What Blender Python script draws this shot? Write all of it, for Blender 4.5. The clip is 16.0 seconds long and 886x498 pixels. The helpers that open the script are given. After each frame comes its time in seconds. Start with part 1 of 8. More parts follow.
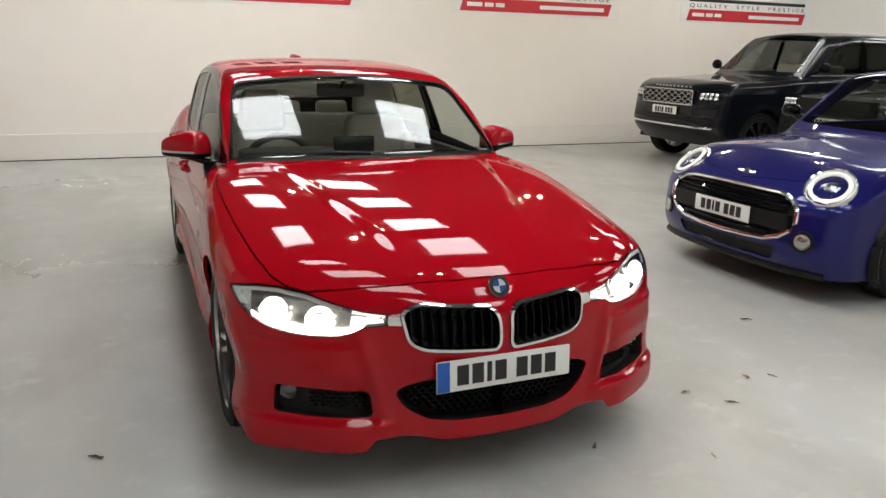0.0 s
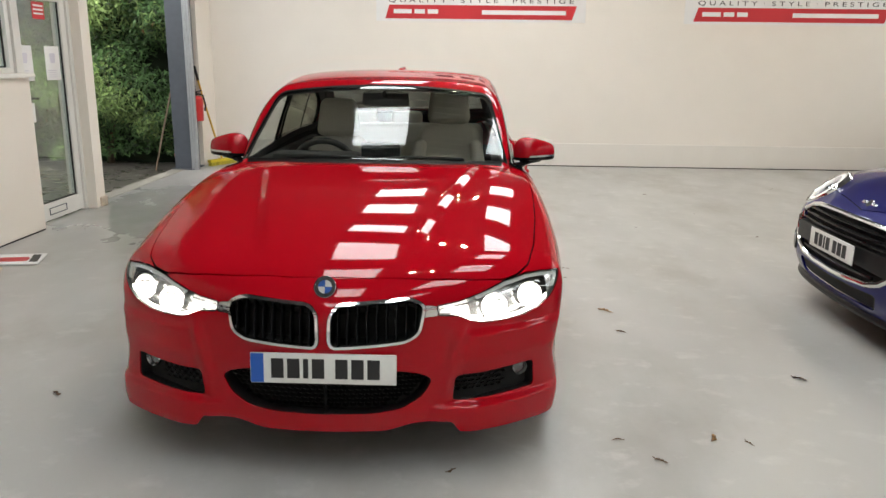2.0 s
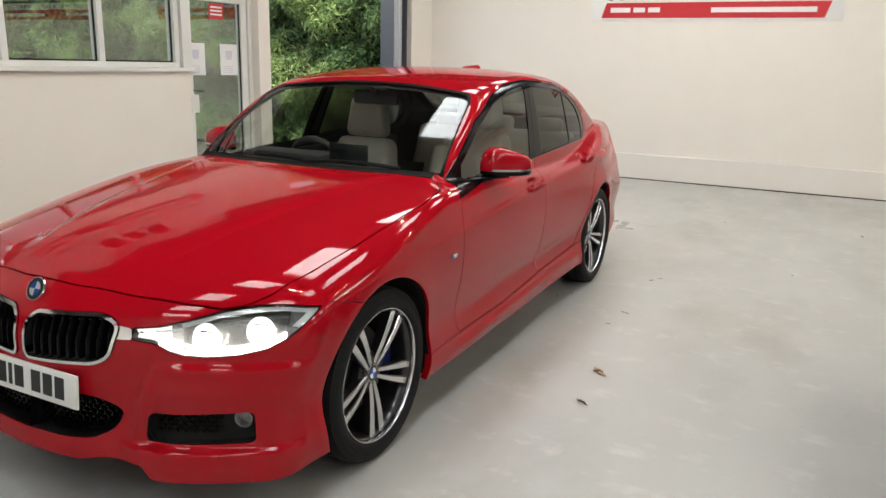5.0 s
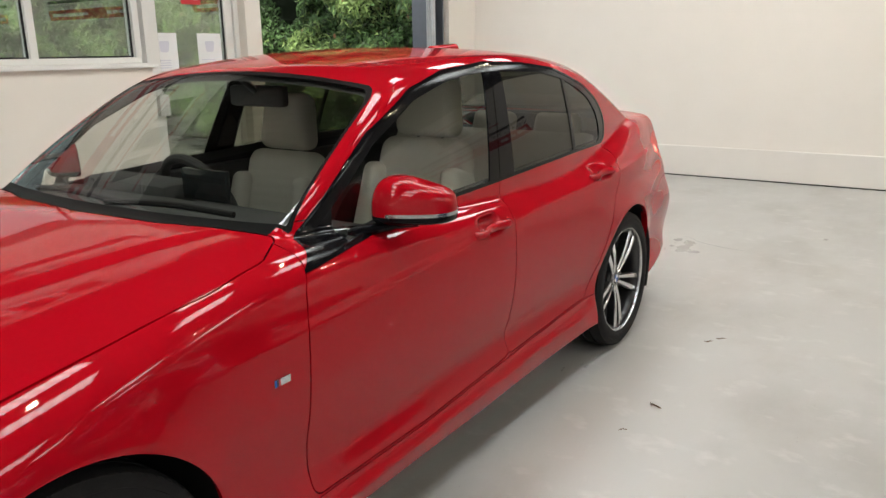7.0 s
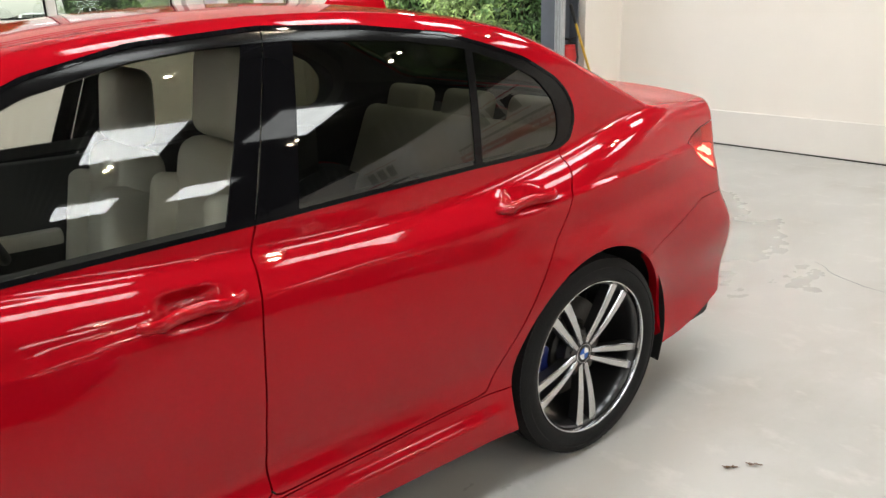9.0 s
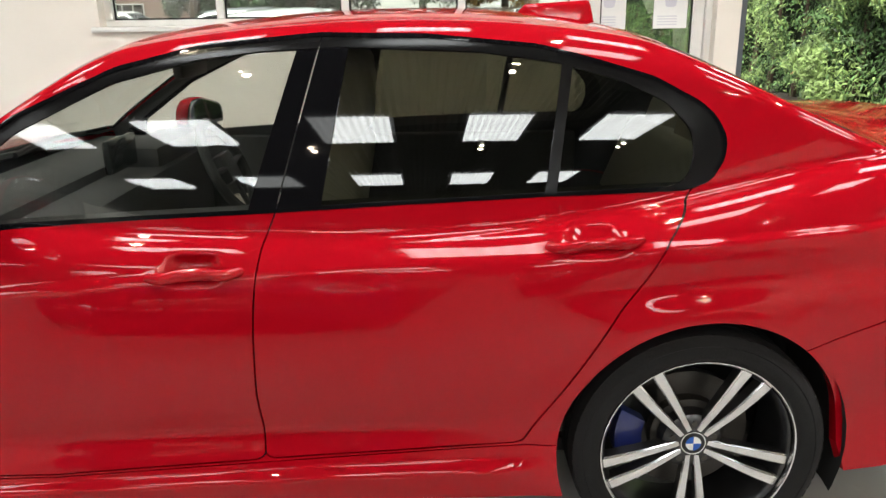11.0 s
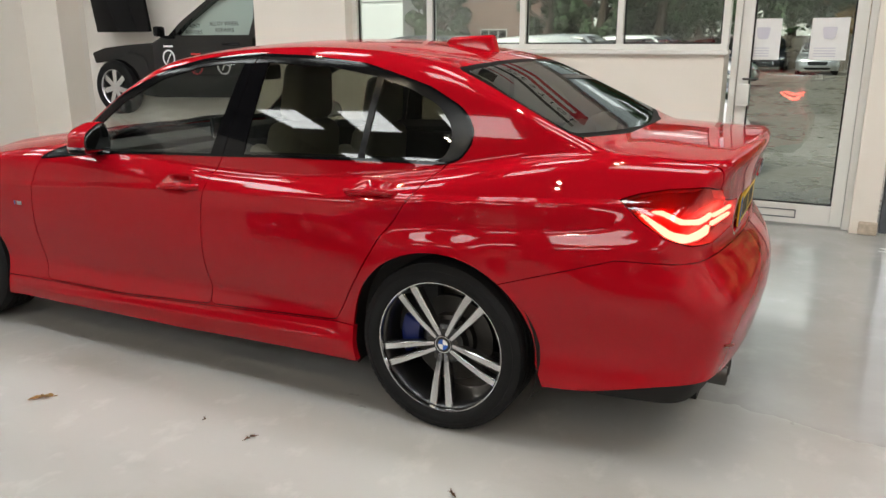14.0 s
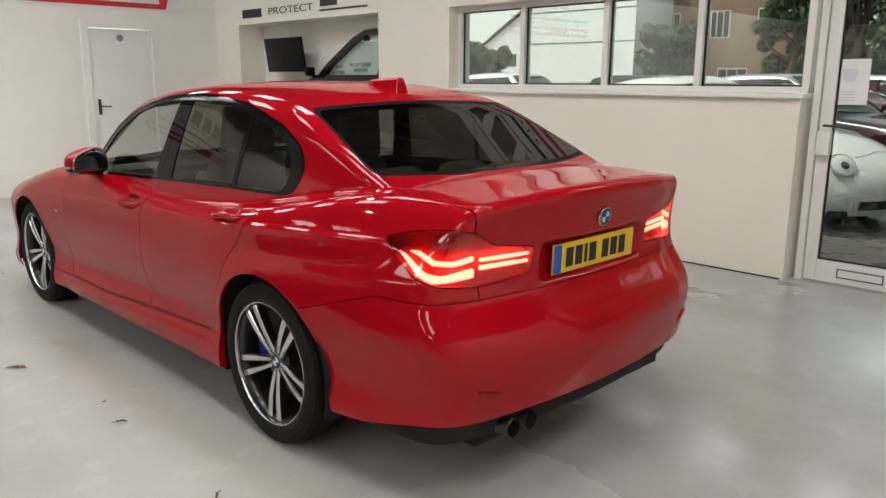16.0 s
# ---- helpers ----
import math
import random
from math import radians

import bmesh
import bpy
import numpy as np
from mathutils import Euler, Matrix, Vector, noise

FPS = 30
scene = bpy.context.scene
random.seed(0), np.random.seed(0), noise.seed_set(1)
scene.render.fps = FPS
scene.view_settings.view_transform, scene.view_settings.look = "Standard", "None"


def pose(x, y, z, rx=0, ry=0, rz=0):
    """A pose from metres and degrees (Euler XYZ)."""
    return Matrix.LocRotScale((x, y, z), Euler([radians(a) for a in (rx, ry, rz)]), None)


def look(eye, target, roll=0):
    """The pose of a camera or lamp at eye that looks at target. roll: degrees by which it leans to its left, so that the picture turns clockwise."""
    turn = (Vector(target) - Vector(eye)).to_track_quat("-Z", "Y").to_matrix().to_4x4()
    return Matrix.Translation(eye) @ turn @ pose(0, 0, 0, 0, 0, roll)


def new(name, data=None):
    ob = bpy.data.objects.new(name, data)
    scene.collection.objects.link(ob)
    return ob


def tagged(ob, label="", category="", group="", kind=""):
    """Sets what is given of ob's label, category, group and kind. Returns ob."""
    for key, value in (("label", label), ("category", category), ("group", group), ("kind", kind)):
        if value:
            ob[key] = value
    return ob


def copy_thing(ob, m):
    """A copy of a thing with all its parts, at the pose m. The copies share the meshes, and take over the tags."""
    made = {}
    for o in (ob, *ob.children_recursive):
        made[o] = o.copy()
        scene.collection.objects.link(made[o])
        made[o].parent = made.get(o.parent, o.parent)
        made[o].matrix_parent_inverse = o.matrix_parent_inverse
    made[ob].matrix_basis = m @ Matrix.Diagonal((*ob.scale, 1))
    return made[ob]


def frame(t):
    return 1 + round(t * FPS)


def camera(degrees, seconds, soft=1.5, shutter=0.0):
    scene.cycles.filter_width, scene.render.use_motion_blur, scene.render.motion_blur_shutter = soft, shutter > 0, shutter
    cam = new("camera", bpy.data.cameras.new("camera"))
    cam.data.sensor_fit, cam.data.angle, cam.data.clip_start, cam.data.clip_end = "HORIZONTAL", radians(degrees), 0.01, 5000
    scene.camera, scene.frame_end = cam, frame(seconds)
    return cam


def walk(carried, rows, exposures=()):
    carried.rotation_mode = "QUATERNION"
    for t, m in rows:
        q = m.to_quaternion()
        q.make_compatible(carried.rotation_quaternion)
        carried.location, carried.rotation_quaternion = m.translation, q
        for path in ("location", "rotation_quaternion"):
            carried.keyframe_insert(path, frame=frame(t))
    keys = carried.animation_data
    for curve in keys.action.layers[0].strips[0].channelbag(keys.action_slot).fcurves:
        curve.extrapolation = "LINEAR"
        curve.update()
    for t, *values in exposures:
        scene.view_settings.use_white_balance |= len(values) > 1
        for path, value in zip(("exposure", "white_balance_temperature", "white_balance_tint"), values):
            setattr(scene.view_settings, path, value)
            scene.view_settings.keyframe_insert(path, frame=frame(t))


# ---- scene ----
cam = camera(60.5, 16.0)
PATH = [
    (0, (-1.168, -2.997, 1.512), (-0.417, -1.215, 1.004), 1.3),
    (0.5, (-0.808, -3.142, 1.536), (-0.222, -1.297, 1.032), 1.1),
    (1, (-0.385, -3.2, 1.523), (0.052, -1.316, 1.015), 0.6),
    (1.5, (0.07, -3.285, 1.507), (0.281, -1.36, 1.005), 0.1),
    (2, (0.491, -3.307, 1.498), (0.435, -1.366, 1.019), 0.7),
    (2.5, (0.908, -3.213, 1.497), (0.653, -1.284, 1.034), 1.6),
    (3, (1.338, -3.163, 1.489), (0.876, -1.27, 1.038), 1.1),
    (3.2, (1.477, -3.123, 1.487), (0.942, -1.248, 1.041), 1.2),
    (5.3, (2.267, -2.025, 1.451), (1.353, -0.31, 0.978), 1.2),
    (5.5, (2.242, -1.863, 1.438), (1.302, -0.161, 0.969), 0.9),
    (6, (2.2, -1.434, 1.435), (1.204, 0.235, 0.962), -0.5),
    (6.5, (2.136, -1.027, 1.411), (1.099, 0.611, 0.921), -0.7),
    (7, (2.145, -0.616, 1.425), (1.053, 0.981, 0.919), -0.8),
    (7.5, (2.233, -0.19, 1.432), (1.04, 1.327, 0.909), -1.1),
    (8, (2.263, 0.187, 1.4), (0.964, 1.601, 0.84), -0.6),
    (8.2, (2.276, 0.373, 1.395), (0.932, 1.745, 0.830), -0.8),
    (10.3, (2.4, 1.862, 1.45), (0.578, 2.407, 0.83), -1.8),
    (10.5, (2.462, 1.941, 1.443), (0.59, 2.311, 0.846), -1.4),
    (11, (2.58, 2.146, 1.424), (0.67, 2.16, 0.83), -0.9),
    (11.5, (2.74, 2.385, 1.443), (0.847, 2.096, 0.864), -0.6),
    (12, (3.009, 2.637, 1.446), (1.156, 2.101, 0.915), -0.7),
    (12.5, (3.137, 2.891, 1.439), (1.325, 2.222, 0.918), -1.3),
    (13, (3.192, 3.235, 1.442), (1.415, 2.492, 0.902), -1.3),
    (13.5, (3.231, 3.625, 1.431), (1.484, 2.821, 0.88), -0.6),
    (14, (3.2, 4.004, 1.428), (1.477, 3.137, 0.901), -0.1),
    (14.5, (3.063, 4.379, 1.441), (1.377, 3.428, 0.937), 0.7),
    (15, (2.898, 4.781, 1.438), (1.291, 3.691, 0.959), 0.3),
    (15.5, (2.67, 5.094, 1.436), (1.177, 3.847, 0.973), -0.1),
    (16, (2.381, 5.351, 1.446), (1.013, 3.959, 1.011), 0.2),
]
# the camera's own brightness and white balance along the way
LEVELS = [(0, 0.88), (3.2, 0.88), (5.3, 0.90), (8.2, 1.06), (10.3, 1.4), (12.5, 1.28), (13.5, 1.1), (14.5, 0.97), (15, 0.98), (15.5, 0.83), (16, 0.80)]
walk(cam, [(t, look(*p)) for t, *p in PATH], [(t, e, 7050, 10) for t, e in LEVELS])

# ---- daylight: an overcast sky, a weak wide sun ----
world = bpy.data.worlds.new("world")
scene.world = world
world.use_nodes = True
wn = world.node_tree.nodes
sky = wn.new("ShaderNodeTexSky")
sky.sky_type, sky.sun_disc = "NISHITA", False
sky.sun_elevation, sky.sun_rotation = radians(58), radians(140)
cloud = wn.new("ShaderNodeHueSaturation")      # cloud cover takes the blue out
cloud.inputs["Saturation"].default_value = 0.3
world.node_tree.links.new(sky.outputs[0], cloud.inputs["Color"])
world.node_tree.links.new(cloud.outputs[0], wn["Background"].inputs[0])
wn["Background"].inputs[1].default_value = 0.15
sun = new("sun", bpy.data.lights.new("sun", "SUN"))
sun.data.energy, sun.data.angle, sun.data.color = 3.0, radians(20), (1.0, 0.96, 0.9)
sun.matrix_world = look((12, -14, 30), (0, 0, 0))
sky_fill = new("opening_skylight", bpy.data.lights.new("opening_skylight", "AREA"))      # added lamp in the opening's head: stands in for sky light on the north wall
sky_fill.data.shape, sky_fill.data.size, sky_fill.data.size_y, sky_fill.data.energy = "RECTANGLE", 2.4, 0.5, 18.0
sky_fill.data.color = (0.95, 0.98, 1.0)
sky_fill.matrix_world = look((-3.42, 5.8, 3.22), (-2.0, 8.0, 1.0))
ROOFLIGHT, FAR_ROOFLIGHT = 6.0, 4.7      # emission of the roof sheets, in place of daylight coming through them
HEADLAMP, TAILLAMP = 7.0, 7.0
for side in (-1, 1):      # the saloon's lit headlights
    beam = new("headlight_beam", bpy.data.lights.new("headlight_beam", "SPOT"))
    beam.data.energy, beam.data.spot_size, beam.data.spot_blend, beam.data.shadow_soft_size = 30.0, radians(48), 0.8, 0.04
    beam.matrix_world = look((side * 0.60, -0.80, 0.62), (side * 0.60, -5.0, 0.42))

# ---- materials ----
def material(name, color, rough=0.5, metal=0.0, coat=0.0, var=0.0, scale=8.0, bump=0.0, bscale=60.0, rvar=0.0, trans=0.0, ior=1.5, emit=None, power=0.0, island=0.0, alpha_tint=None, coat_rough=0.03, rand=0.0):
    m = bpy.data.materials.new(name)
    m.use_nodes = True
    nt = m.node_tree
    n, l = nt.nodes, nt.links
    b = n["Principled BSDF"]
    b.inputs["Base Color"].default_value = (*color, 1)
    b.inputs["Roughness"].default_value = rough
    b.inputs["Metallic"].default_value = metal
    b.inputs["Coat Weight"].default_value = coat
    b.inputs["Coat Roughness"].default_value = coat_rough
    b.inputs["Transmission Weight"].default_value = trans
    b.inputs["IOR"].default_value = ior
    if emit:
        b.inputs["Emission Color"].default_value = (*emit, 1)
        b.inputs["Emission Strength"].default_value = power
    tc = n.new("ShaderNodeTexCoord")
    if var or rand or island:
        mix = n.new("ShaderNodeHueSaturation")
        mix.inputs["Color"].default_value = (*color, 1)
        val = n.new("ShaderNodeMath")
        val.operation = "ADD"
        val.inputs[0].default_value, val.inputs[1].default_value = 1.0, 0.0
        last = None
        if var:
            a = n.new("ShaderNodeTexNoise")
            a.inputs["Scale"].default_value, a.inputs["Detail"].default_value = scale, 6
            l.new(tc.outputs["Object"], a.inputs["Vector"])
            c = n.new("ShaderNodeTexNoise")
            c.inputs["Scale"].default_value, c.inputs["Detail"].default_value = scale * 0.13, 3
            l.new(tc.outputs["Object"], c.inputs["Vector"])
            s = n.new("ShaderNodeMath")
            s.operation = "ADD"
            l.new(a.outputs["Fac"], s.inputs[0])
            l.new(c.outputs["Fac"], s.inputs[1])
            r = n.new("ShaderNodeMapRange")
            r.inputs["From Min"].default_value, r.inputs["From Max"].default_value = 0.6, 1.4
            r.inputs["To Min"].default_value, r.inputs["To Max"].default_value = -var, var
            l.new(s.outputs[0], r.inputs["Value"])
            l.new(r.outputs[0], val.inputs[1])
            if rvar:
                q = n.new("ShaderNodeMapRange")
                q.inputs["From Min"].default_value, q.inputs["From Max"].default_value = 0.7, 1.3
                q.inputs["To Min"].default_value, q.inputs["To Max"].default_value = max(0.02, rough - rvar), rough + rvar
                l.new(s.outputs[0], q.inputs["Value"])
                l.new(q.outputs[0], b.inputs["Roughness"])
        last = val
        if rand or island:
            src = n.new("ShaderNodeObjectInfo").outputs["Random"] if rand else n.new("ShaderNodeNewGeometry").outputs["Random Per Island"]
            k = n.new("ShaderNodeMapRange")
            k.inputs["To Min"].default_value, k.inputs["To Max"].default_value = -(rand or island), rand or island
            l.new(src, k.inputs["Value"])
            last = n.new("ShaderNodeMath")
            last.operation = "ADD"
            l.new(val.outputs[0], last.inputs[0])
            l.new(k.outputs[0], last.inputs[1])
        l.new(last.outputs[0], mix.inputs["Value"])
        l.new(mix.outputs[0], b.inputs["Base Color"])
    if bump:
        t = n.new("ShaderNodeTexNoise")
        t.inputs["Scale"].default_value, t.inputs["Detail"].default_value = bscale, 4
        l.new(tc.outputs["Object"], t.inputs["Vector"])
        p = n.new("ShaderNodeBump")
        p.inputs["Strength"].default_value, p.inputs["Distance"].default_value = bump, 0.01
        l.new(t.outputs["Fac"], p.inputs["Height"])
        l.new(p.outputs[0], b.inputs["Normal"])
    return m


def clear_glass(name, tint, rough=0.0, base=0.08):
    """Thin glazing: straight-through tint with a mirror reflection by Fresnel."""
    m = bpy.data.materials.new(name)
    m.use_nodes = True
    n, l = m.node_tree.nodes, m.node_tree.links
    n.remove(n["Principled BSDF"])
    t, g, f, x = n.new("ShaderNodeBsdfTransparent"), n.new("ShaderNodeBsdfGlossy"), n.new("ShaderNodeLayerWeight"), n.new("ShaderNodeMixShader")
    t.inputs[0].default_value = (*tint, 1)
    g.inputs["Roughness"].default_value = rough
    f.inputs["Blend"].default_value = 0.5
    p, a = n.new("ShaderNodeMath"), n.new("ShaderNodeMath")
    p.operation, a.operation = "POWER", "MULTIPLY_ADD"
    p.inputs[1].default_value, a.inputs[1].default_value, a.inputs[2].default_value = 5.0, 0.55, base
    l.new(f.outputs["Facing"], p.inputs[0])
    l.new(p.outputs[0], a.inputs[0])
    l.new(a.outputs[0], x.inputs[0])
    l.new(t.outputs[0], x.inputs[1])
    l.new(g.outputs[0], x.inputs[2])
    l.new(x.outputs[0], n["Material Output"].inputs[0])
    return m


RED = material("red_paint", (0.36, 0.003, 0.0095), 0.4, 0.0, 0.85, var=0.05, scale=900)
BLUE = material("blue_paint", (0.008, 0.009, 0.115), 0.35, 0.3, 0.9, var=0.05, scale=900)
NAVY = material("black_paint", (0.004, 0.005, 0.008), 0.3, 0.1, 0.8)
GREY_PAINT = material("grey_paint", (0.035, 0.036, 0.038), 0.3, 0.5, 0.8)
WHITE_PAINT = material("white_car_paint", (0.72, 0.74, 0.73), 0.3, 0.0, 1.0)
SILVER_PAINT = material("silver_paint", (0.45, 0.46, 0.47), 0.3, 0.7, 1.0)
TEAL_PAINT = material("green_grey_paint", (0.26, 0.36, 0.33), 0.3, 0.3, 1.0)
PIANO = material("gloss_black", (0.004, 0.004, 0.005), 0.03)
TRIM = material("satin_black_trim", (0.012, 0.012, 0.013), 0.35, bump=0.05, bscale=400)
FRAME_BLACK = material("black_door_frame", (0.006, 0.006, 0.0065), 0.14, bump=0.03, bscale=300)
FRIT = material("matt_black_border", (0.006, 0.006, 0.006), 0.5)
VOID = material("dark_underbody", (0.006, 0.006, 0.006), 0.85)
RUBBER = material("tyre_rubber", (0.010, 0.010, 0.011), 0.7, var=0.15, scale=40, bump=0.15, bscale=160)
CHROME = material("chrome", (0.82, 0.82, 0.83), 0.08, 1.0)
MIRROR_DIM = material("tinted_mirror", (0.35, 0.36, 0.38), 0.03, 1.0)
ALLOY = material("machined_alloy", (0.62, 0.62, 0.63), 0.22, 1.0)
ALLOY_DARK = material("dark_grey_alloy", (0.022, 0.022, 0.024), 0.3, 0.3, 0.5)
STEEL = material("brake_steel", (0.07, 0.066, 0.062), 0.4, 0.9, bump=0.1, bscale=90)
CALIPER = material("blue_caliper", (0.008, 0.018, 0.13), 0.35, 0.0, 0.6)
PLATE_W = material("white_plate", (0.75, 0.75, 0.72), 0.35, var=0.03, scale=60)
PLATE_Y = material("yellow_plate", (0.72, 0.46, 0.02), 0.35, var=0.03, scale=60)
INK = material("black_ink", (0.012, 0.012, 0.013), 0.5)
INK_BLUE = material("blue_ink", (0.01, 0.10, 0.45), 0.5)
INK_WHITE = material("white_ink", (0.8, 0.8, 0.8), 0.5)
INK_RED = material("red_ink", (0.55, 0.02, 0.03), 0.5)
GLASS = clear_glass("clear_glass", (0.80, 0.83, 0.80), base=0.08)
GLASS_DARK = clear_glass("privacy_glass", (0.17, 0.18, 0.165))
GLASS_OLIVE = clear_glass("tinted_side_glass", (0.25, 0.255, 0.205))
GLASS_PANE = clear_glass("window_glass", (0.84, 0.90, 0.87), base=0.16)
LENS = clear_glass("lamp_lens", (0.93, 0.94, 0.95))
LENS_RED = clear_glass("red_lens", (0.90, 0.20, 0.18))
LED = material("white_led", (0.9, 0.9, 0.9), 0.4, emit=(1.0, 0.97, 0.92), power=HEADLAMP)
LED_RED = material("red_led", (0.8, 0.05, 0.04), 0.4, emit=(1.0, 0.40, 0.30), power=TAILLAMP)
LED_SOFT = material("soft_white_led", (0.9, 0.9, 0.9), 0.4, emit=(1.0, 0.98, 0.93), power=HEADLAMP * 0.08)
LAMP_BOWL = material("lamp_reflector", (0.50, 0.51, 0.51), 0.22, 0.9)
FOG_LENS = material("clear_fog_lens", (0.16, 0.165, 0.175), 0.15, 0.8)
LED_RING = material("lit_lamp_ring", (0.9, 0.9, 0.9), 0.4, emit=(1.0, 0.98, 0.90), power=HEADLAMP * 0.035)
LAMP_WHITE = material("white_lamp_housing", (0.70, 0.72, 0.70), 0.45, 0.2)
DISPLAY_BLACK = material("black_display_paint", (0.008, 0.008, 0.009), 0.12)
LAMP_RED = material("lamp_red_body", (0.20, 0.003, 0.005), 0.35)
CREAM_LEATHER = material("cream_leather", (0.64, 0.60, 0.52), 0.5, var=0.06, scale=30, bump=0.12, bscale=220)
DARK_PLASTIC = material("dark_grained_plastic", (0.045, 0.045, 0.045), 0.6, bump=0.1, bscale=300)
CARPET = material("black_carpet", (0.012, 0.012, 0.013), 0.95)
SCREEN = material("display", (0.012, 0.016, 0.017), 0.1)
WALL = material("white_wall_paint", (0.80, 0.755, 0.705), 0.6, var=0.025, scale=3, bump=0.05, bscale=120)
# west wall: warm light of the spots put into the paint colour
WALL_WARM_LIT = material("warm_lit_white_wall_paint", (0.80, 0.742, 0.675), 0.6, var=0.025, scale=3, bump=0.05, bscale=120)
SKIRT = material("white_lower_wall_band", (0.76, 0.725, 0.685), 0.5, var=0.03, scale=4, bump=0.05, bscale=120)
GLOSS_WHITE = material("white_gloss_paint", (0.78, 0.77, 0.74), 0.3, var=0.02, scale=5)
FRAME_WHITE = material("white_frame", (0.74, 0.73, 0.70), 0.35, var=0.02, scale=6)
STEEL_GREY = material("grey_painted_steel", (0.085, 0.098, 0.118), 0.45, var=0.12, scale=14, bump=0.05)
CLAD = material("dark_grey_cladding", (0.055, 0.055, 0.058), 0.6, var=0.1, scale=4)
CEIL = material("grey_roof_sheet", (0.14, 0.14, 0.142), 0.7, var=0.08, scale=4)
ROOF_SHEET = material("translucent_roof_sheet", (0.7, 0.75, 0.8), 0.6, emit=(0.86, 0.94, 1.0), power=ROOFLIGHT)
FAR_SHEET = material("far_translucent_roof_sheet", (0.7, 0.75, 0.8), 0.6, emit=(0.88, 0.95, 1.0), power=FAR_ROOFLIGHT)
SPOT = material("spot_lamp_face", (0.9, 0.9, 0.9), 0.4, emit=(1.0, 0.86, 0.66), power=330)
# corrugation's bright and dim bands, and dirt specks, put into the sheets' emission
for sheet, level in ((ROOF_SHEET, ROOFLIGHT), (FAR_SHEET, FAR_ROOFLIGHT)):
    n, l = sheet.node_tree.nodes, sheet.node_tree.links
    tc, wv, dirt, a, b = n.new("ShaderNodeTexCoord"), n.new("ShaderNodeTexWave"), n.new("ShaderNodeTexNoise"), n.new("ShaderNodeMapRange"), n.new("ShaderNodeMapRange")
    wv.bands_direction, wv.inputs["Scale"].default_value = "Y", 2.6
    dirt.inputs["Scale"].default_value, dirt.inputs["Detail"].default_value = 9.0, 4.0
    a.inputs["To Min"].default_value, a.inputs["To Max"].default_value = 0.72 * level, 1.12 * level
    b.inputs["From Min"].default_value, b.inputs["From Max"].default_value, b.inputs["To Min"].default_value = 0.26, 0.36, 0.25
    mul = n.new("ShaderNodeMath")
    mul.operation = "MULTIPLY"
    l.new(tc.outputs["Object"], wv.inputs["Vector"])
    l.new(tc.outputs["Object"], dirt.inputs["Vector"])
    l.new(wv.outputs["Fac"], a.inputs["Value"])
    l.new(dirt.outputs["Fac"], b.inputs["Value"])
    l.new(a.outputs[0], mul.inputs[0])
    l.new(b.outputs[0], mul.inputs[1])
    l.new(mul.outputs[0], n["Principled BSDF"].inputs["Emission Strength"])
PAPER = material("paper", (0.78, 0.78, 0.78), 0.7, var=0.03, scale=20)


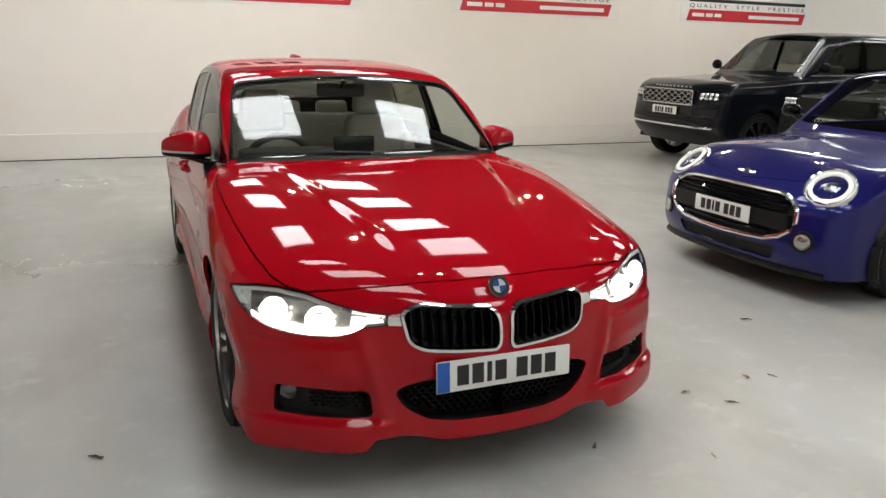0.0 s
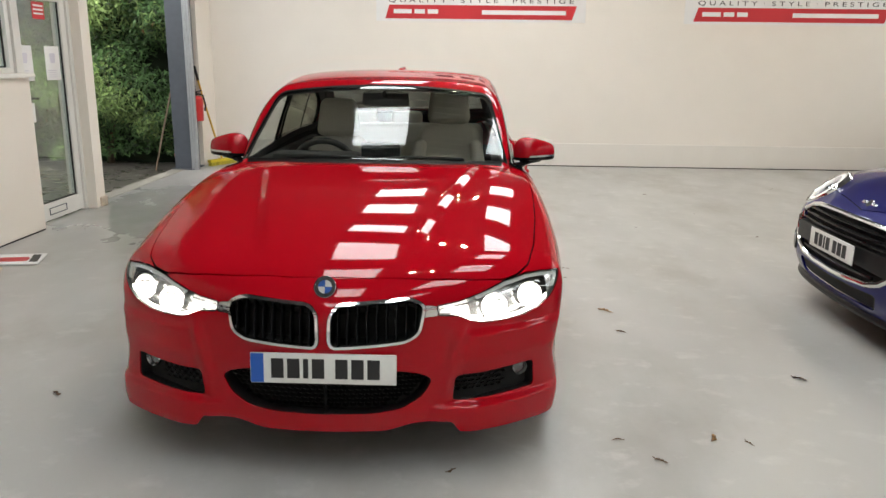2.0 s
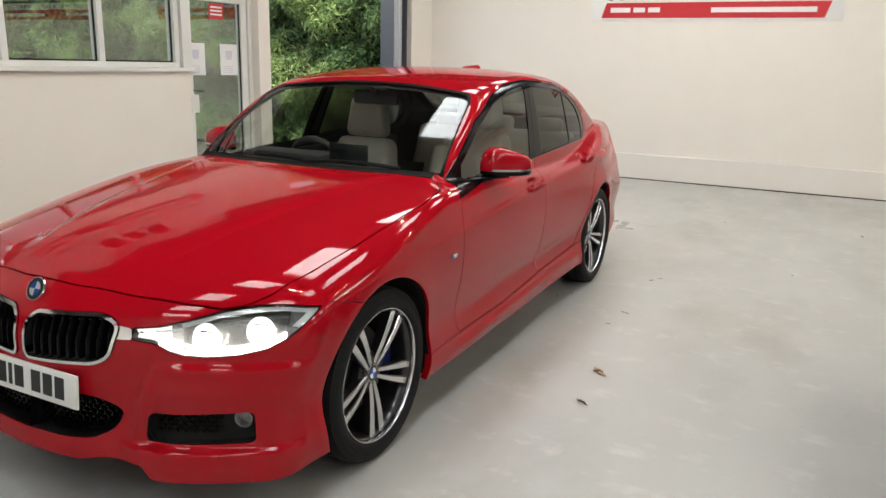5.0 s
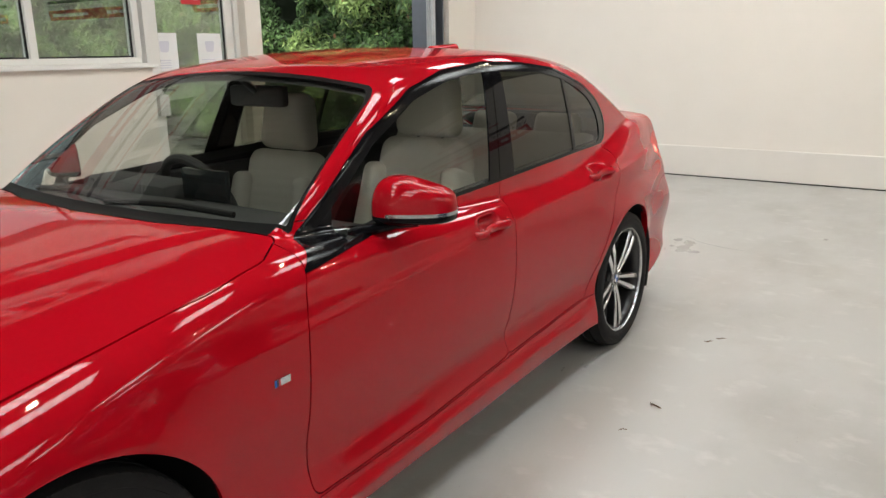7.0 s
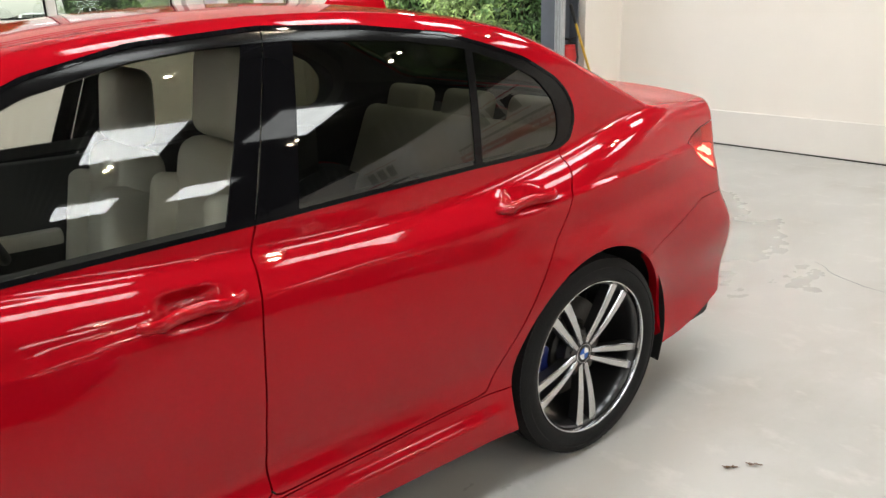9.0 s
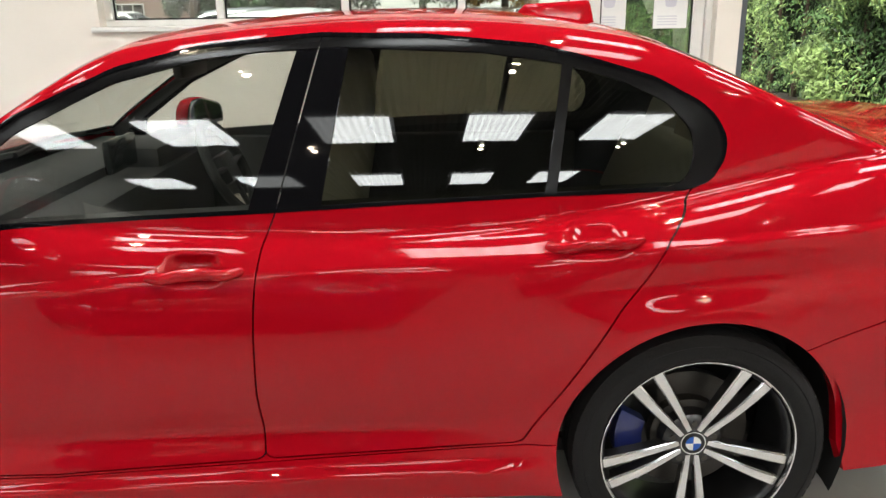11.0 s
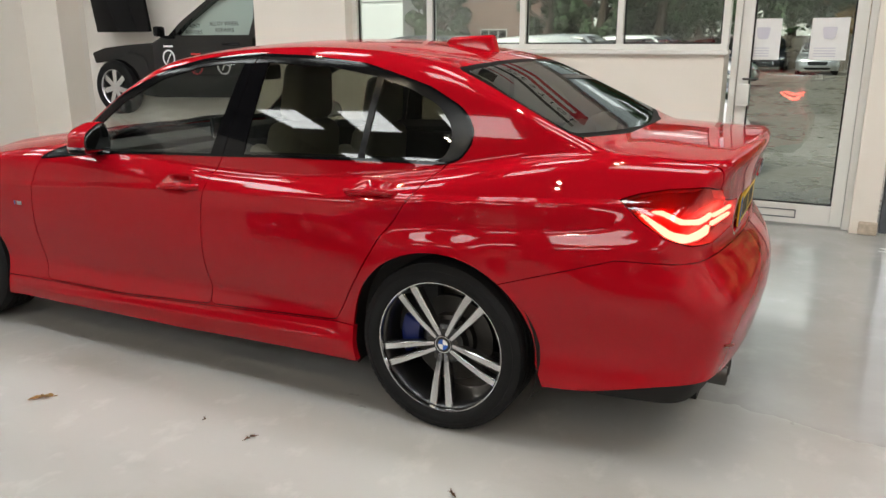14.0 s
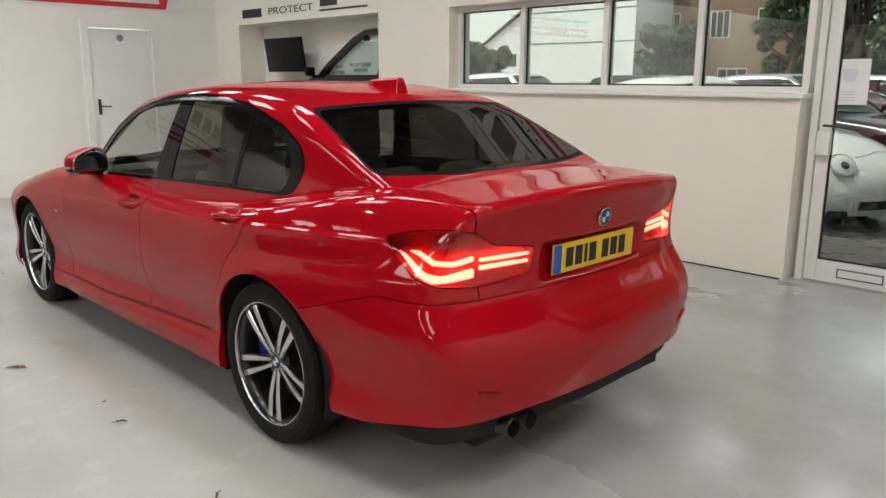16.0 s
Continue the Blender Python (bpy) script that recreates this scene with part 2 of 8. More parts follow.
def floor_material():
    m = bpy.data.materials.new("painted_concrete")
    m.use_nodes = True
    n, l = m.node_tree.nodes, m.node_tree.links
    b = n["Principled BSDF"]
    tc = n.new("ShaderNodeTexCoord")

    def noise_at(scale, detail=5, stretch=(1, 1, 1)):
        mp = n.new("ShaderNodeMapping")
        mp.inputs["Scale"].default_value = stretch
        l.new(tc.outputs["Object"], mp.inputs["Vector"])
        t = n.new("ShaderNodeTexNoise")
        t.inputs["Scale"].default_value, t.inputs["Detail"].default_value, t.inputs["Roughness"].default_value = scale, detail, 0.6
        l.new(mp.outputs[0], t.inputs["Vector"])
        return t.outputs["Fac"]

    big, mid, fine = noise_at(0.35, 2), noise_at(1.6, 2, (1, 0.6, 1)), noise_at(60, 3)
    ramp = n.new("ShaderNodeValToRGB")
    ramp.color_ramp.elements[0].position, ramp.color_ramp.elements[0].color = 0.30, (0.36, 0.355, 0.34, 1)
    ramp.color_ramp.elements[1].position, ramp.color_ramp.elements[1].color = 0.68, (0.45, 0.441, 0.428, 1)
    e = ramp.color_ramp.elements.new(0.47)
    e.color = (0.405, 0.40, 0.387, 1)
    add = n.new("ShaderNodeMath")
    add.operation = "MULTIPLY_ADD"
    add.inputs[1].default_value = 0.5
    half = n.new("ShaderNodeMath")
    half.operation = "MULTIPLY"
    half.inputs[1].default_value = 0.5
    l.new(big, half.inputs[0])
    l.new(mid, add.inputs[0])
    l.new(half.outputs[0], add.inputs[2])
    l.new(add.outputs[0], ramp.inputs[0])
    # worn pale scuffs and dark specks
    worn = n.new("ShaderNodeMapRange")
    worn.inputs["From Min"].default_value, worn.inputs["From Max"].default_value = 0.25, 1.0
    l.new(noise_at(0.9, 2, (1, 1, 1)), worn.inputs["Value"])
    mixw = n.new("ShaderNodeMixRGB")
    mixw.inputs[2].default_value = (0.435, 0.432, 0.42, 1)
    wf = n.new("ShaderNodeMath")
    wf.operation = "MULTIPLY"
    wf.inputs[1].default_value = 0.55
    l.new(worn.outputs[0], wf.inputs[0])
    l.new(wf.outputs[0], mixw.inputs[0])
    l.new(ramp.outputs[0], mixw.inputs[1])
    speck = n.new("ShaderNodeMapRange")
    speck.inputs["From Min"].default_value, speck.inputs["From Max"].default_value = 0.70, 0.76
    l.new(fine, speck.inputs["Value"])
    mixs = n.new("ShaderNodeMixRGB")
    mixs.inputs[2].default_value = (0.25, 0.24, 0.22, 1)
    sf = n.new("ShaderNodeMath")
    sf.operation = "MULTIPLY"
    sf.inputs[1].default_value = 0.55
    l.new(speck.outputs[0], sf.inputs[0])
    l.new(sf.outputs[0], mixs.inputs[0])
    l.new(mixw.outputs[0], mixs.inputs[1])
    smudge = n.new("ShaderNodeMapRange")
    smudge.inputs["From Min"].default_value, smudge.inputs["From Max"].default_value = 0.50, 0.74
    smudge.inputs["To Max"].default_value = 0.66
    l.new(noise_at(1.1, 7, (1, 0.6, 1)), smudge.inputs["Value"])
    mixd = n.new("ShaderNodeMixRGB")
    mixd.inputs[2].default_value = (0.27, 0.25, 0.22, 1)
    l.new(smudge.outputs[0], mixd.inputs[0])
    l.new(mixs.outputs[0], mixd.inputs[1])
    scuff = n.new("ShaderNodeMapRange")
    scuff.inputs["From Min"].default_value, scuff.inputs["From Max"].default_value = 0.56, 0.74
    scuff.inputs["To Max"].default_value = 0.55
    l.new(noise_at(5.0, 8, (1, 1.3, 1)), scuff.inputs["Value"])
    mixp = n.new("ShaderNodeMixRGB")
    mixp.inputs[2].default_value = (0.56, 0.55, 0.53, 1)
    l.new(scuff.outputs[0], mixp.inputs[0])
    l.new(mixd.outputs[0], mixp.inputs[1])
    rr = n.new("ShaderNodeMapRange")
    rr.inputs["From Min"].default_value, rr.inputs["From Max"].default_value = 0.1, 0.9
    rr.inputs["To Min"].default_value, rr.inputs["To Max"].default_value = 0.20, 0.50
    l.new(noise_at(3.0, 7, (1, 0.5, 1)), rr.inputs["Value"])
    # washed, still wet stretch behind the saloon
    off = n.new("ShaderNodeVectorMath")
    off.operation = "DISTANCE"
    off.inputs[1].default_value = (-1.5, 4.5, 0)
    l.new(tc.outputs["Object"], off.inputs[0])
    near_wet = n.new("ShaderNodeMapRange")
    near_wet.inputs["From Min"].default_value, near_wet.inputs["From Max"].default_value = 1.2, 3.6
    near_wet.inputs["To Min"].default_value, near_wet.inputs["To Max"].default_value = 0.34, -0.45
    l.new(off.outputs["Value"], near_wet.inputs["Value"])
    wsum = n.new("ShaderNodeMath")
    l.new(noise_at(1.3, 5, (1, 0.7, 1)), wsum.inputs[0])
    l.new(near_wet.outputs[0], wsum.inputs[1])
    wet = n.new("ShaderNodeMapRange")
    wet.inputs["From Min"].default_value, wet.inputs["From Max"].default_value = 0.52, 0.86
    l.new(wsum.outputs[0], wet.inputs["Value"])
    rmix = n.new("ShaderNodeMix")
    rmix.inputs["B"].default_value = 0.11
    l.new(wet.outputs[0], rmix.inputs["Factor"])
    l.new(rr.outputs[0], rmix.inputs["A"])
    l.new(rmix.outputs[0], b.inputs["Roughness"])
    damp = n.new("ShaderNodeMath")
    damp.operation = "MULTIPLY"
    damp.inputs[1].default_value = 0.55
    l.new(wet.outputs[0], damp.inputs[0])
    mixv = n.new("ShaderNodeMixRGB")
    mixv.inputs[2].default_value = (0.27, 0.27, 0.265, 1)
    l.new(damp.outputs[0], mixv.inputs[0])
    l.new(mixp.outputs[0], mixv.inputs[1])
    l.new(mixv.outputs[0], b.inputs["Base Color"])
    return m


for paint, level in ((RED, 0.0), (BLUE, 0.05), (NAVY, 0.05), (GREY_PAINT, 0.1), (TRIM, 0.2), (PIANO, 0.15), (FRAME_BLACK, 0.18), (DISPLAY_BLACK, 0.4), (RUBBER, 0.2), (FRIT, 0.05), (DARK_PLASTIC, 0.3)):
    paint.node_tree.nodes["Principled BSDF"].inputs["Specular IOR Level"].default_value = level
for paint in (RED, BLUE, NAVY, GREY_PAINT):
    paint.node_tree.nodes["Principled BSDF"].inputs["Coat IOR"].default_value = 1.42
FLOOR = floor_material()

# ---- mesh helpers ----
def thing(name, label, category, m=None, group="", kind=""):
    ob = new(name)
    ob.empty_display_size = 0.1
    if m is not None:
        ob.matrix_world = m
    return tagged(ob, label, category, group, kind)


def part(name, bm, mat, parent=None, label="", m=None, smooth=True):
    me = bpy.data.meshes.new(name)
    bm.to_mesh(me)
    bm.free()
    for x in (mat if isinstance(mat, (list, tuple)) else [mat]):
        me.materials.append(x)
    if smooth:
        for p in me.polygons:
            p.use_smooth = True
        me.set_sharp_from_angle(angle=radians(32))
    ob = new(name, me)
    if parent:
        ob.parent = parent
    if m is not None:
        ob.matrix_basis = m
    if label:
        ob["label"] = label
    return ob


def add_box(bm, lo, hi, bevel=0.0, mat=0, m=None):
    lo, hi = Vector(lo), Vector(hi)
    r = bmesh.ops.create_cube(bm, size=1.0, matrix=Matrix.LocRotScale((lo + hi) / 2, None, hi - lo))
    vs = r["verts"]
    if m is not None:
        bmesh.ops.transform(bm, matrix=m, verts=vs)
    fs = list({f for v in vs for f in v.link_faces})
    for f in fs:
        f.material_index = mat
    if bevel:
        es = list({e for v in vs for e in v.link_edges})
        r2 = bmesh.ops.bevel(bm, geom=es, offset=bevel, segments=2, affect="EDGES", profile=0.6)
        for f in r2["faces"]:
            f.material_index = mat
    return bm


def box(lo, hi, bevel=0.0, m=None):
    return add_box(bmesh.new(), lo, hi, bevel, 0, m)


def add_tube(bm, a, b, r, r2=None, seg=14, mat=0, caps=True):
    a, b = Vector(a), Vector(b)
    d = b - a
    q = Vector((0, 0, 1)).rotation_difference(d).to_matrix().to_4x4()
    res = bmesh.ops.create_cone(bm, cap_ends=caps, segments=seg, radius1=r, radius2=r if r2 is None else r2, depth=d.length, matrix=Matrix.Translation((a + b) / 2) @ q)
    for f in {f for v in res["verts"] for f in v.link_faces}:
        f.material_index = mat
    return bm


def tube(a, b, r, r2=None, seg=14):
    return add_tube(bmesh.new(), a, b, r, r2, seg)


def lathe(profile, seg=48, axis="x", closed=False):
    """Turn a profile of (along the axis, radius) points round the axis."""
    bm = bmesh.new()
    rings = []
    for i in range(seg):
        a = 2 * math.pi * i / seg
        c, s = math.cos(a), math.sin(a)
        ring = []
        for u, r in profile:
            p = (u, r * c, r * s) if axis == "x" else (r * c, r * s, u)
            ring.append(bm.verts.new(p))
        rings.append(ring)
    n = len(profile)
    for i in range(seg):
        A, B = rings[i], rings[(i + 1) % seg]
        for j in range(n if closed else n - 1):
            k = (j + 1) % n
            bm.faces.new((A[j], A[k], B[k], B[j]))
    bmesh.ops.recalc_face_normals(bm, faces=bm.faces)
    return bm


def sweep(points, r, seg=8, mat=0, bm=None, flat=1.0):
    """A round bar along a path of points."""
    bm = bm or bmesh.new()
    pts = [Vector(p) for p in points]
    rings = []
    for i, p in enumerate(pts):
        d = (pts[min(i + 1, len(pts) - 1)] - pts[max(i - 1, 0)]).normalized()
        up = Vector((0, 0, 1)) if abs(d.z) < 0.95 else Vector((1, 0, 0))
        u = d.cross(up).normalized()
        w = u.cross(d)
        rr = r[i] if isinstance(r, (list, tuple)) else r
        rings.append([bm.verts.new(p + u * (rr * math.cos(2 * math.pi * k / seg)) + w * (rr * flat * math.sin(2 * math.pi * k / seg))) for k in range(seg)])
    for A, B in zip(rings, rings[1:]):
        for k in range(seg):
            f = bm.faces.new((A[k], A[(k + 1) % seg], B[(k + 1) % seg], B[k]))
            f.material_index = mat
    for R in (rings[0][::-1], rings[-1]):
        bm.faces.new(R).material_index = mat
    bmesh.ops.recalc_face_normals(bm, faces=bm.faces)
    return bm


def prism(outline, lo, hi, plane="xz", bevel=0.0):
    """A flat outline (2D points) given depth along the third axis."""
    bm = bmesh.new()

    def put(p, d):
        return {"xz": (p[0], d, p[1]), "yz": (d, p[0], p[1]), "xy": (p[0], p[1], d)}[plane]
    A = [bm.verts.new(put(p, lo)) for p in outline]
    B = [bm.verts.new(put(p, hi)) for p in outline]
    n = len(outline)
    bm.faces.new(A)
    bm.faces.new(B[::-1])
    for i in range(n):
        bm.faces.new((A[i], A[(i + 1) % n], B[(i + 1) % n], B[i]))
    bmesh.ops.recalc_face_normals(bm, faces=bm.faces)
    if bevel:
        bmesh.ops.bevel(bm, geom=list(bm.edges), offset=bevel, segments=2, affect="EDGES", profile=0.6, clamp_overlap=True)
    return bm


def rounded(pts, r, k=4):
    """Round the corners of a 2D outline."""
    out = []
    n = len(pts)
    for i in range(n):
        a, b, c = (Vector(pts[(i + j) % n]) for j in (-1, 0, 1))
        ra = min(r, (a - b).length * 0.45, (c - b).length * 0.45)
        p, q = b + (a - b).normalized() * ra, b + (c - b).normalized() * ra
        for j in range(k + 1):
            t = j / k
            out.append(tuple(p * (1 - t) ** 2 + b * 2 * t * (1 - t) + q * t * t))
    return out


def lettering(name, text, size, mat, parent, m, width=None, depth=0.001):
    cu = bpy.data.curves.new(name, "FONT")
    cu.body, cu.size, cu.align_x, cu.align_y, cu.extrude = text, size, "CENTER", "CENTER", depth
    tmp = bpy.data.objects.new(name, cu)
    scene.collection.objects.link(tmp)
    me = bpy.data.meshes.new_from_object(tmp.evaluated_get(bpy.context.evaluated_depsgraph_get()))
    bpy.data.objects.remove(tmp)
    me.materials.append(mat)
    if width:
        w = max(v.co.x for v in me.vertices) - min(v.co.x for v in me.vertices)
        for v in me.vertices:
            v.co.x *= width / w
    ob = new(name, me)
    ob.parent, ob.matrix_basis = parent, m
    return ob


def letters(name, text, size, mat, parent, m, width):
    """Lettering split into one part a character."""
    whole = lettering(name, text, size, mat, parent, m, width)
    bm = bmesh.new()
    bm.from_mesh(whole.data)
    left = set(bm.verts)
    while left:
        island, todo = set(), [left.pop()]
        while todo:
            v = todo.pop()
            island.add(v)
            for e in v.link_edges:
                o = e.other_vert(v)
                if o in left:
                    left.discard(o)
                    todo.append(o)
        index = {v: i for i, v in enumerate(island)}
        faces = {f for v in island for f in v.link_faces}
        me = bpy.data.meshes.new(name)
        me.from_pydata([v.co[:] for v in index], [], [[index[v] for v in f.verts] for f in faces])
        me.materials.append(mat)
        ob = new(name, me)
        ob.parent, ob.matrix_basis = parent, m
    bm.free()
    bpy.data.objects.remove(whole)


def prism_ring(hx, hz, w, y, zc):
    bm = bmesh.new()
    add_box(bm, (-hx, y, zc + hz - w), (hx, y + 0.02, zc + hz))
    add_box(bm, (-hx, y, zc - hz), (hx, y + 0.02, zc - hz + w))
    for sx in (-1, 1):
        add_box(bm, (sx * hx - (w if sx == 1 else 0), y, zc - hz + w), (sx * hx + (w if sx == -1 else 0), y + 0.02, zc + hz - w))
    return bm


def facing(p, n):
    """A pose whose +x looks along n."""
    n = Vector(n).normalized()
    side = Vector((0, 0, 1)).cross(n).normalized()
    up = n.cross(side)
    return Matrix.Translation(p) @ Matrix((n, side, up)).transposed().to_4x4()


def torus_profile(R, r, k=10):
    return [(r * math.cos(2 * math.pi * i / k), R + r * math.sin(2 * math.pi * i / k)) for i in range(k)]


# ---- smooth body surfaces from implicit functions ----
def spline(pts):
    """A natural cubic through (x, y) points, straight beyond its ends."""
    x, y = np.array([p[0] for p in pts], float), np.array([p[1] for p in pts], float)
    n, h = len(x), np.diff(np.array([p[0] for p in pts], float))
    A, r = np.eye(n), np.zeros(n)
    for i in range(1, n - 1):
        A[i, i - 1:i + 2] = h[i - 1], 2 * (h[i - 1] + h[i]), h[i]
        r[i] = 6 * ((y[i + 1] - y[i]) / h[i] - (y[i] - y[i - 1]) / h[i - 1])
    M = np.linalg.solve(A, r)

    def f(t):
        t = np.asarray(t, float)
        i = np.clip(np.searchsorted(x, t) - 1, 0, n - 2)
        a, b = x[i + 1] - t, t - x[i]
        hi = h[i]
        inside = M[i] * a ** 3 / (6 * hi) + M[i + 1] * b ** 3 / (6 * hi) + (y[i] / hi - M[i] * hi / 6) * a + (y[i + 1] / hi - M[i + 1] * hi / 6) * b
        s0 = (y[1] - y[0]) / h[0] - h[0] * (2 * M[0] + M[1]) / 6
        s1 = (y[-1] - y[-2]) / h[-1] + h[-1] * (M[-2] + 2 * M[-1]) / 6
        return np.where(t < x[0], y[0] + s0 * (t - x[0]), np.where(t > x[-1], y[-1] + s1 * (t - x[-1]), inside))
    return f


def smax(a, b, k):
    h = np.clip(0.5 + 0.5 * (a - b) / k, 0, 1)
    return a * h + b * (1 - h) + k * h * (1 - h)


def smin(a, b, k):
    return -smax(-a, -b, k)


def step(t, a, b):
    t = np.clip((t - a) / (b - a), 0, 1)
    return t * t * (3 - 2 * t)


def loop_sdf(pts, r=0.0):
    """Signed distance (negative inside) to a closed 2D outline, corners rounded by r."""
    P = np.array(rounded(pts, r, 5) if r else pts, float)
    Q = np.roll(P, -1, 0)

    def f(u, v):
        u, v = np.asarray(u, float), np.asarray(v, float)
        d = np.full(u.shape, 1e9)
        inside = np.zeros(u.shape, bool)
        for (ax, ay), (bx, by) in zip(P, Q):
            ex, ey = bx - ax, by - ay
            t = np.clip(((u - ax) * ex + (v - ay) * ey) / (ex * ex + ey * ey + 1e-12), 0, 1)
            d = np.minimum(d, (u - ax - t * ex) ** 2 + (v - ay - t * ey) ** 2)
            if ay != by:
                c = ((ay > v) != (by > v)) & (u < ex * (v - ay) / ey + ax)
                inside ^= c
        d = np.sqrt(d)
        return np.where(inside, -d, d)
    return f


class Skin:
    """A triangle mesh with its own smooth normals."""

    def __init__(self, v, n, t):
        self.v, self.n, self.t = v, n, t

    def cut(self, fn):
        """Split along fn = 0; returns the pieces with fn < 0 and fn > 0."""
        f = fn(self.v[:, 0], self.v[:, 1], self.v[:, 2])
        f = np.where(np.abs(f) < 1e-6, 1e-6, f)
        s = f > 0
        t = self.t
        k = s[t].sum(1)
        ins, outs = [t[k == 0]], [t[k == 3]]
        v, n = self.v, self.n
        mixed = (k == 1) | (k == 2)
        if mixed.any():
            m = t[mixed]
            sm = s[m]
            lone_pos = sm.sum(1) == 1
            lone = np.where(lone_pos, sm.argmax(1), (~sm).argmax(1))
            i = np.arange(len(m))
            a, b, c = m[i, lone], m[i, (lone + 1) % 3], m[i, (lone + 2) % 3]
            e = np.sort(np.concatenate([np.stack([a, b], 1), np.stack([a, c], 1)]), 1)
            key, inv = np.unique(e[:, 0].astype(np.int64) * len(v) + e[:, 1], return_inverse=True)
            ea, eb = key // len(v), key % len(v)
            w = (f[ea] / (f[ea] - f[eb]))[:, None]
            nv = v[ea] * (1 - w) + v[eb] * w
            nn = n[ea] * (1 - w) + n[eb] * w
            nn /= np.linalg.norm(nn, axis=1, keepdims=True) + 1e-12
            p, q = inv[:len(m)] + len(v), inv[len(m):] + len(v)
            v, n = np.concatenate([v, nv]), np.concatenate([n, nn])
            one = np.stack([a, p, q], 1)
            two = np.concatenate([np.stack([p, b, c], 1), np.stack([p, c, q], 1)])
            pos2 = np.concatenate([lone_pos, lone_pos])
            ins += [one[~lone_pos], two[pos2]]
            outs += [one[lone_pos], two[~pos2]]
        return Skin(v, n, np.concatenate(ins)).packed(), Skin(v, n, np.concatenate(outs)).packed()

    def packed(self):
        u, inv = np.unique(self.t, return_inverse=True)
        return Skin(self.v[u], self.n[u], inv.reshape(-1, 3))

    def panel(self, fn, gap=0.0):
        """Cut a panel out with a shut gap round it: (panel, rest)."""
        if gap:
            i, o = self.cut(lambda x, y, z: fn(x, y, z) + gap)
            _, o = o.cut(lambda x, y, z: fn(x, y, z) - gap)
            return i, o
        return self.cut(fn)

    def mirrored(self):
        m = np.array([-1, 1, 1])
        return Skin(self.v * m, self.n * m, self.t[:, ::-1])

    def joined(self, o):
        return Skin(np.concatenate([self.v, o.v]), np.concatenate([self.n, o.n]), np.concatenate([self.t, o.t + len(self.v)]))

    def pushed(self, d):
        return Skin(self.v - self.n * d, self.n, self.t)

    def with_rim(self, d, seam=True):
        """Turn the open edges inwards by d, as sheet metal is."""
        e = np.concatenate([self.t[:, [0, 1]], self.t[:, [1, 2]], self.t[:, [2, 0]]])
        k = np.sort(e, 1)
        key = k[:, 0].astype(np.int64) * (len(self.v) + 1) + k[:, 1]
        _, first, cnt = np.unique(key, return_index=True, return_counts=True)
        be = e[first[cnt == 1]]
        if seam:
            be = be[~((np.abs(self.v[be[:, 0], 0]) < 1e-4) & (np.abs(self.v[be[:, 1], 0]) < 1e-4))]
        if not len(be):
            return self
        a, b = be[:, 0], be[:, 1]
        A, B = self.v[a], self.v[b]
        A2, B2 = A - self.n[a] * d, B - self.n[b] * d
        o = len(self.v)
        m = len(be)
        fn = np.cross(B - A, A2 - A)
        fn = -fn / (np.linalg.norm(fn, axis=1, keepdims=True) + 1e-12)
        i = np.arange(m)
        t1 = np.stack([o + i, o + 2 * m + i, o + m + i], 1)
        t2 = np.stack([o + m + i, o + 2 * m + i, o + 3 * m + i], 1)
        return Skin(np.concatenate([self.v, A, B, A2, B2]), np.concatenate([self.n, fn, fn, fn, fn]), np.concatenate([self.t, t1, t2]))

    def ob(self, name, mat, parent, label=""):
        me = bpy.data.meshes.new(name)
        me.from_pydata(self.v.tolist(), [], self.t.tolist())
        me.materials.append(mat)
        me.polygons.foreach_set("use_smooth", np.ones(len(self.t), bool))
        me.update()
        if len(me.vertices):
            me.normals_split_custom_set_from_vertices(self.n.tolist())
        o = new(name, me)
        o.parent = parent
        if label:
            o["label"] = label
        return o


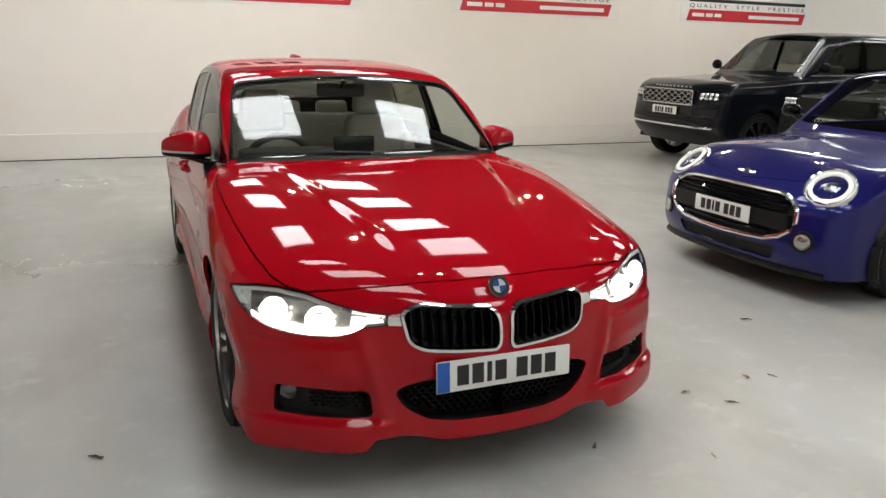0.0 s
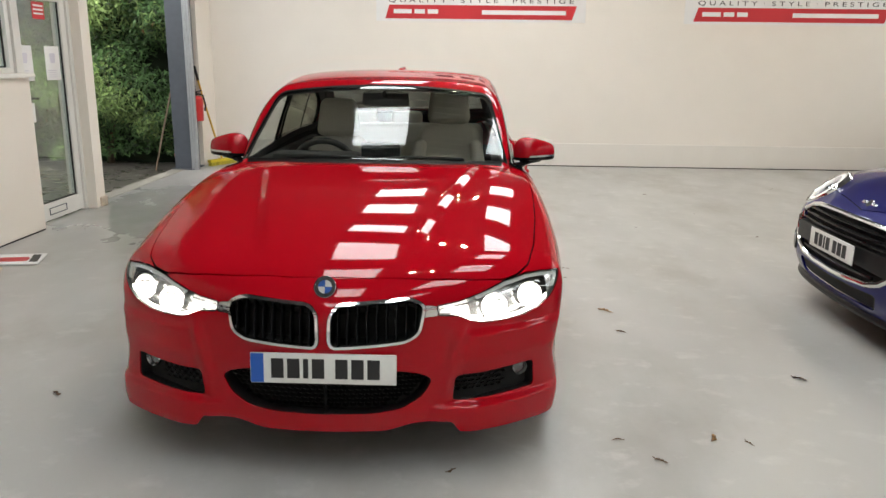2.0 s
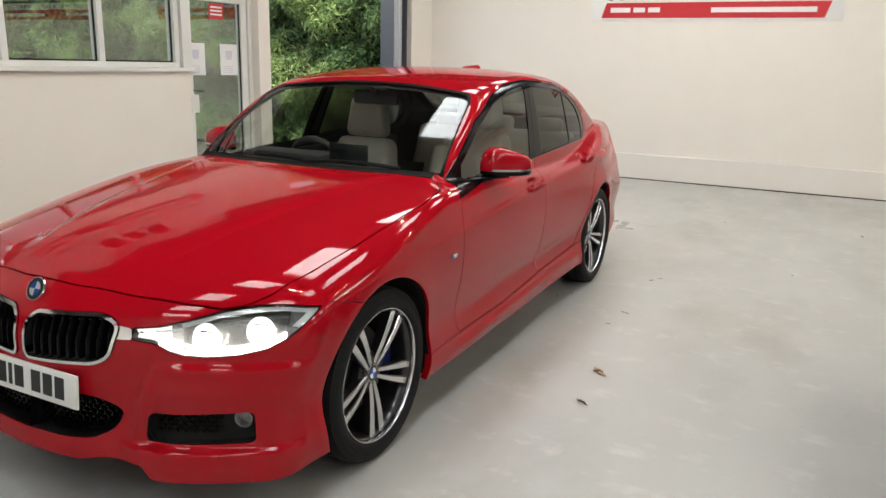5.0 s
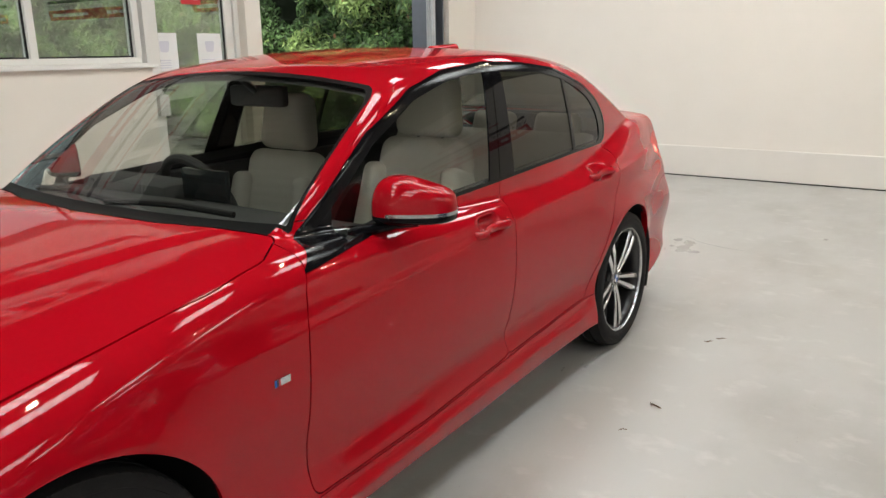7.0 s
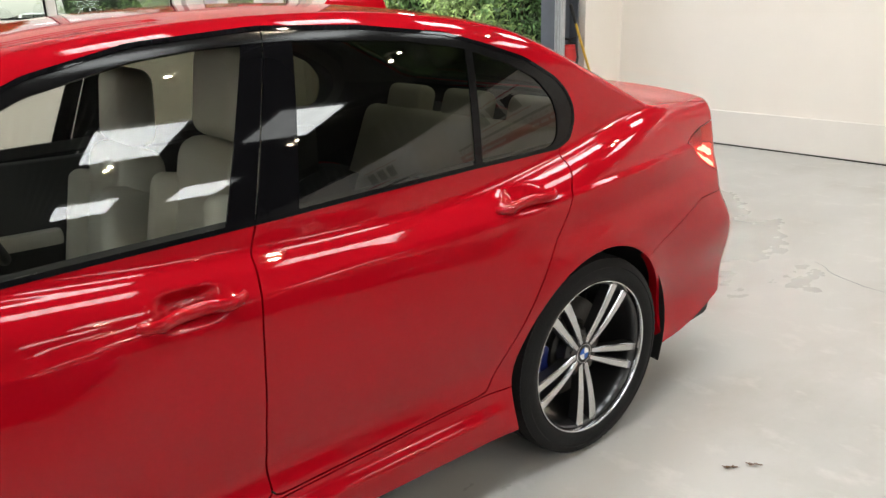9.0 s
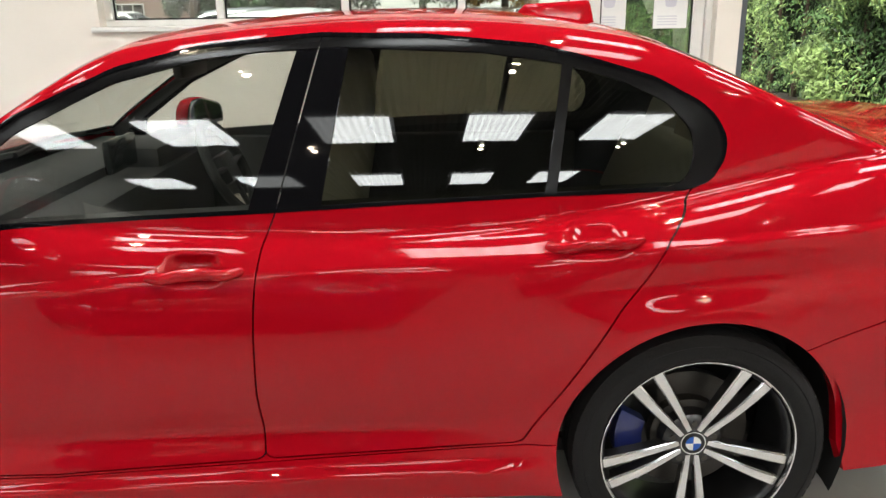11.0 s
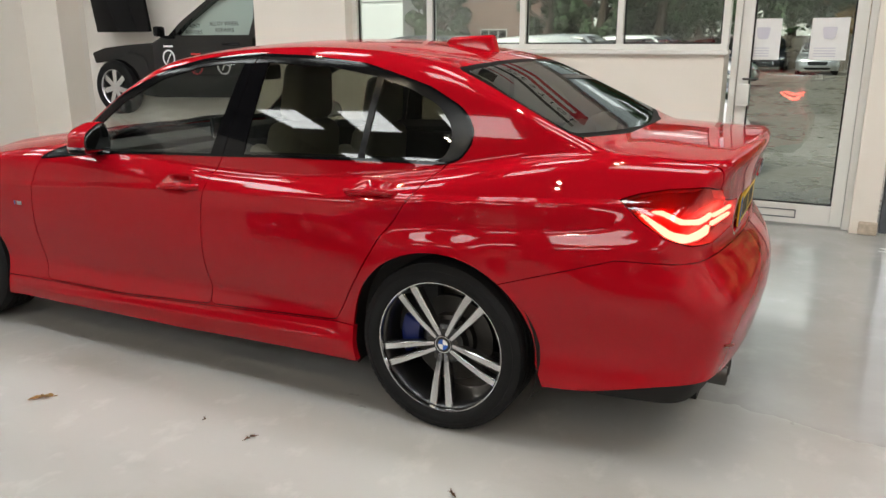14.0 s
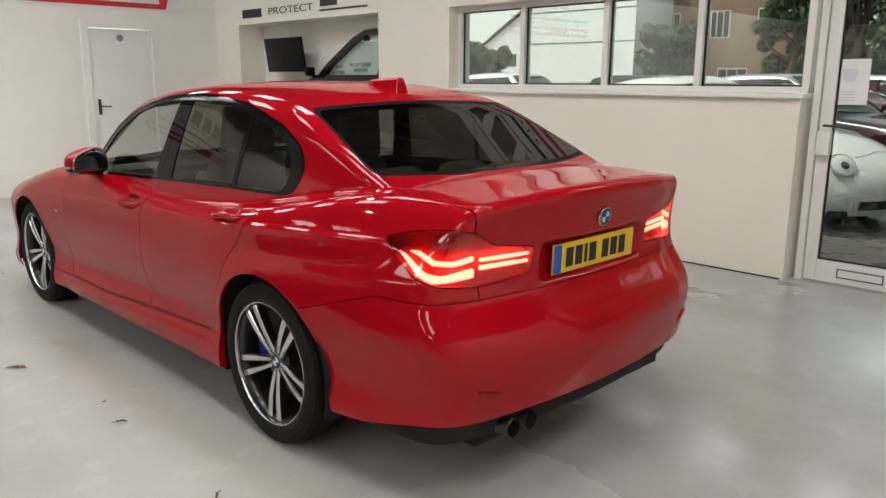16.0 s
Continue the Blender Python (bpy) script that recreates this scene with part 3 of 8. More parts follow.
def skin_of(F, lo, hi, cell):
    """Surface of F = 0 (F < 0 inside) in a box, with exact places and normals."""
    ax = [np.arange(lo[i], hi[i] + cell, cell) for i in range(3)]
    X, Y, Z = np.meshgrid(*ax, indexing="ij", sparse=True)
    g = np.broadcast_to(F(X, Y, Z), [len(a) for a in ax])
    s = g < 0
    nx, ny, nz = s.shape
    corners = [s[i:nx - 1 + i, j:ny - 1 + j, k:nz - 1 + k] for i in (0, 1) for j in (0, 1) for k in (0, 1)]
    tot = np.zeros(corners[0].shape, np.int8)
    for c in corners:
        tot += c
    act = (tot > 0) & (tot < 8)
    idx = np.full(act.shape, -1, np.int64)
    ci, cj, ck = np.nonzero(act)
    idx[ci, cj, ck] = np.arange(len(ci))
    v = np.stack([ax[0][ci], ax[1][cj], ax[2][ck]], 1) + cell / 2
    quads = []
    for d in range(3):
        A = [slice(None)] * 3
        B = [slice(None)] * 3
        A[d], B[d] = slice(0, -1), slice(1, None)
        ch = s[tuple(A)] != s[tuple(B)]
        up = s[tuple(A)]
        o = [i for i in range(3) if i != d]
        ch = ch.copy()
        for q in o:
            e = [slice(None)] * 3
            e[q] = 0
            ch[tuple(e)] = False
            e[q] = -1
            ch[tuple(e)] = False
        p = np.stack(np.nonzero(ch), 1)
        if not len(p):
            continue
        fl = up[tuple(p.T)]
        sh = []
        for da, db in ((1, 1), (0, 1), (0, 0), (1, 0)):
            c = p.copy()
            c[:, o[0]] -= da
            c[:, o[1]] -= db
            sh.append(idx[tuple(c.T)])
        q = np.stack(sh, 1)
        if d == 1:
            fl = ~fl
        q[~fl] = q[~fl][:, ::-1]
        quads.append(q)
    q = np.concatenate(quads)
    q = q[(q >= 0).all(1)]

    def grad(p, e):
        return np.stack([(F(*(p + e * np.eye(3)[i]).T) - F(*(p - e * np.eye(3)[i]).T)) / (2 * e) for i in range(3)], 1)
    for _ in range(5):
        gr = grad(v, 0.001)
        f = F(*v.T)
        stepv = gr * (f / ((gr ** 2).sum(1) + 1e-9))[:, None]
        ln = np.linalg.norm(stepv, axis=1, keepdims=True)
        v = v - stepv * np.minimum(1, cell / (ln + 1e-9))
    n = grad(v, 0.003)
    n /= np.linalg.norm(n, axis=1, keepdims=True) + 1e-12
    d1 = ((v[q[:, 0]] - v[q[:, 2]]) ** 2).sum(1) < ((v[q[:, 1]] - v[q[:, 3]]) ** 2).sum(1)
    t = np.concatenate([q[d1][:, [0, 1, 2]], q[d1][:, [0, 2, 3]], q[~d1][:, [0, 1, 3]], q[~d1][:, [1, 2, 3]]])
    fn = np.cross(v[t[:, 1]] - v[t[:, 0]], v[t[:, 2]] - v[t[:, 0]])
    bad = (fn * n[t].sum(1)).sum(1) < 0
    t[bad] = t[bad][:, ::-1]
    return Skin(v, n, t)

# ---- the showroom ----
XL, XR, YF, YB, CEILING = -3.25, 20.0, -5.06, 8.1, 4.4


def structure(name, bm, mat, label, category, smooth=False):
    return tagged(part(name, bm, mat, smooth=smooth), label, category, kind="structure")


structure("floor", box((XL - 0.15, YF - 0.3, -0.2), (XR + 0.3, YB + 0.3, 0)), FLOOR, "pale grey painted concrete floor, scuffed and shiny", "floor")
T = 0.3
EAVES = 3.35
structure("wall_north", box((XL - 0.35, YB, 0), (XR + 0.3, YB + T, EAVES)), WALL, "plain white painted wall behind the cars", "wall")
structure("wall_east", box((XR, YF - T, 0), (XR + T, YB, EAVES)), WALL, "plain white painted wall", "wall")
bm = box((XL - T, YF - T, 0), (-2.32, YF, EAVES))
add_box(bm, (-1.40, YF - T, 0), (XR, YF, EAVES))
add_box(bm, (-2.32, YF - T, 2.12), (-1.40, YF, EAVES))
structure("wall_south", bm, WALL, "white painted wall with a white door", "wall")


def cladding(name, a, b):
    """Ribbed dark sheeting between the wall head and the roof."""
    a, b = Vector(a), Vector(b)
    n = int((b - a).length / 0.1)
    d = (b - a).normalized()
    side = Vector((-d.y, d.x, 0))
    bm = bmesh.new()
    cols = []
    for i in range(n + 1):
        q = a + (b - a) * (i / n) + side * (0.02 if i % 4 in (1, 2) else -0.02)
        cols.append((bm.verts.new((q.x, q.y, EAVES - 0.02)), bm.verts.new((q.x, q.y, CEILING + 0.1))))
    for u, v in zip(cols, cols[1:]):
        bm.faces.new((u[0], v[0], v[1], u[1]))
    structure(name, bm, CLAD, "dark grey ribbed sheeting above the white wall", "cladding")


cladding("cladding_north", (XL - 0.3, YB + 0.05, 0), (XR + 0.2, YB + 0.05, 0))
cladding("cladding_south", (XL - 0.3, YF - 0.05, 0), (XR + 0.2, YF - 0.05, 0))
cladding("cladding_east", (XR + 0.05, YF, 0), (XR + 0.05, YB, 0))
cladding("cladding_west", (XL - 0.1, YF, 0), (XL - 0.1, YB, 0))

WY = (-0.30, 3.22)          # window run along the west wall
DY = (3.26, 4.24)           # glazed door
SILL, WTOP = 1.36, 2.16
bm = bmesh.new()
add_box(bm, (XL - T, -1.42, 0), (XL, WY[0], EAVES))                 # pier between alcove and windows
add_box(bm, (XL - T, WY[0], 0), (XL, WY[1], SILL))                        # low wall
add_box(bm, (XL - T, WY[0], WTOP), (XL, DY[1], EAVES))
add_box(bm, (XL - T, YF, 0), (XL, -4.42, EAVES))
add_box(bm, (XL - T, -4.42, 2.17), (XL, -1.42, EAVES))              # bulkhead over the alcove
add_box(bm, (XL - T, DY[1], 0), (XL - 0.02, 4.42, EAVES))          # pier beside the wide opening
add_box(bm, (XL - T, 4.42, 3.3), (XL, YB, EAVES))                 # over the wide opening
add_box(bm, (XL - T, 7.5, 0), (XL - 0.02, YB, 3.3))
structure("wall_west", bm, WALL_WARM_LIT, "white painted wall with windows, an alcove and a wide opening", "wall")
bm = box((XL - 0.6, -4.75, 0), (XL - 0.38, -1.30, 2.4))
add_box(bm, (XL - 0.38, -4.75, 0), (XL - T, -4.42, 2.4))
add_box(bm, (XL - 0.38, -1.42, 0), (XL - T, -1.30, 2.4))
add_box(bm, (XL - 0.38, -4.42, 2.17), (XL - T, -1.42, 2.4))
structure("alcove", bm, WALL, "white alcove recessed in the wall", "alcove")
structure("alcove_floor", box((XL - 0.38, -4.42, -0.2), (XL - 0.15, -1.42, -0.002)), FLOOR, "grey painted floor of the alcove", "floor")

# lower band of the walls, a finger proud
structure("baseboard_north", box((XL + 0.03, YB - 0.025, 0), (XR, YB, 0.34), 0.006), SKIRT, "off-white lower band along the white wall", "baseboard")
structure("baseboard_south", box((-1.3, YF, 0), (XR, YF + 0.022, 0.3), 0.006), SKIRT, "off-white lower band along the wall", "baseboard")

# thin near-black strip along the foot of two walls
for nm, lo, hi in (("trim_north", (XL + 0.03, YB - 0.034, 0), (XR, YB - 0.0255, 0.012)), ("trim_west", (XL + 0.0005, -0.28, 0), (XL + 0.008, 3.2, 0.010))):
    structure(nm, box(lo, hi), VOID, "thin dark line where wall meets floor", "trim")

# ceiling: corrugated roof sheets with translucent rooflights let in
COLS, FAR, ROWS, FAR_ROWS = (-0.35, 1.7), (8.0, 13.1), [-4.65 + 1.7 * i for i in range(8)], [-3.77 + 2.42 * i for i in range(5)]
bm = bmesh.new()
nx = 220
top = []
for i in range(nx + 1):
    y = YF - 0.2 + (YB - YF + 0.4) * i / nx
    z = CEILING + 0.03 * math.cos(math.pi * i)
    top.append((bm.verts.new((XL - 0.3, y, z)), bm.verts.new((XR + 0.2, y, z))))
for a, b in zip(top, top[1:]):
    bm.faces.new((a[0], a[1], b[1], b[0]))
structure("ceiling", bm, CEIL, "grey corrugated roof sheeting", "ceiling")


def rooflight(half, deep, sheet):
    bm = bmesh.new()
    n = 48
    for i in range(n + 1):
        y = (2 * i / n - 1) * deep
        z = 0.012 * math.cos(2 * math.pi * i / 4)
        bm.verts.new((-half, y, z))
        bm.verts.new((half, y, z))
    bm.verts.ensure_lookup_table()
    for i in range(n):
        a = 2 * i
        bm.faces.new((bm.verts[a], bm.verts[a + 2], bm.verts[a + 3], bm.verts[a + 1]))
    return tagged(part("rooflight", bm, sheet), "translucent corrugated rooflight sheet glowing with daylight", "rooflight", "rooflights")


for cols, rows, half, deep, sheet in ((COLS, ROWS, 0.40, 0.39, ROOF_SHEET), (FAR, FAR_ROWS, 0.85, 0.57, FAR_SHEET)):
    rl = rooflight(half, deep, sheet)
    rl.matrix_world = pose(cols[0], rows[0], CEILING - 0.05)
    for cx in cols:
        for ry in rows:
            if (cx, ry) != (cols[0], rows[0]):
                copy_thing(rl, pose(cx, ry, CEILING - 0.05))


def spot_pair():
    t = thing("ceiling_spotlight", "white twin spotlight fixed to the roof sheeting", "spotlight", group="spotlights")
    part("base", box((-0.05, -0.2, -0.03), (0.05, 0.2, 0), 0.006), FRAME_WHITE, t)
    for y in (-0.15, 0.15):
        part("lamp_head", tube((0, y, -0.16), (0, y, -0.03), 0.05, 0.035), FRAME_WHITE, t)
        part("lamp_face", tube((0, y, -0.168), (0, y, -0.161), 0.04), SPOT, t, "warm white glowing lamp face")
    return t


sp = spot_pair()
sp.matrix_world = pose(0.75, 0.3, CEILING - 0.06, 0, 0, 90)
for x, y in ((0.75, 3.3), (0.75, 6.2), (4.9, 0.3), (4.9, 3.3), (4.9, 6.2), (8.9, 0.3), (8.9, 3.3), (8.9, 6.2)):
    copy_thing(sp, pose(x, y, CEILING - 0.06, 0, 0, 90))

# ---- window run, glazed door, white door, opening ----
def window_run():
    w = thing("window_1", "row of four white framed windows over the low wall", "window", kind="structure")
    x0, x1 = XL - 0.22, XL - 0.12
    bm = box((x0, WY[0], WTOP - 0.05), (x1, WY[1], WTOP), 0.004)
    add_box(bm, (x0, WY[0], SILL), (x1, WY[1], SILL + 0.045), 0.004)
    edges = [WY[0]] + [0.53, 1.46, 2.33] + [WY[1] - 0.05]
    for y in edges:
        add_box(bm, (x0, y, SILL + 0.045), (x1, y + 0.055, WTOP - 0.05), 0.004)
    part("window_frame", bm, FRAME_WHITE, w, "white window frame", smooth=False)
    part("window_sill", box((XL - 0.12, WY[0] - 0.05, SILL - 0.035), (XL + 0.045, WY[1] + 0.03, SILL), 0.008), GLOSS_WHITE, w, "white painted sill board")
    for a, b in zip(edges, edges[1:]):
        p = part("pane", box((XL - 0.175, a + 0.055, SILL + 0.045), (XL - 0.169, b, WTOP - 0.05)), GLASS_PANE, w, smooth=False)
        p.visible_shadow = False
        g = bmesh.new()
        for lo, hi in (((a + 0.055, SILL + 0.045), (b, SILL + 0.057)), ((a + 0.055, WTOP - 0.062), (b, WTOP - 0.05)), ((a + 0.055, SILL + 0.045), (a + 0.067, WTOP - 0.05)), ((b - 0.012, SILL + 0.045), (b, WTOP - 0.05))):
            add_box(g, (XL - 0.168, lo[0], lo[1]), (XL - 0.155, hi[0], hi[1]))
        part("gasket", g, TRIM, w, "black rubber gasket", smooth=False)


def glazed_door():
    d = thing("door_1", "white framed glass door with notices taped inside", "door", kind="structure")
    x0, x1 = XL - 0.16, XL - 0.09
    a, b, top = DY[0], DY[1], 2.10
    bm = box((x0 - 0.02, a, 0), (x1 + 0.02, a + 0.05, WTOP), 0.004)
    add_box(bm, (x0 - 0.02, b - 0.05, 0), (x1 + 0.02, b, WTOP), 0.004)
    add_box(bm, (x0 - 0.02, a + 0.05, top), (x1 + 0.02, b - 0.05, WTOP), 0.004)
    part("door_frame", bm, FRAME_WHITE, d, smooth=False)
    a, b = a + 0.055, b - 0.055
    bm = box((x0, a, 0.012), (x1, a + 0.085, top - 0.005), 0.005)
    add_box(bm, (x0, b - 0.085, 0.012), (x1, b, top - 0.005), 0.005)
    add_box(bm, (x0, a + 0.085, 0.012), (x1, b - 0.085, 0.17), 0.005)
    add_box(bm, (x0, a + 0.085, top - 0.10), (x1, b - 0.085, top - 0.005), 0.005)
    part("door_leaf", bm, FRAME_WHITE, d, smooth=False)
    p = part("pane", box((XL - 0.128, a + 0.085, 0.17), (XL - 0.122, b - 0.085, top - 0.10)), GLASS_PANE, d, smooth=False)
    p.visible_shadow = False
    bm = bmesh.new()
    for lo, hi in (((a + 0.085, 0.17), (b - 0.085, 0.182)), ((a + 0.085, 0.17), (a + 0.097, top - 0.1)), ((b - 0.097, 0.17), (b - 0.085, top - 0.1))):
        add_box(bm, (XL - 0.12, *lo), (XL - 0.108, *hi))
    part("gasket", bm, TRIM, d, smooth=False)
    bm = prism_ring(0.155, 0.034, 0.008, 0, 0)
    bmesh.ops.rotate(bm, verts=bm.verts, cent=(0, 0, 0), matrix=Matrix.Rotation(radians(90), 3, "Z"))
    part("letter_slot", bm, STEEL_GREY, d, "letter slot in the bottom rail", Matrix.Translation((x1 + 0.006, 3.70, 0.09)))
    part("lock_box", box((x1, a + 0.005, 0.93), (x1 + 0.05, a + 0.10, 1.10), 0.008), FRAME_WHITE, d, "white lock case")
    part("lever", sweep([(x1 + 0.03, a + 0.05, 1.14), (x1 + 0.06, a + 0.05, 1.14), (x1 + 0.06, a + 0.15, 1.135)], 0.009), STEEL, d)
    for y0, label in ((3.345, "white paper notice taped to the glass"), (3.81, "white paper notice with a shield mark taped to the glass")):
        n = part("notice", box((XL - 0.121, y0, 1.285), (XL - 0.1205, y0 + 0.255, 1.595)), PAPER, None, smooth=False)
        tagged(n, label, "notice").location.x = -0.045
        mk = rounded([(y0 + 0.09, 1.44), (y0 + 0.165, 1.44), (y0 + 0.18, 1.53), (y0 + 0.075, 1.53)], 0.02)
        part("notice_mark", prism(mk, XL - 0.1205, XL - 0.120, "yz"), INK_PALE, n)
        for i in range(4):
            part("text_bar", box((XL - 0.1205, y0 + 0.03, 1.37 - 0.02 * i), (XL - 0.120, y0 + 0.18, 1.378 - 0.02 * i)), INK_PALE, n)
    n = part("safety_sign", box((XL - 0.121, 3.68, 1.83), (XL - 0.1205, 3.88, 1.98)), INK_RED, None, smooth=False)
    tagged(n, "small red safety sign on the door glass", "sign").location.x = -0.045
    for i in range(3):
        part("text_bar", box((XL - 0.1205, 3.70, 1.94 - 0.035 * i), (XL - 0.120, 3.86, 1.955 - 0.035 * i)), INK_WHITE, n)
    return d


INK_PALE = material("pale_print", (0.60, 0.59, 0.66), 0.7)
window_run()
glazed_door().location.x = -0.045


GREY_SIGN = material("grey_print", (0.22, 0.23, 0.26), 0.6)


def white_door():
    d = thing("door_2", "closed white flush door with a lever handle", "door", kind="structure")
    part("door_leaf", box((-2.27, YF - 0.06, 0.008), (-1.45, YF - 0.02, 2.08), 0.003), GLOSS_WHITE, d, "white flush door leaf")
    bm = box((-2.37, YF - 0.05, 0), (-2.28, YF + 0.018, 2.17), 0.004)
    add_box(bm, (-1.44, YF - 0.05, 0), (-1.35, YF + 0.018, 2.17), 0.004)
    add_box(bm, (-2.28, YF - 0.05, 2.09), (-1.44, YF + 0.018, 2.17), 0.004)
    part("door_frame", bm, GLOSS_WHITE, d, smooth=False)
    part("handle_plate", box((-1.545, YF - 0.02, 0.98), (-1.505, YF - 0.012, 1.18), 0.003), STEEL, d)
    part("lever_handle", sweep([(-1.525, YF - 0.01, 1.09), (-1.525, YF + 0.04, 1.09), (-1.65, YF + 0.045, 1.085)], 0.009), STEEL, d, "steel lever handle")
    part("door_sign", tube((-1.86, YF - 0.02, 1.97), (-1.86, YF - 0.014, 1.97), 0.045, seg=24), GREY_SIGN, d, "small round grey fire door sign")


white_door()

post = thing("steel_column", "grey painted steel column beside the wide opening", "column", kind="structure")
bm = box((XL - 0.30, 7.12, 0), (XL - 0.06, 7.14, 3.3))
add_box(bm, (XL - 0.30, 7.42, 0), (XL - 0.06, 7.44, 3.3))
add_box(bm, (XL - 0.19, 7.14, 0), (XL - 0.17, 7.42, 3.3))
part("column_web", bm, STEEL_GREY, post, smooth=False)
part("base_plate", box((XL - 0.34, 7.06, 0), (XL - 0.02, 7.49, 0.015)), STEEL_GREY, post, smooth=False)
track = thing("shutter_track", "galvanised steel shutter guide channel", "guide rail", kind="structure")
GALVANISED = material("galvanised_steel", (0.46, 0.48, 0.50), 0.42, 0.5, var=0.12, scale=14, bump=0.05, bscale=80)
bm = box((XL - 0.052, 7.07, 0), (XL + 0.045, 7.118, 3.3), 0.004)
for x in (XL - 0.045, XL - 0.012, XL + 0.026):
    add_box(bm, (x, 7.055, 0), (x + 0.012, 7.072, 3.3), 0.003)
part("channel", bm, GALVANISED, track, smooth=False)
structure("trim_post", box((XL - 0.30, 4.45, 0), (XL - 0.12, 4.50, 3.3)), STEEL_GREY, "grey steel edge post of the opening", "post")
structure("concrete_plinth", box((XL - 0.06, 4.30, 0), (XL + 0.004, 4.43, 0.10), 0.012), material("chipped_concrete", (0.48, 0.40, 0.32), 0.9, var=0.35, scale=30, bump=0.5, bscale=40), "chipped plaster at the foot of the pier", "plinth")
structure("threshold", box((XL - 0.33, 4.5, -0.02), (XL - 0.15, 7.1, 0.004)), material("threshold_concrete", (0.40, 0.38, 0.33), 0.8, var=0.2, scale=12, bump=0.2), "worn pale concrete threshold", "threshold")

# ---- banners: words that read, the rest as plain shapes ----
def banner(m, w=3.0, h=1.25):
    b = thing("wall_banner", "white printed banner with a black rule and a red band", "banner", m, "banners")
    part("sheet", box((-w / 2, -0.006, 0), (w / 2, 0, h), 0.002), INK_WHITE, b)
    s = w / 3.0
    part("red_band", prism([(-1.37 * s, 0.035), (1.31 * s, 0.035), (1.37 * s, 0.225), (-1.31 * s, 0.225)], -0.0075, -0.0062), INK_RED, b, "red slanted band")
    for a, c in ((-1.25, -0.99), (-0.95, -0.80), (-0.76, -0.61)):
        part("phone_bar", box((a * s, -0.0085, 0.105), (c * s, -0.0076, 0.165)), INK_WHITE, b)
    part("address_bar", box((0.02 * s, -0.0085, 0.100), (1.22 * s, -0.0076, 0.160)), INK_WHITE, b)
    letters("slogan_letter", "Q U A L I T Y  \u00b7  S T Y L E  \u00b7  P R E S T I G E", 0.085, INK, b, pose(0, -0.0075, 0.285, 90, 0, 0), 2.64 * s)
    part("black_rule", prism(rounded([(-1.34 * s, 0.350), (1.34 * s, 0.350), (1.34 * s, 0.405), (-1.34 * s, 0.405)], 0.02), -0.0075, -0.0062), INK, b)
    for x in (-0.42, 0.0, 0.42):
        part("logo_shape", prism([(x - 0.20, 0.60), (x + 0.10, 0.60), (x + 0.20, 0.95), (x - 0.10, 0.95)], -0.0075, -0.0062), INK, b, "plain black logo block")
    for z in (0.52, 1.02):
        part("logo_line", box((-0.75, -0.0075, z), (0.75, -0.0062, z + 0.025)), INK_RED, b)
    return b


bn = banner(pose(0.66, YB - 0.001, 2.06))
for x in (5.06, 9.35):
    copy_thing(bn, pose(x, YB - 0.001, 2.06))
copy_thing(bn, pose(-1.2, YF + 0.001, 2.33, 0, 0, 180))
copy_thing(bn, pose(4.2, YF + 0.001, 2.33, 0, 0, 180))
copy_thing(bn, pose(XL + 0.001, 1.6, 2.45, 0, 0, 90))

sg = thing("bulkhead_sign", "black lettering fixed over the alcove", "sign")
lettering("sign_word", "PROTECT", 0.12, INK, sg, Matrix.Translation((XL + 0.004, -3.15, 2.305)) @ Matrix.Rotation(radians(90), 4, "Z") @ Matrix.Rotation(radians(90), 4, "X"), 1.0)
part("name_bars", box((XL + 0.001, -4.30, 2.25), (XL + 0.006, -3.82, 2.36)), INK, sg)
part("logo_block", box((XL + 0.001, -2.50, 2.30), (XL + 0.006, -2.16, 2.42)), INK, sg)
part("logo_line", box((XL + 0.001, -2.52, 2.245), (XL + 0.006, -1.60, 2.265)), INK, sg)

tv = thing("wall_television", "black flat television on the alcove wall", "television")
part("screen_body", box((-0.02, -0.43, -0.22), (0.02, 0.43, 0.22), 0.006), PIANO, tv, "black screen", pose(XL - 0.14, -3.52, 1.76, 0, 8, 0))
part("bracket", box((XL - 0.38, -3.6, 1.70), (XL - 0.14, -3.44, 1.82)), TRIM, tv)

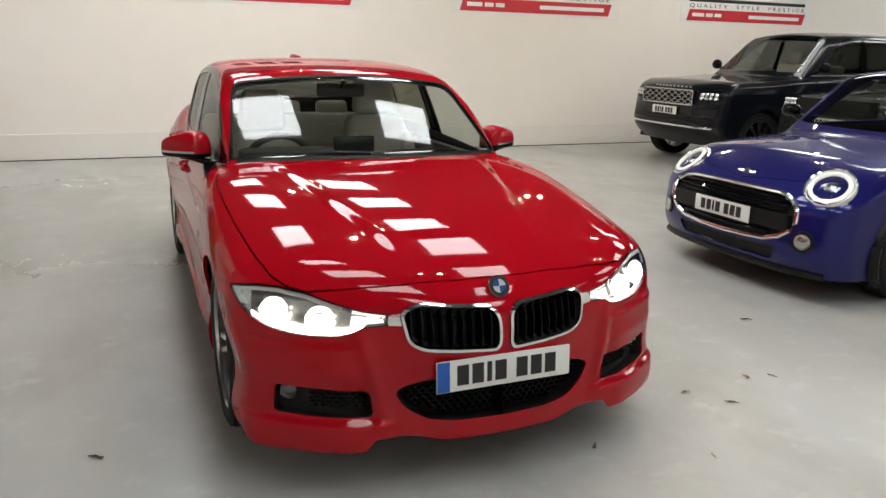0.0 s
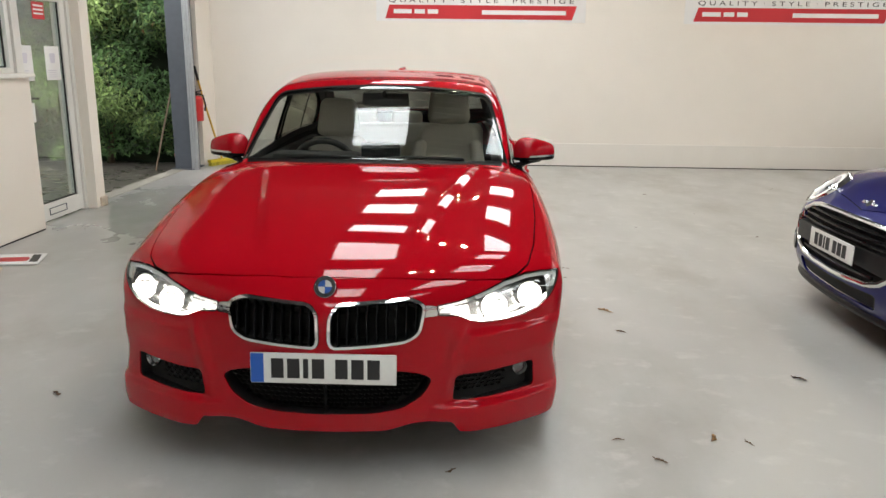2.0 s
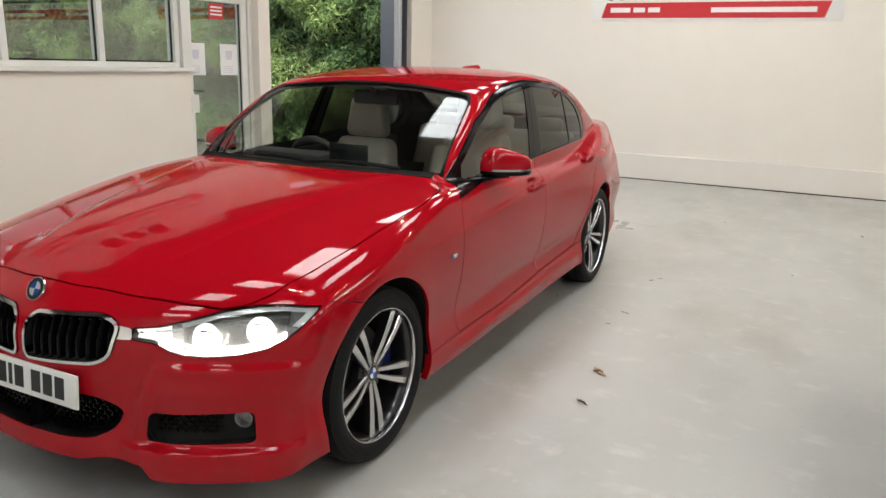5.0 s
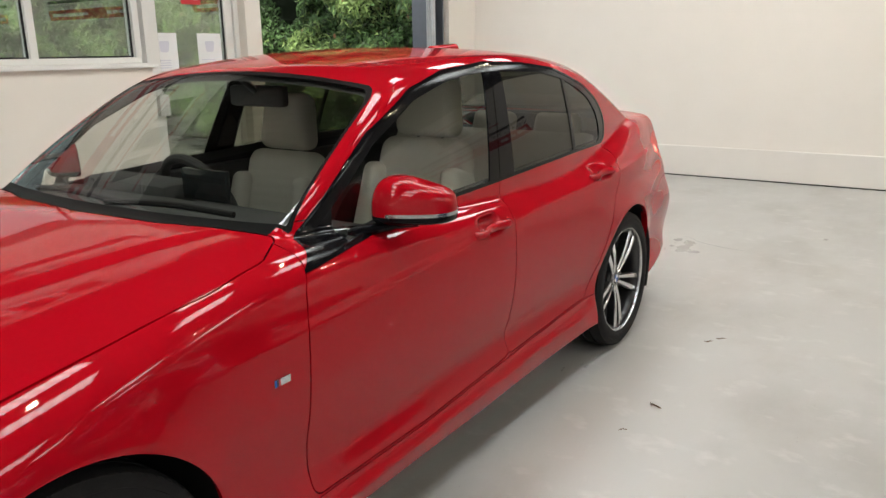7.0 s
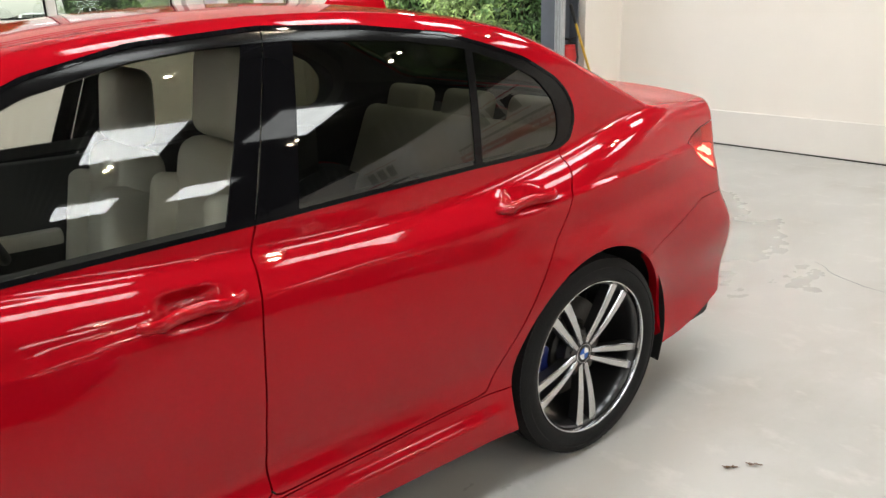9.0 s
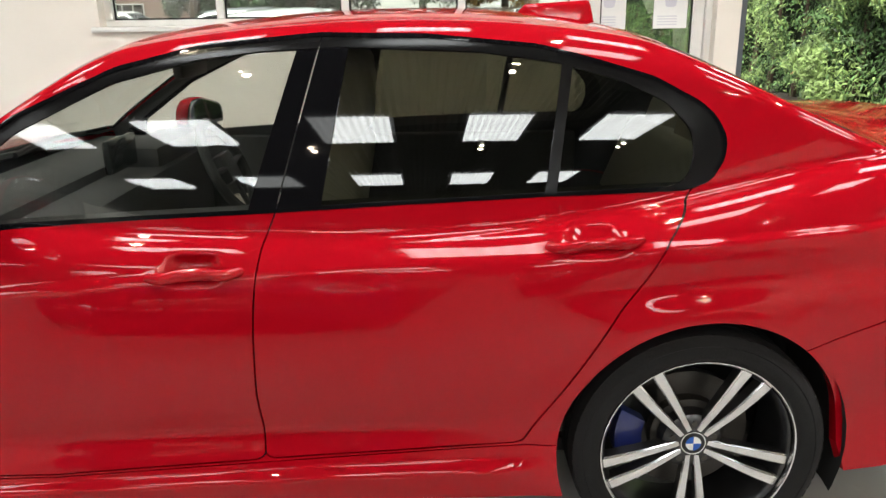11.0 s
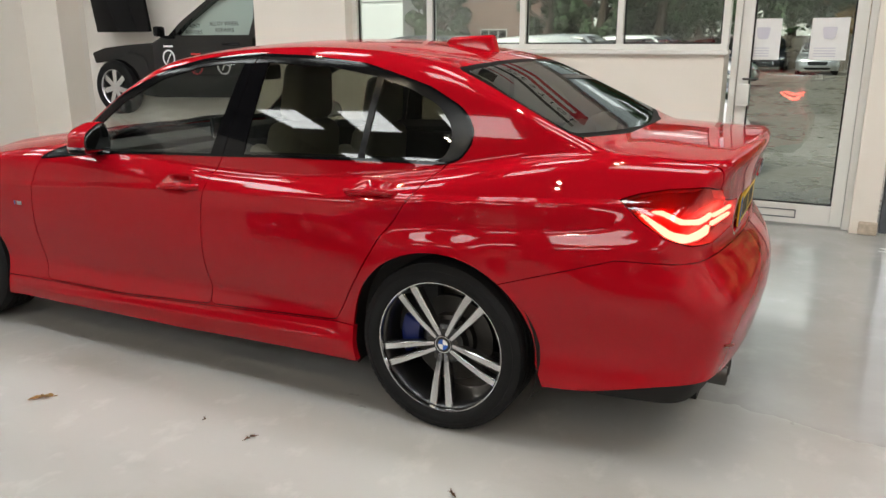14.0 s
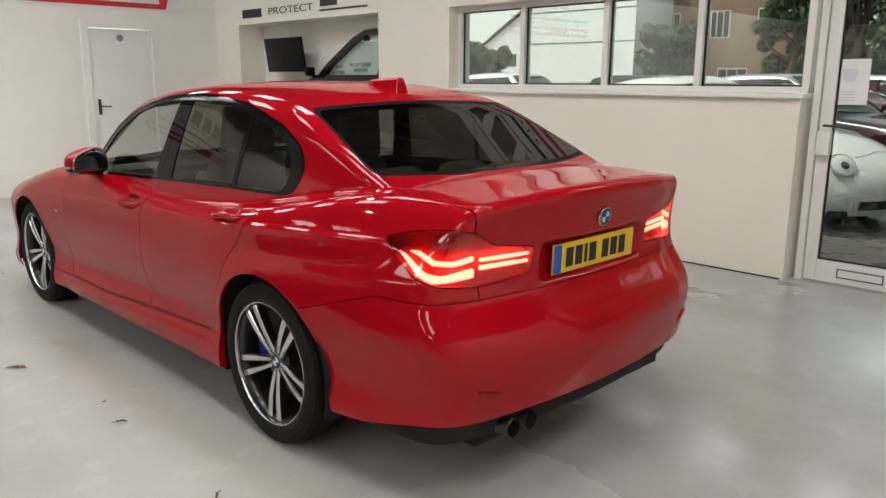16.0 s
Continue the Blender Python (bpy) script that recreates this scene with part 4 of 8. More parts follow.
# ---- half a car door and wing hung on the alcove wall ----
def wall_car():
    t = thing("wall_mounted_car_side", "black car wing and door mounted on the alcove wall", "wall display")
    x0, x1 = XL - 0.30, XL - 0.16
    k = lambda pts: [(0.977 * (y - 2.89) + 2.86, z) for y, z in pts]
    wing = k([(-4.22, 1.30), (-4.18, 1.18), (-4.0, 1.20), (-3.80, 1.215), (-3.58, 1.12), (-3.46, 0.97), (-3.40, 0.82), (-3.18, 0.80), (-3.18, 1.42), (-3.6, 1.395), (-4.0, 1.36)])
    part("wing", prism(rounded(wing, 0.02), x0, x1, "yz", 0.012), DISPLAY_BLACK, t, "black front wing")
    door = k([(-3.17, 0.80), (-1.75, 0.84), (-1.66, 1.46), (-1.62, 1.50), (-3.0, 1.49), (-3.17, 1.42)])
    dd = part("door", prism(rounded(door, 0.02), x0, x1 + 0.012, "yz", 0.014), DISPLAY_BLACK, t, "black car door")
    a = k([(-2.94, 1.48), (-2.72, 1.64), (-2.2, 1.92), (-1.95, 2.01), (-1.50, 2.03), (-1.52, 1.70), (-1.62, 1.48)])
    c = k([(-2.80, 1.50), (-2.66, 1.61), (-2.18, 1.87), (-1.94, 1.955), (-1.62, 1.965), (-1.64, 1.68), (-1.72, 1.50)])
    bm = bmesh.new()
    A = [[bm.verts.new((x, *p)) for p in a] for x in (x0 + 0.02, x1)]
    C = [[bm.verts.new((x, *p)) for p in c] for x in (x0 + 0.02, x1)]
    for i in range(len(a)):
        j = (i + 1) % len(a)
        for q in ((A[0][i], A[0][j], A[1][j], A[1][i]), (C[0][i], C[0][j], C[1][j], C[1][i]), (A[1][i], A[1][j], C[1][j], C[1][i]), (A[0][i], A[0][j], C[0][j], C[0][i])):
            bm.faces.new(q)
    bmesh.ops.recalc_face_normals(bm, faces=bm.faces)
    part("window_frame", bm, DISPLAY_BLACK, dd, "black door window frame", smooth=False)
    gl = part("window", prism(c, x0 + 0.05, x0 + 0.056, "yz"), material("pale_green_glass", (0.38, 0.47, 0.43), 0.12), dd, "pale green door glass")
    rot = Matrix.Rotation(radians(90), 4, "Z") @ Matrix.Rotation(radians(90), 4, "X")
    for txt, y, z, w in (("PAINT", -2.50, 1.60, 0.20), ("REPAIRS", -2.50, 1.53, 0.25), ("ALLOY WHEEL", -2.05, 1.62, 0.42), ("REPAIRS", -2.05, 1.55, 0.26)):
        lettering("window_word", txt, 0.06, INK, gl, Matrix.Translation((x0 + 0.058, y, z)) @ rot, w)
    part("window_label", box((x0 + 0.057, -2.02, 1.88), (x0 + 0.060, -1.72, 1.95)), INK_WHITE, gl)
    part("label_block", box((x0 + 0.060, -1.98, 1.89), (x0 + 0.062, -1.86, 1.94)), INK, gl)
    for y, z, mt in ((-2.82, 1.25, INK_WHITE), (-2.41, 1.165, INK_RED), (-2.01, 1.17, INK_WHITE)):
        bm = lathe(torus_profile(0.085, 0.009, 8), 28, closed=True)
        ring = part("circle_mark", bm, mt, dd, "printed ring emblem", Matrix.Translation((x1 + 0.013, y, z)))
        part("emblem_stroke", sweep([(0, -0.03, -0.05), (0.0, 0.0, 0.0), (0, 0.04, 0.05)], 0.008, 6), mt, ring)
        part("caption_bar", box((-0.002, -0.07, 0.12), (0.002, 0.07, 0.14)), mt, ring)
    w = thing("wheel", "", "")
    for key in ("label", "category"):
        if key in w:
            del w[key]
    w.parent = t
    w.matrix_basis = Matrix.Translation((x1 - 0.02, -3.71, 0.90))
    part("tyre", lathe([(-0.09, 0.20), (-0.10, 0.28), (-0.08, 0.315), (0.06, 0.315), (0.085, 0.29), (0.08, 0.215)], 40), RUBBER, w, "black tyre")
    part("rim", lathe([(-0.09, 0.205), (0.02, 0.19), (0.07, 0.205), (0.08, 0.217)], 40), ALLOY, w)
    part("hub", lathe([(0.0, 0.09), (0.055, 0.075), (0.065, 0.03), (0.068, 0.001)], 28), ALLOY, w)
    for i in range(7):
        bm = box((0.020, -0.033, 0.05), (0.062, 0.033, 0.207), 0.012)
        bmesh.ops.rotate(bm, verts=bm.verts, cent=(0, 0, 0), matrix=Matrix.Rotation(2 * math.pi * i / 7, 3, "X"))
        part("spoke", bm, ALLOY, w, "silver spoke")
    part("rim_back", tube((-0.02, 0, 0), (-0.01, 0, 0), 0.2, seg=32), ALLOY_DARK, w)
    bm = bmesh.new()
    add_box(bm, (x1 - 0.02, -2.885, 1.47), (x1 + 0.06, -2.83, 1.50), 0.01)
    add_box(bm, (x1 + 0.02, -2.90, 1.485), (x1 + 0.15, -2.83, 1.60), 0.03, 3)
    part("door_mirror", bm, PIANO, t)
    part("door_pull", sweep([(x1 + 0.012, -2.0, 1.40), (x1 + 0.05, -1.95, 1.40), (x1 + 0.05, -1.82, 1.40), (x1 + 0.012, -1.78, 1.40)], 0.012), DISPLAY_BLACK, dd)
    part("sill_strip", box((x1, -3.12, 1.06), (x1 + 0.016, -1.75, 1.085)), TRIM, dd)
    part("mounting_frame", box((XL - 0.38, -3.5, 0.9), (x0, -1.9, 1.3)), TRIM, t)


wall_car()

# ---- loose things on the floor ----
br = thing("broom", "yellow broom with a wooden handle leaning on the wall", "broom")
part("handle", sweep([(-3.065, 7.68, 0.06), (-3.19, 7.38, 0.95), (-3.235, 7.24, 1.36)], 0.014), material("yellow_broom_handle", (0.62, 0.38, 0.04), 0.45, var=0.1), br, "yellow handle")
part("grip", sweep([(-3.218, 7.292, 1.21), (-3.239, 7.228, 1.40)], 0.018), INK, br)
part("head", box((-0.26, -0.04, 0.05), (0.26, 0.04, 0.09), 0.01), material("yellow_broom_head", (0.66, 0.52, 0.03), 0.5), br, "yellow brush head", pose(-3.06, 7.68, 0, 0, 0, 61))
bm = bmesh.new()
rnd = random.Random(4)
for i in range(260):
    x, y = rnd.uniform(-0.25, 0.25), rnd.uniform(-0.035, 0.035)
    add_box(bm, (x - 0.004, y - 0.004, 0.001), (x + 0.004, y + 0.004, 0.052))
part("bristles", bm, material("broom_bristles", (0.5, 0.42, 0.05), 0.8, island=0.2), br, "", pose(-3.06, 7.68, 0, 0, 0, 61), smooth=False)
ex = thing("fire_extinguisher", "red fire extinguisher with a black hose hung behind the shutter guide", "fire extinguisher")
part("cylinder", lathe([(0.0, 0.001), (0.0, 0.075), (0.015, 0.085), (0.30, 0.09), (0.34, 0.06), (0.345, 0.001)], 24, "z"), material("red_enamel", (0.55, 0.03, 0.03), 0.35, var=0.08), ex, "", pose(XL + 0.015, 7.225, 0.66))
part("valve", tube((XL + 0.015, 7.225, 1.0), (XL + 0.015, 7.225, 1.045), 0.018), INK, ex)
part("lever", sweep([(XL - 0.065, 7.225, 1.06), (XL + 0.015, 7.225, 1.05), (XL + 0.095, 7.225, 1.075)], 0.009), INK, ex)
part("hose", sweep([(XL + 0.025, 7.225, 1.03), (XL + 0.115, 7.21, 1.01), (XL + 0.150, 7.20, 0.88), (XL + 0.135, 7.20, 0.80)], [0.011, 0.011, 0.011, 0.016], 8), INK, ex, "black hose and nozzle")
st = thing("leaning_stick", "long weathered wooden stick leaning beside the column", "stick")
part("stick", sweep([(-3.93, 7.36, -0.06), (-3.80, 7.40, 0.5), (-3.66, 7.45, 1.08)], 0.013, 8), material("weathered_stick", (0.28, 0.21, 0.15), 0.8, var=0.2, scale=30), st)
pt = thing("plant_pot", "small faded terracotta pot beside the column", "pot")
part("pot", lathe([(-0.06, 0.001), (-0.06, 0.055), (0.12, 0.075), (0.12, 0.086), (0.15, 0.088), (0.15, 0.072), (0.0, 0.06), (0.0, 0.001)], 24, "z"), material("faded_terracotta", (0.50, 0.26, 0.16), 0.75, var=0.15, scale=20), pt, "", pose(-3.66, 7.62, 0))



def fallen_leaf(i, x, y, big, mat):
    r = random.Random(100 + i)
    bm = bmesh.new()
    n = 9
    L = big
    c = bm.verts.new((0, 0, 0.006))
    ring = []
    for k in range(2 * n):
        a = math.pi * k / n
        rad = L * (0.5 + 0.24 * math.cos(2 * a) + 0.16 * math.cos(5 * a) + r.uniform(-0.06, 0.06))
        ring.append(bm.verts.new((rad * math.cos(a), 0.55 * rad * math.sin(a), 0.003 + 0.014 * abs(math.sin(a)) * r.uniform(0.3, 1.0) * big / 0.06)))
    for k in range(2 * n):
        bm.faces.new((c, ring[k], ring[(k + 1) % (2 * n)]))
    bmesh.ops.solidify(bm, geom=bm.faces[:], thickness=0.0012)
    sweep([(-L * 0.4, 0, 0.004), (-L * 0.9, 0.01, 0.006)], 0.0015, 5, bm=bm)
    ob = part("fallen_leaf", bm, mat, None, "", pose(x, y, 0.001, 0, 0, r.uniform(0, 360)))
    tagged(ob, "dry curled brown leaf lying on the floor", "leaf", "fallen leaves")


LEAF_BROWN = material("dry_brown_leaf", (0.13, 0.075, 0.04), 0.8, var=0.3, scale=60)
LEAF_TAN = material("dry_tan_leaf", (0.42, 0.24, 0.09), 0.8, var=0.3, scale=60)
for i, (x, y, big, tan) in enumerate(((2.15, 0.222, 0.045, 0), (1.132, -0.453, 0.03, 0), (1.268, -0.617, 0.04, 0), (1.535, -0.415, 0.04, 1), (1.664, -0.456, 0.03, 0), (-1.36, -0.15, 0.042, 0), (0.46, -0.73, 0.03, 0), (0.854, -0.958, 0.025, 1),
                                      (1.375, 1.22, 0.065, 1), (1.40, 0.84, 0.045, 0), (3.117, 3.424, 0.03, 0), (1.25, 2.215, 0.035, 0), (1.209, 1.954, 0.018, 0), (1.24, 3.05, 0.03, 0), (1.28, 3.118, 0.03, 0), (2.6, 5.6, 0.03, 0), (-0.6, -1.6, 0.025, 0), (4.3, 6.2, 0.03, 0))):
    fallen_leaf(i, x, y, big, LEAF_TAN if tan else LEAF_BROWN)

scrap = thing("cardboard_scraps", "torn tan cardboard and printed card lying by the low wall", "cardboard")
CARD = material("tan_cardboard", (0.52, 0.44, 0.34), 0.8, var=0.1, scale=15)
part("torn_sheet", prism(rounded([(-3.16, 1.30), (-2.80, 1.40), (-2.72, 1.62), (-2.86, 1.92), (-3.02, 1.98), (-3.18, 1.86)], 0.04), 0.002, 0.012, "xy"), CARD, scrap, "tan cardboard sheet")
p = part("printed_card", prism([(-3.08, 1.96), (-2.66, 2.02), (-2.76, 2.34), (-3.14, 2.26)], 0.004, 0.010, "xy"), PAPER, scrap, "white card with a red and black print")
part("red_print", prism(rounded([(-3.0, 2.06), (-2.78, 2.09), (-2.82, 2.22), (-3.04, 2.18)], 0.05), 0.010, 0.0108, "xy"), INK_RED, p)
part("black_print", prism([(-2.76, 2.08), (-2.70, 2.09), (-2.78, 2.30), (-2.84, 2.29)], 0.010, 0.0108, "xy"), INK, p)
so = part("wall_socket", box((1.62, YB - 0.012, 0.30), (1.77, YB, 0.39), 0.004), GLOSS_WHITE, None)
tagged(so, "small white double wall socket", "socket")
for dx in (0.04, 0.11):
    part("switch", box((1.62 + dx - 0.012, YB - 0.016, 0.355), (1.62 + dx + 0.012, YB - 0.012, 0.375)), FRAME_WHITE, so)
    part("outlet", box((1.62 + dx - 0.012, YB - 0.0135, 0.315), (1.62 + dx + 0.012, YB - 0.0115, 0.340)), INK, so)

# a crack in the floor paint behind the saloon, and smaller ones
rnd = random.Random(9)
for x, y, n_seg, turn in ((0.95, 4.95, 12, 165), (-0.4, 5.6, 8, 20), (2.1, -1.2, 9, 70)):
    bm = bmesh.new()
    a, q, rows = radians(turn), Vector((x, y, 0.0012)), []
    for i in range(n_seg):
        w = 0.0035 * math.sin(math.pi * (i + 0.5) / n_seg) * rnd.uniform(0.5, 1.3) + 0.0006
        side = Vector((-math.sin(a), math.cos(a), 0)) * w
        rows.append((bm.verts.new(q + side), bm.verts.new(q - side)))
        a += rnd.uniform(-0.35, 0.35)
        q = q + Vector((math.cos(a), math.sin(a), 0)) * 0.05
    for u, v in zip(rows, rows[1:]):
        bm.faces.new((u[0], u[1], v[1], v[0]))
    structure("floor_crack", bm, STEEL_GREY, "thin dark crack in the painted floor", "crack")

# ---- pieces of the saloon ----
def near(skin, *targets):
    """Mean place and normal of a skin round a target point."""
    out = []
    for t in targets:
        d = ((skin.v - np.array(t)) ** 2).sum(1)
        i = np.argsort(d)[:12]
        n = skin.n[i].mean(0)
        out.append((Vector(skin.v[i].mean(0)), Vector(n).normalized()))
    return out


def rim_only(skin, d):
    w = skin.with_rim(d, False)
    return Skin(w.v, w.n, w.t[len(skin.t):]).packed() if len(w.t) > len(skin.t) else skin


MIRROR_X = Matrix.Diagonal((-1, 1, 1, 1))


def headlamp_parts(car, lens, hl):
    """Clear lamp glass over a bright housing: two bowls with lit horseshoes, a lit lower strip and an inner bar."""
    along = lambda x, y: np.abs(x) + y + 0.7
    for side in (1, -1):
        s = lens if side == 1 else lens.mirrored()
        top = s.with_rim(0.004, False).ob("headlight", LENS, car, "clear headlight glass, lamps lit")
        rim_only(s, 0.06).ob("housing_wall", TRIM, top)
        s.pushed(0.056).ob("housing", LAMP_BOWL, top, "bright metallic lamp housing")
        for x, y, z, R in ((0.612, -0.630, 0.624, 0.046), (0.745, -0.525, 0.640, 0.044)):
            p, n = near(lens, (x, y, z))[0]
            n = (n + Vector((-0.15, -0.7, 0.05))).normalized()
            m = facing(p - n * 0.040, n)
            if side == -1:
                m = MIRROR_X @ m

            def placed(name, bm, mat, label):
                bmesh.ops.transform(bm, matrix=m, verts=bm.verts)
                return part(name, bm, mat, top, label)
            placed("bowl", lathe([(0.022, R * 1.12), (0.020, R * 1.04), (0.0, R * 0.84), (-0.012, R * 0.5), (-0.014, 0.001)], 32), LAMP_WHITE, "pale reflector bowl")
            shoe = [(0.018, R * a, R * b) for a, b in ((-0.62, 0.62), (-0.95, 0.28), (-0.92, -0.40), (-0.55, -0.80), (0.0, -0.88), (0.55, -0.80), (0.92, -0.40), (0.95, 0.28), (0.62, 0.62))]
            placed("light_horseshoe", sweep(shoe, 0.0045, 8), LED, "glowing white horseshoe")
            placed("projector", lathe([(-0.010, R * 0.62), (0.004, R * 0.56), (0.012, R * 0.36), (0.015, 0.001)], 24), LED, "dazzling white projector lens")
            placed("lamp_lid", box((0.010, -R * 0.60, R * 0.40), (0.020, R * 0.60, R * 0.56), 0.003), LAMP_BOWL, "metal lid over the projector")
        low, _ = s.pushed(0.016).cut(lambda x, y, z: np.maximum(-(hl(along(x, y), z) + 0.011), np.maximum(z - (0.603 + 0.16 * np.maximum(along(x, y) - 0.86, 0)), np.maximum(along(x, y) - 1.10, 0.50 - along(x, y)))))
        low.ob("light_strip", LED, top, "glowing white lower strip")
        bar, _ = s.pushed(0.014).cut(lambda x, y, z: np.maximum(np.maximum(hl(along(x, y), z) + 0.006, along(x, y) - 0.56), np.maximum(0.412 - along(x, y), -np.abs(z - 0.6305 - 0.08 * (along(x, y) - 0.45)) + 0.0025)))
        bar.ob("light_bar", LED_SOFT, top, "lit double inner bar")
        brow, _ = s.pushed(0.010).cut(lambda x, y, z: np.maximum(-(hl(along(x, y), z) + 0.020), np.maximum(0.60 - along(x, y), 0.652 - z)))
        brow.ob("brow", LAMP_WHITE, top, "grey ribbed upper reflector")
        tip, _ = s.pushed(0.012).cut(lambda x, y, z: 1.055 + 0.4 * (z - 0.67) - along(x, y))
        tip.ob("marker_reflector", LAMP_BOWL, top, "grey outer marker reflector")


def taillamp_parts(car, lens, tl):
    vv = lambda x, y: (y - 3.46) + (0.80 - np.abs(x))
    strips = [loop_sdf([(0.065, 0.893), (0.10, 0.882), (0.19, 0.833), (0.27, 0.822), (0.425, 0.838), (0.425, 0.808), (0.23, 0.797), (0.16, 0.818)], 0.006),
              loop_sdf([(0.11, 0.895), (0.17, 0.897), (0.24, 0.872), (0.33, 0.868), (0.425, 0.882), (0.425, 0.866), (0.33, 0.852), (0.23, 0.856), (0.17, 0.880)], 0.004),
              loop_sdf([(0.45, 0.872), (0.70, 0.866), (0.70, 0.855), (0.45, 0.860)], 0.002),
              loop_sdf([(0.45, 0.844), (0.70, 0.842), (0.70, 0.831), (0.45, 0.831)], 0.002)]
    for side in (1, -1):
        s = lens if side == 1 else lens.mirrored()
        top = s.with_rim(0.003, False).ob("tail_light", LENS_RED, car, "red tail light glass, lit")
        s.pushed(0.040).ob("housing", LAMP_RED, top, "dark red lamp body")
        rim_only(s, 0.042).ob("housing_wall", LAMP_RED, top)
        q = s.pushed(0.012)
        for f in strips:
            a, _ = q.cut(lambda x, y, z: f(vv(x, y), z))
            if len(a.t):
                a.with_rim(0.01, False).ob("light_bar", LED_RED, top, "glowing red light bar")


def nose_y(x, z):
    x = abs(x)
    bow = 0.10 * (x / 0.5) ** 2 + 0.10 * max(x - 0.55, 0) ** 2 * 4
    snout = 0.028 * math.exp(-(x / 0.30) ** 4) * math.exp(-((z - 0.6) / 0.13) ** 2)
    return float(nose(z)) + bow * 0.95 - snout


def grille_parts(car, fr, kd, hole):
    for side in (1, -1):
        s = fr if side == 1 else fr.mirrored()
        g = s.pushed(-0.006).with_rim(0.03, False).ob("kidney_grille", CHROME, car, "chrome framed kidney grille with black slats")
        h = hole if side == 1 else hole.mirrored()
        h.pushed(0.075).ob("grille_backing", VOID, g)
        rim_only(h, 0.078).ob("grille_wall", TRIM, g)
        for i in range(9):
            x = 0.05 + 0.272 * i / 8
            zs = [z for z in np.linspace(0.49, 0.70, 43) if kd(np.array(x), np.array(z)) < -0.010]
            bm = bmesh.new()
            rows = []
            for z in zs[::6] + [zs[-1]]:
                y = nose_y(x, z)
                rows.append([bm.verts.new((side * (x + dx), y + dy, z)) for dx, dy in ((-0.0055, 0.016), (-0.002, 0.008), (0.002, 0.008), (0.0055, 0.016), (0.0055, 0.05), (-0.0055, 0.05))])
            for a, b in zip(rows, rows[1:]):
                for k in range(6):
                    bm.faces.new((a[k], a[(k + 1) % 6], b[(k + 1) % 6], b[k]))
            bmesh.ops.recalc_face_normals(bm, faces=bm.faces)
            part("slat", bm, PIANO, g)


def honeycomb(x0, x1, z0, z1, r, inside, depth, back):
    bm = bmesh.new()
    dx, dz = 1.9 * r, 1.5 * r * 0.72
    row = 0
    z = z0
    while z < z1:
        x = x0 + (dx / 2 if row % 2 else 0)
        while x < x1:
            if inside(x, z):
                y = nose_y(x, z) + back
                A, B, C = [], [], []
                for k in range(6):
                    a = math.radians(60 * k + 30)
                    ca, sa = math.cos(a), math.sin(a) * 0.72
                    A.append(bm.verts.new((x + r * ca, y, z + r * sa)))
                    B.append(bm.verts.new((x + 0.78 * r * ca, y, z + 0.78 * r * sa)))
                    C.append(bm.verts.new((x + 0.78 * r * ca, y + depth, z + 0.78 * r * sa)))
                for k in range(6):
                    j = (k + 1) % 6
                    bm.faces.new((A[k], A[j], B[j], B[k]))
                    bm.faces.new((B[k], B[j], C[j], C[k]))
            x += dx
        z += dz
        row += 1
    return bm


def intake_parts(car, hole, hole2):
    h = hole.joined(hole.mirrored())
    w = rim_only(h.pushed(0.0065), 0.08).ob("lower_intake", TRIM, car, "black lower air intake with honeycomb mesh")
    h.pushed(0.085).ob("intake_backing", VOID, w)
    fo = loop_sdf([(-0.40, 0.40), (0.40, 0.40), (0.33, 0.31), (0.2, 0.265), (-0.2, 0.265), (-0.33, 0.31)])
    part("mesh_grille", honeycomb(-0.4, 0.4, 0.25, 0.42, 0.0145, lambda x, z: fo(np.array(x), np.array(z)) < -0.012, 0.02, 0.045), PIANO, w, "black honeycomb mesh", smooth=False)
    for side in (1, -1):
        s = hole2 if side == 1 else hole2.mirrored()
        t = rim_only(s.pushed(0.0065), 0.045).ob("fog_light_bay", TRIM, car, "black corner intake with a fog light")
        s.pushed(0.05).ob("bay_backing", VOID, t)
        f2 = loop_sdf([(0.46, 0.375), (0.66, 0.388), (0.66, 0.31), (0.455, 0.30)])
        bm = honeycomb(0.45, 0.68, 0.29, 0.40, 0.0135, lambda x, z: f2(np.array(x), np.array(z)) < -0.006, 0.015, 0.03)
        if side == -1:
            bmesh.ops.scale(bm, verts=bm.verts, vec=(-1, 1, 1))
        part("mesh_grille", bm, TRIM, t, smooth=False)
        y = nose_y(0.715, 0.36)
        m = facing((side * 0.712, y + 0.026, 0.362), Vector((side * 0.35, -0.93, 0)))
        bm = lathe([(-0.05, 0.033), (0.0, 0.033), (0.004, 0.030), (-0.004, 0.027)], 24)
        bmesh.ops.transform(bm, matrix=m, verts=bm.verts)
        part("fog_light_ring", bm, CHROME, t)
        bm = lathe([(-0.006, 0.028), (0.000, 0.016), (0.002, 0.001)], 24)
        bmesh.ops.transform(bm, matrix=m, verts=bm.verts)
        part("fog_light_lens", bm, FOG_LENS, t, "clear fog light lens")


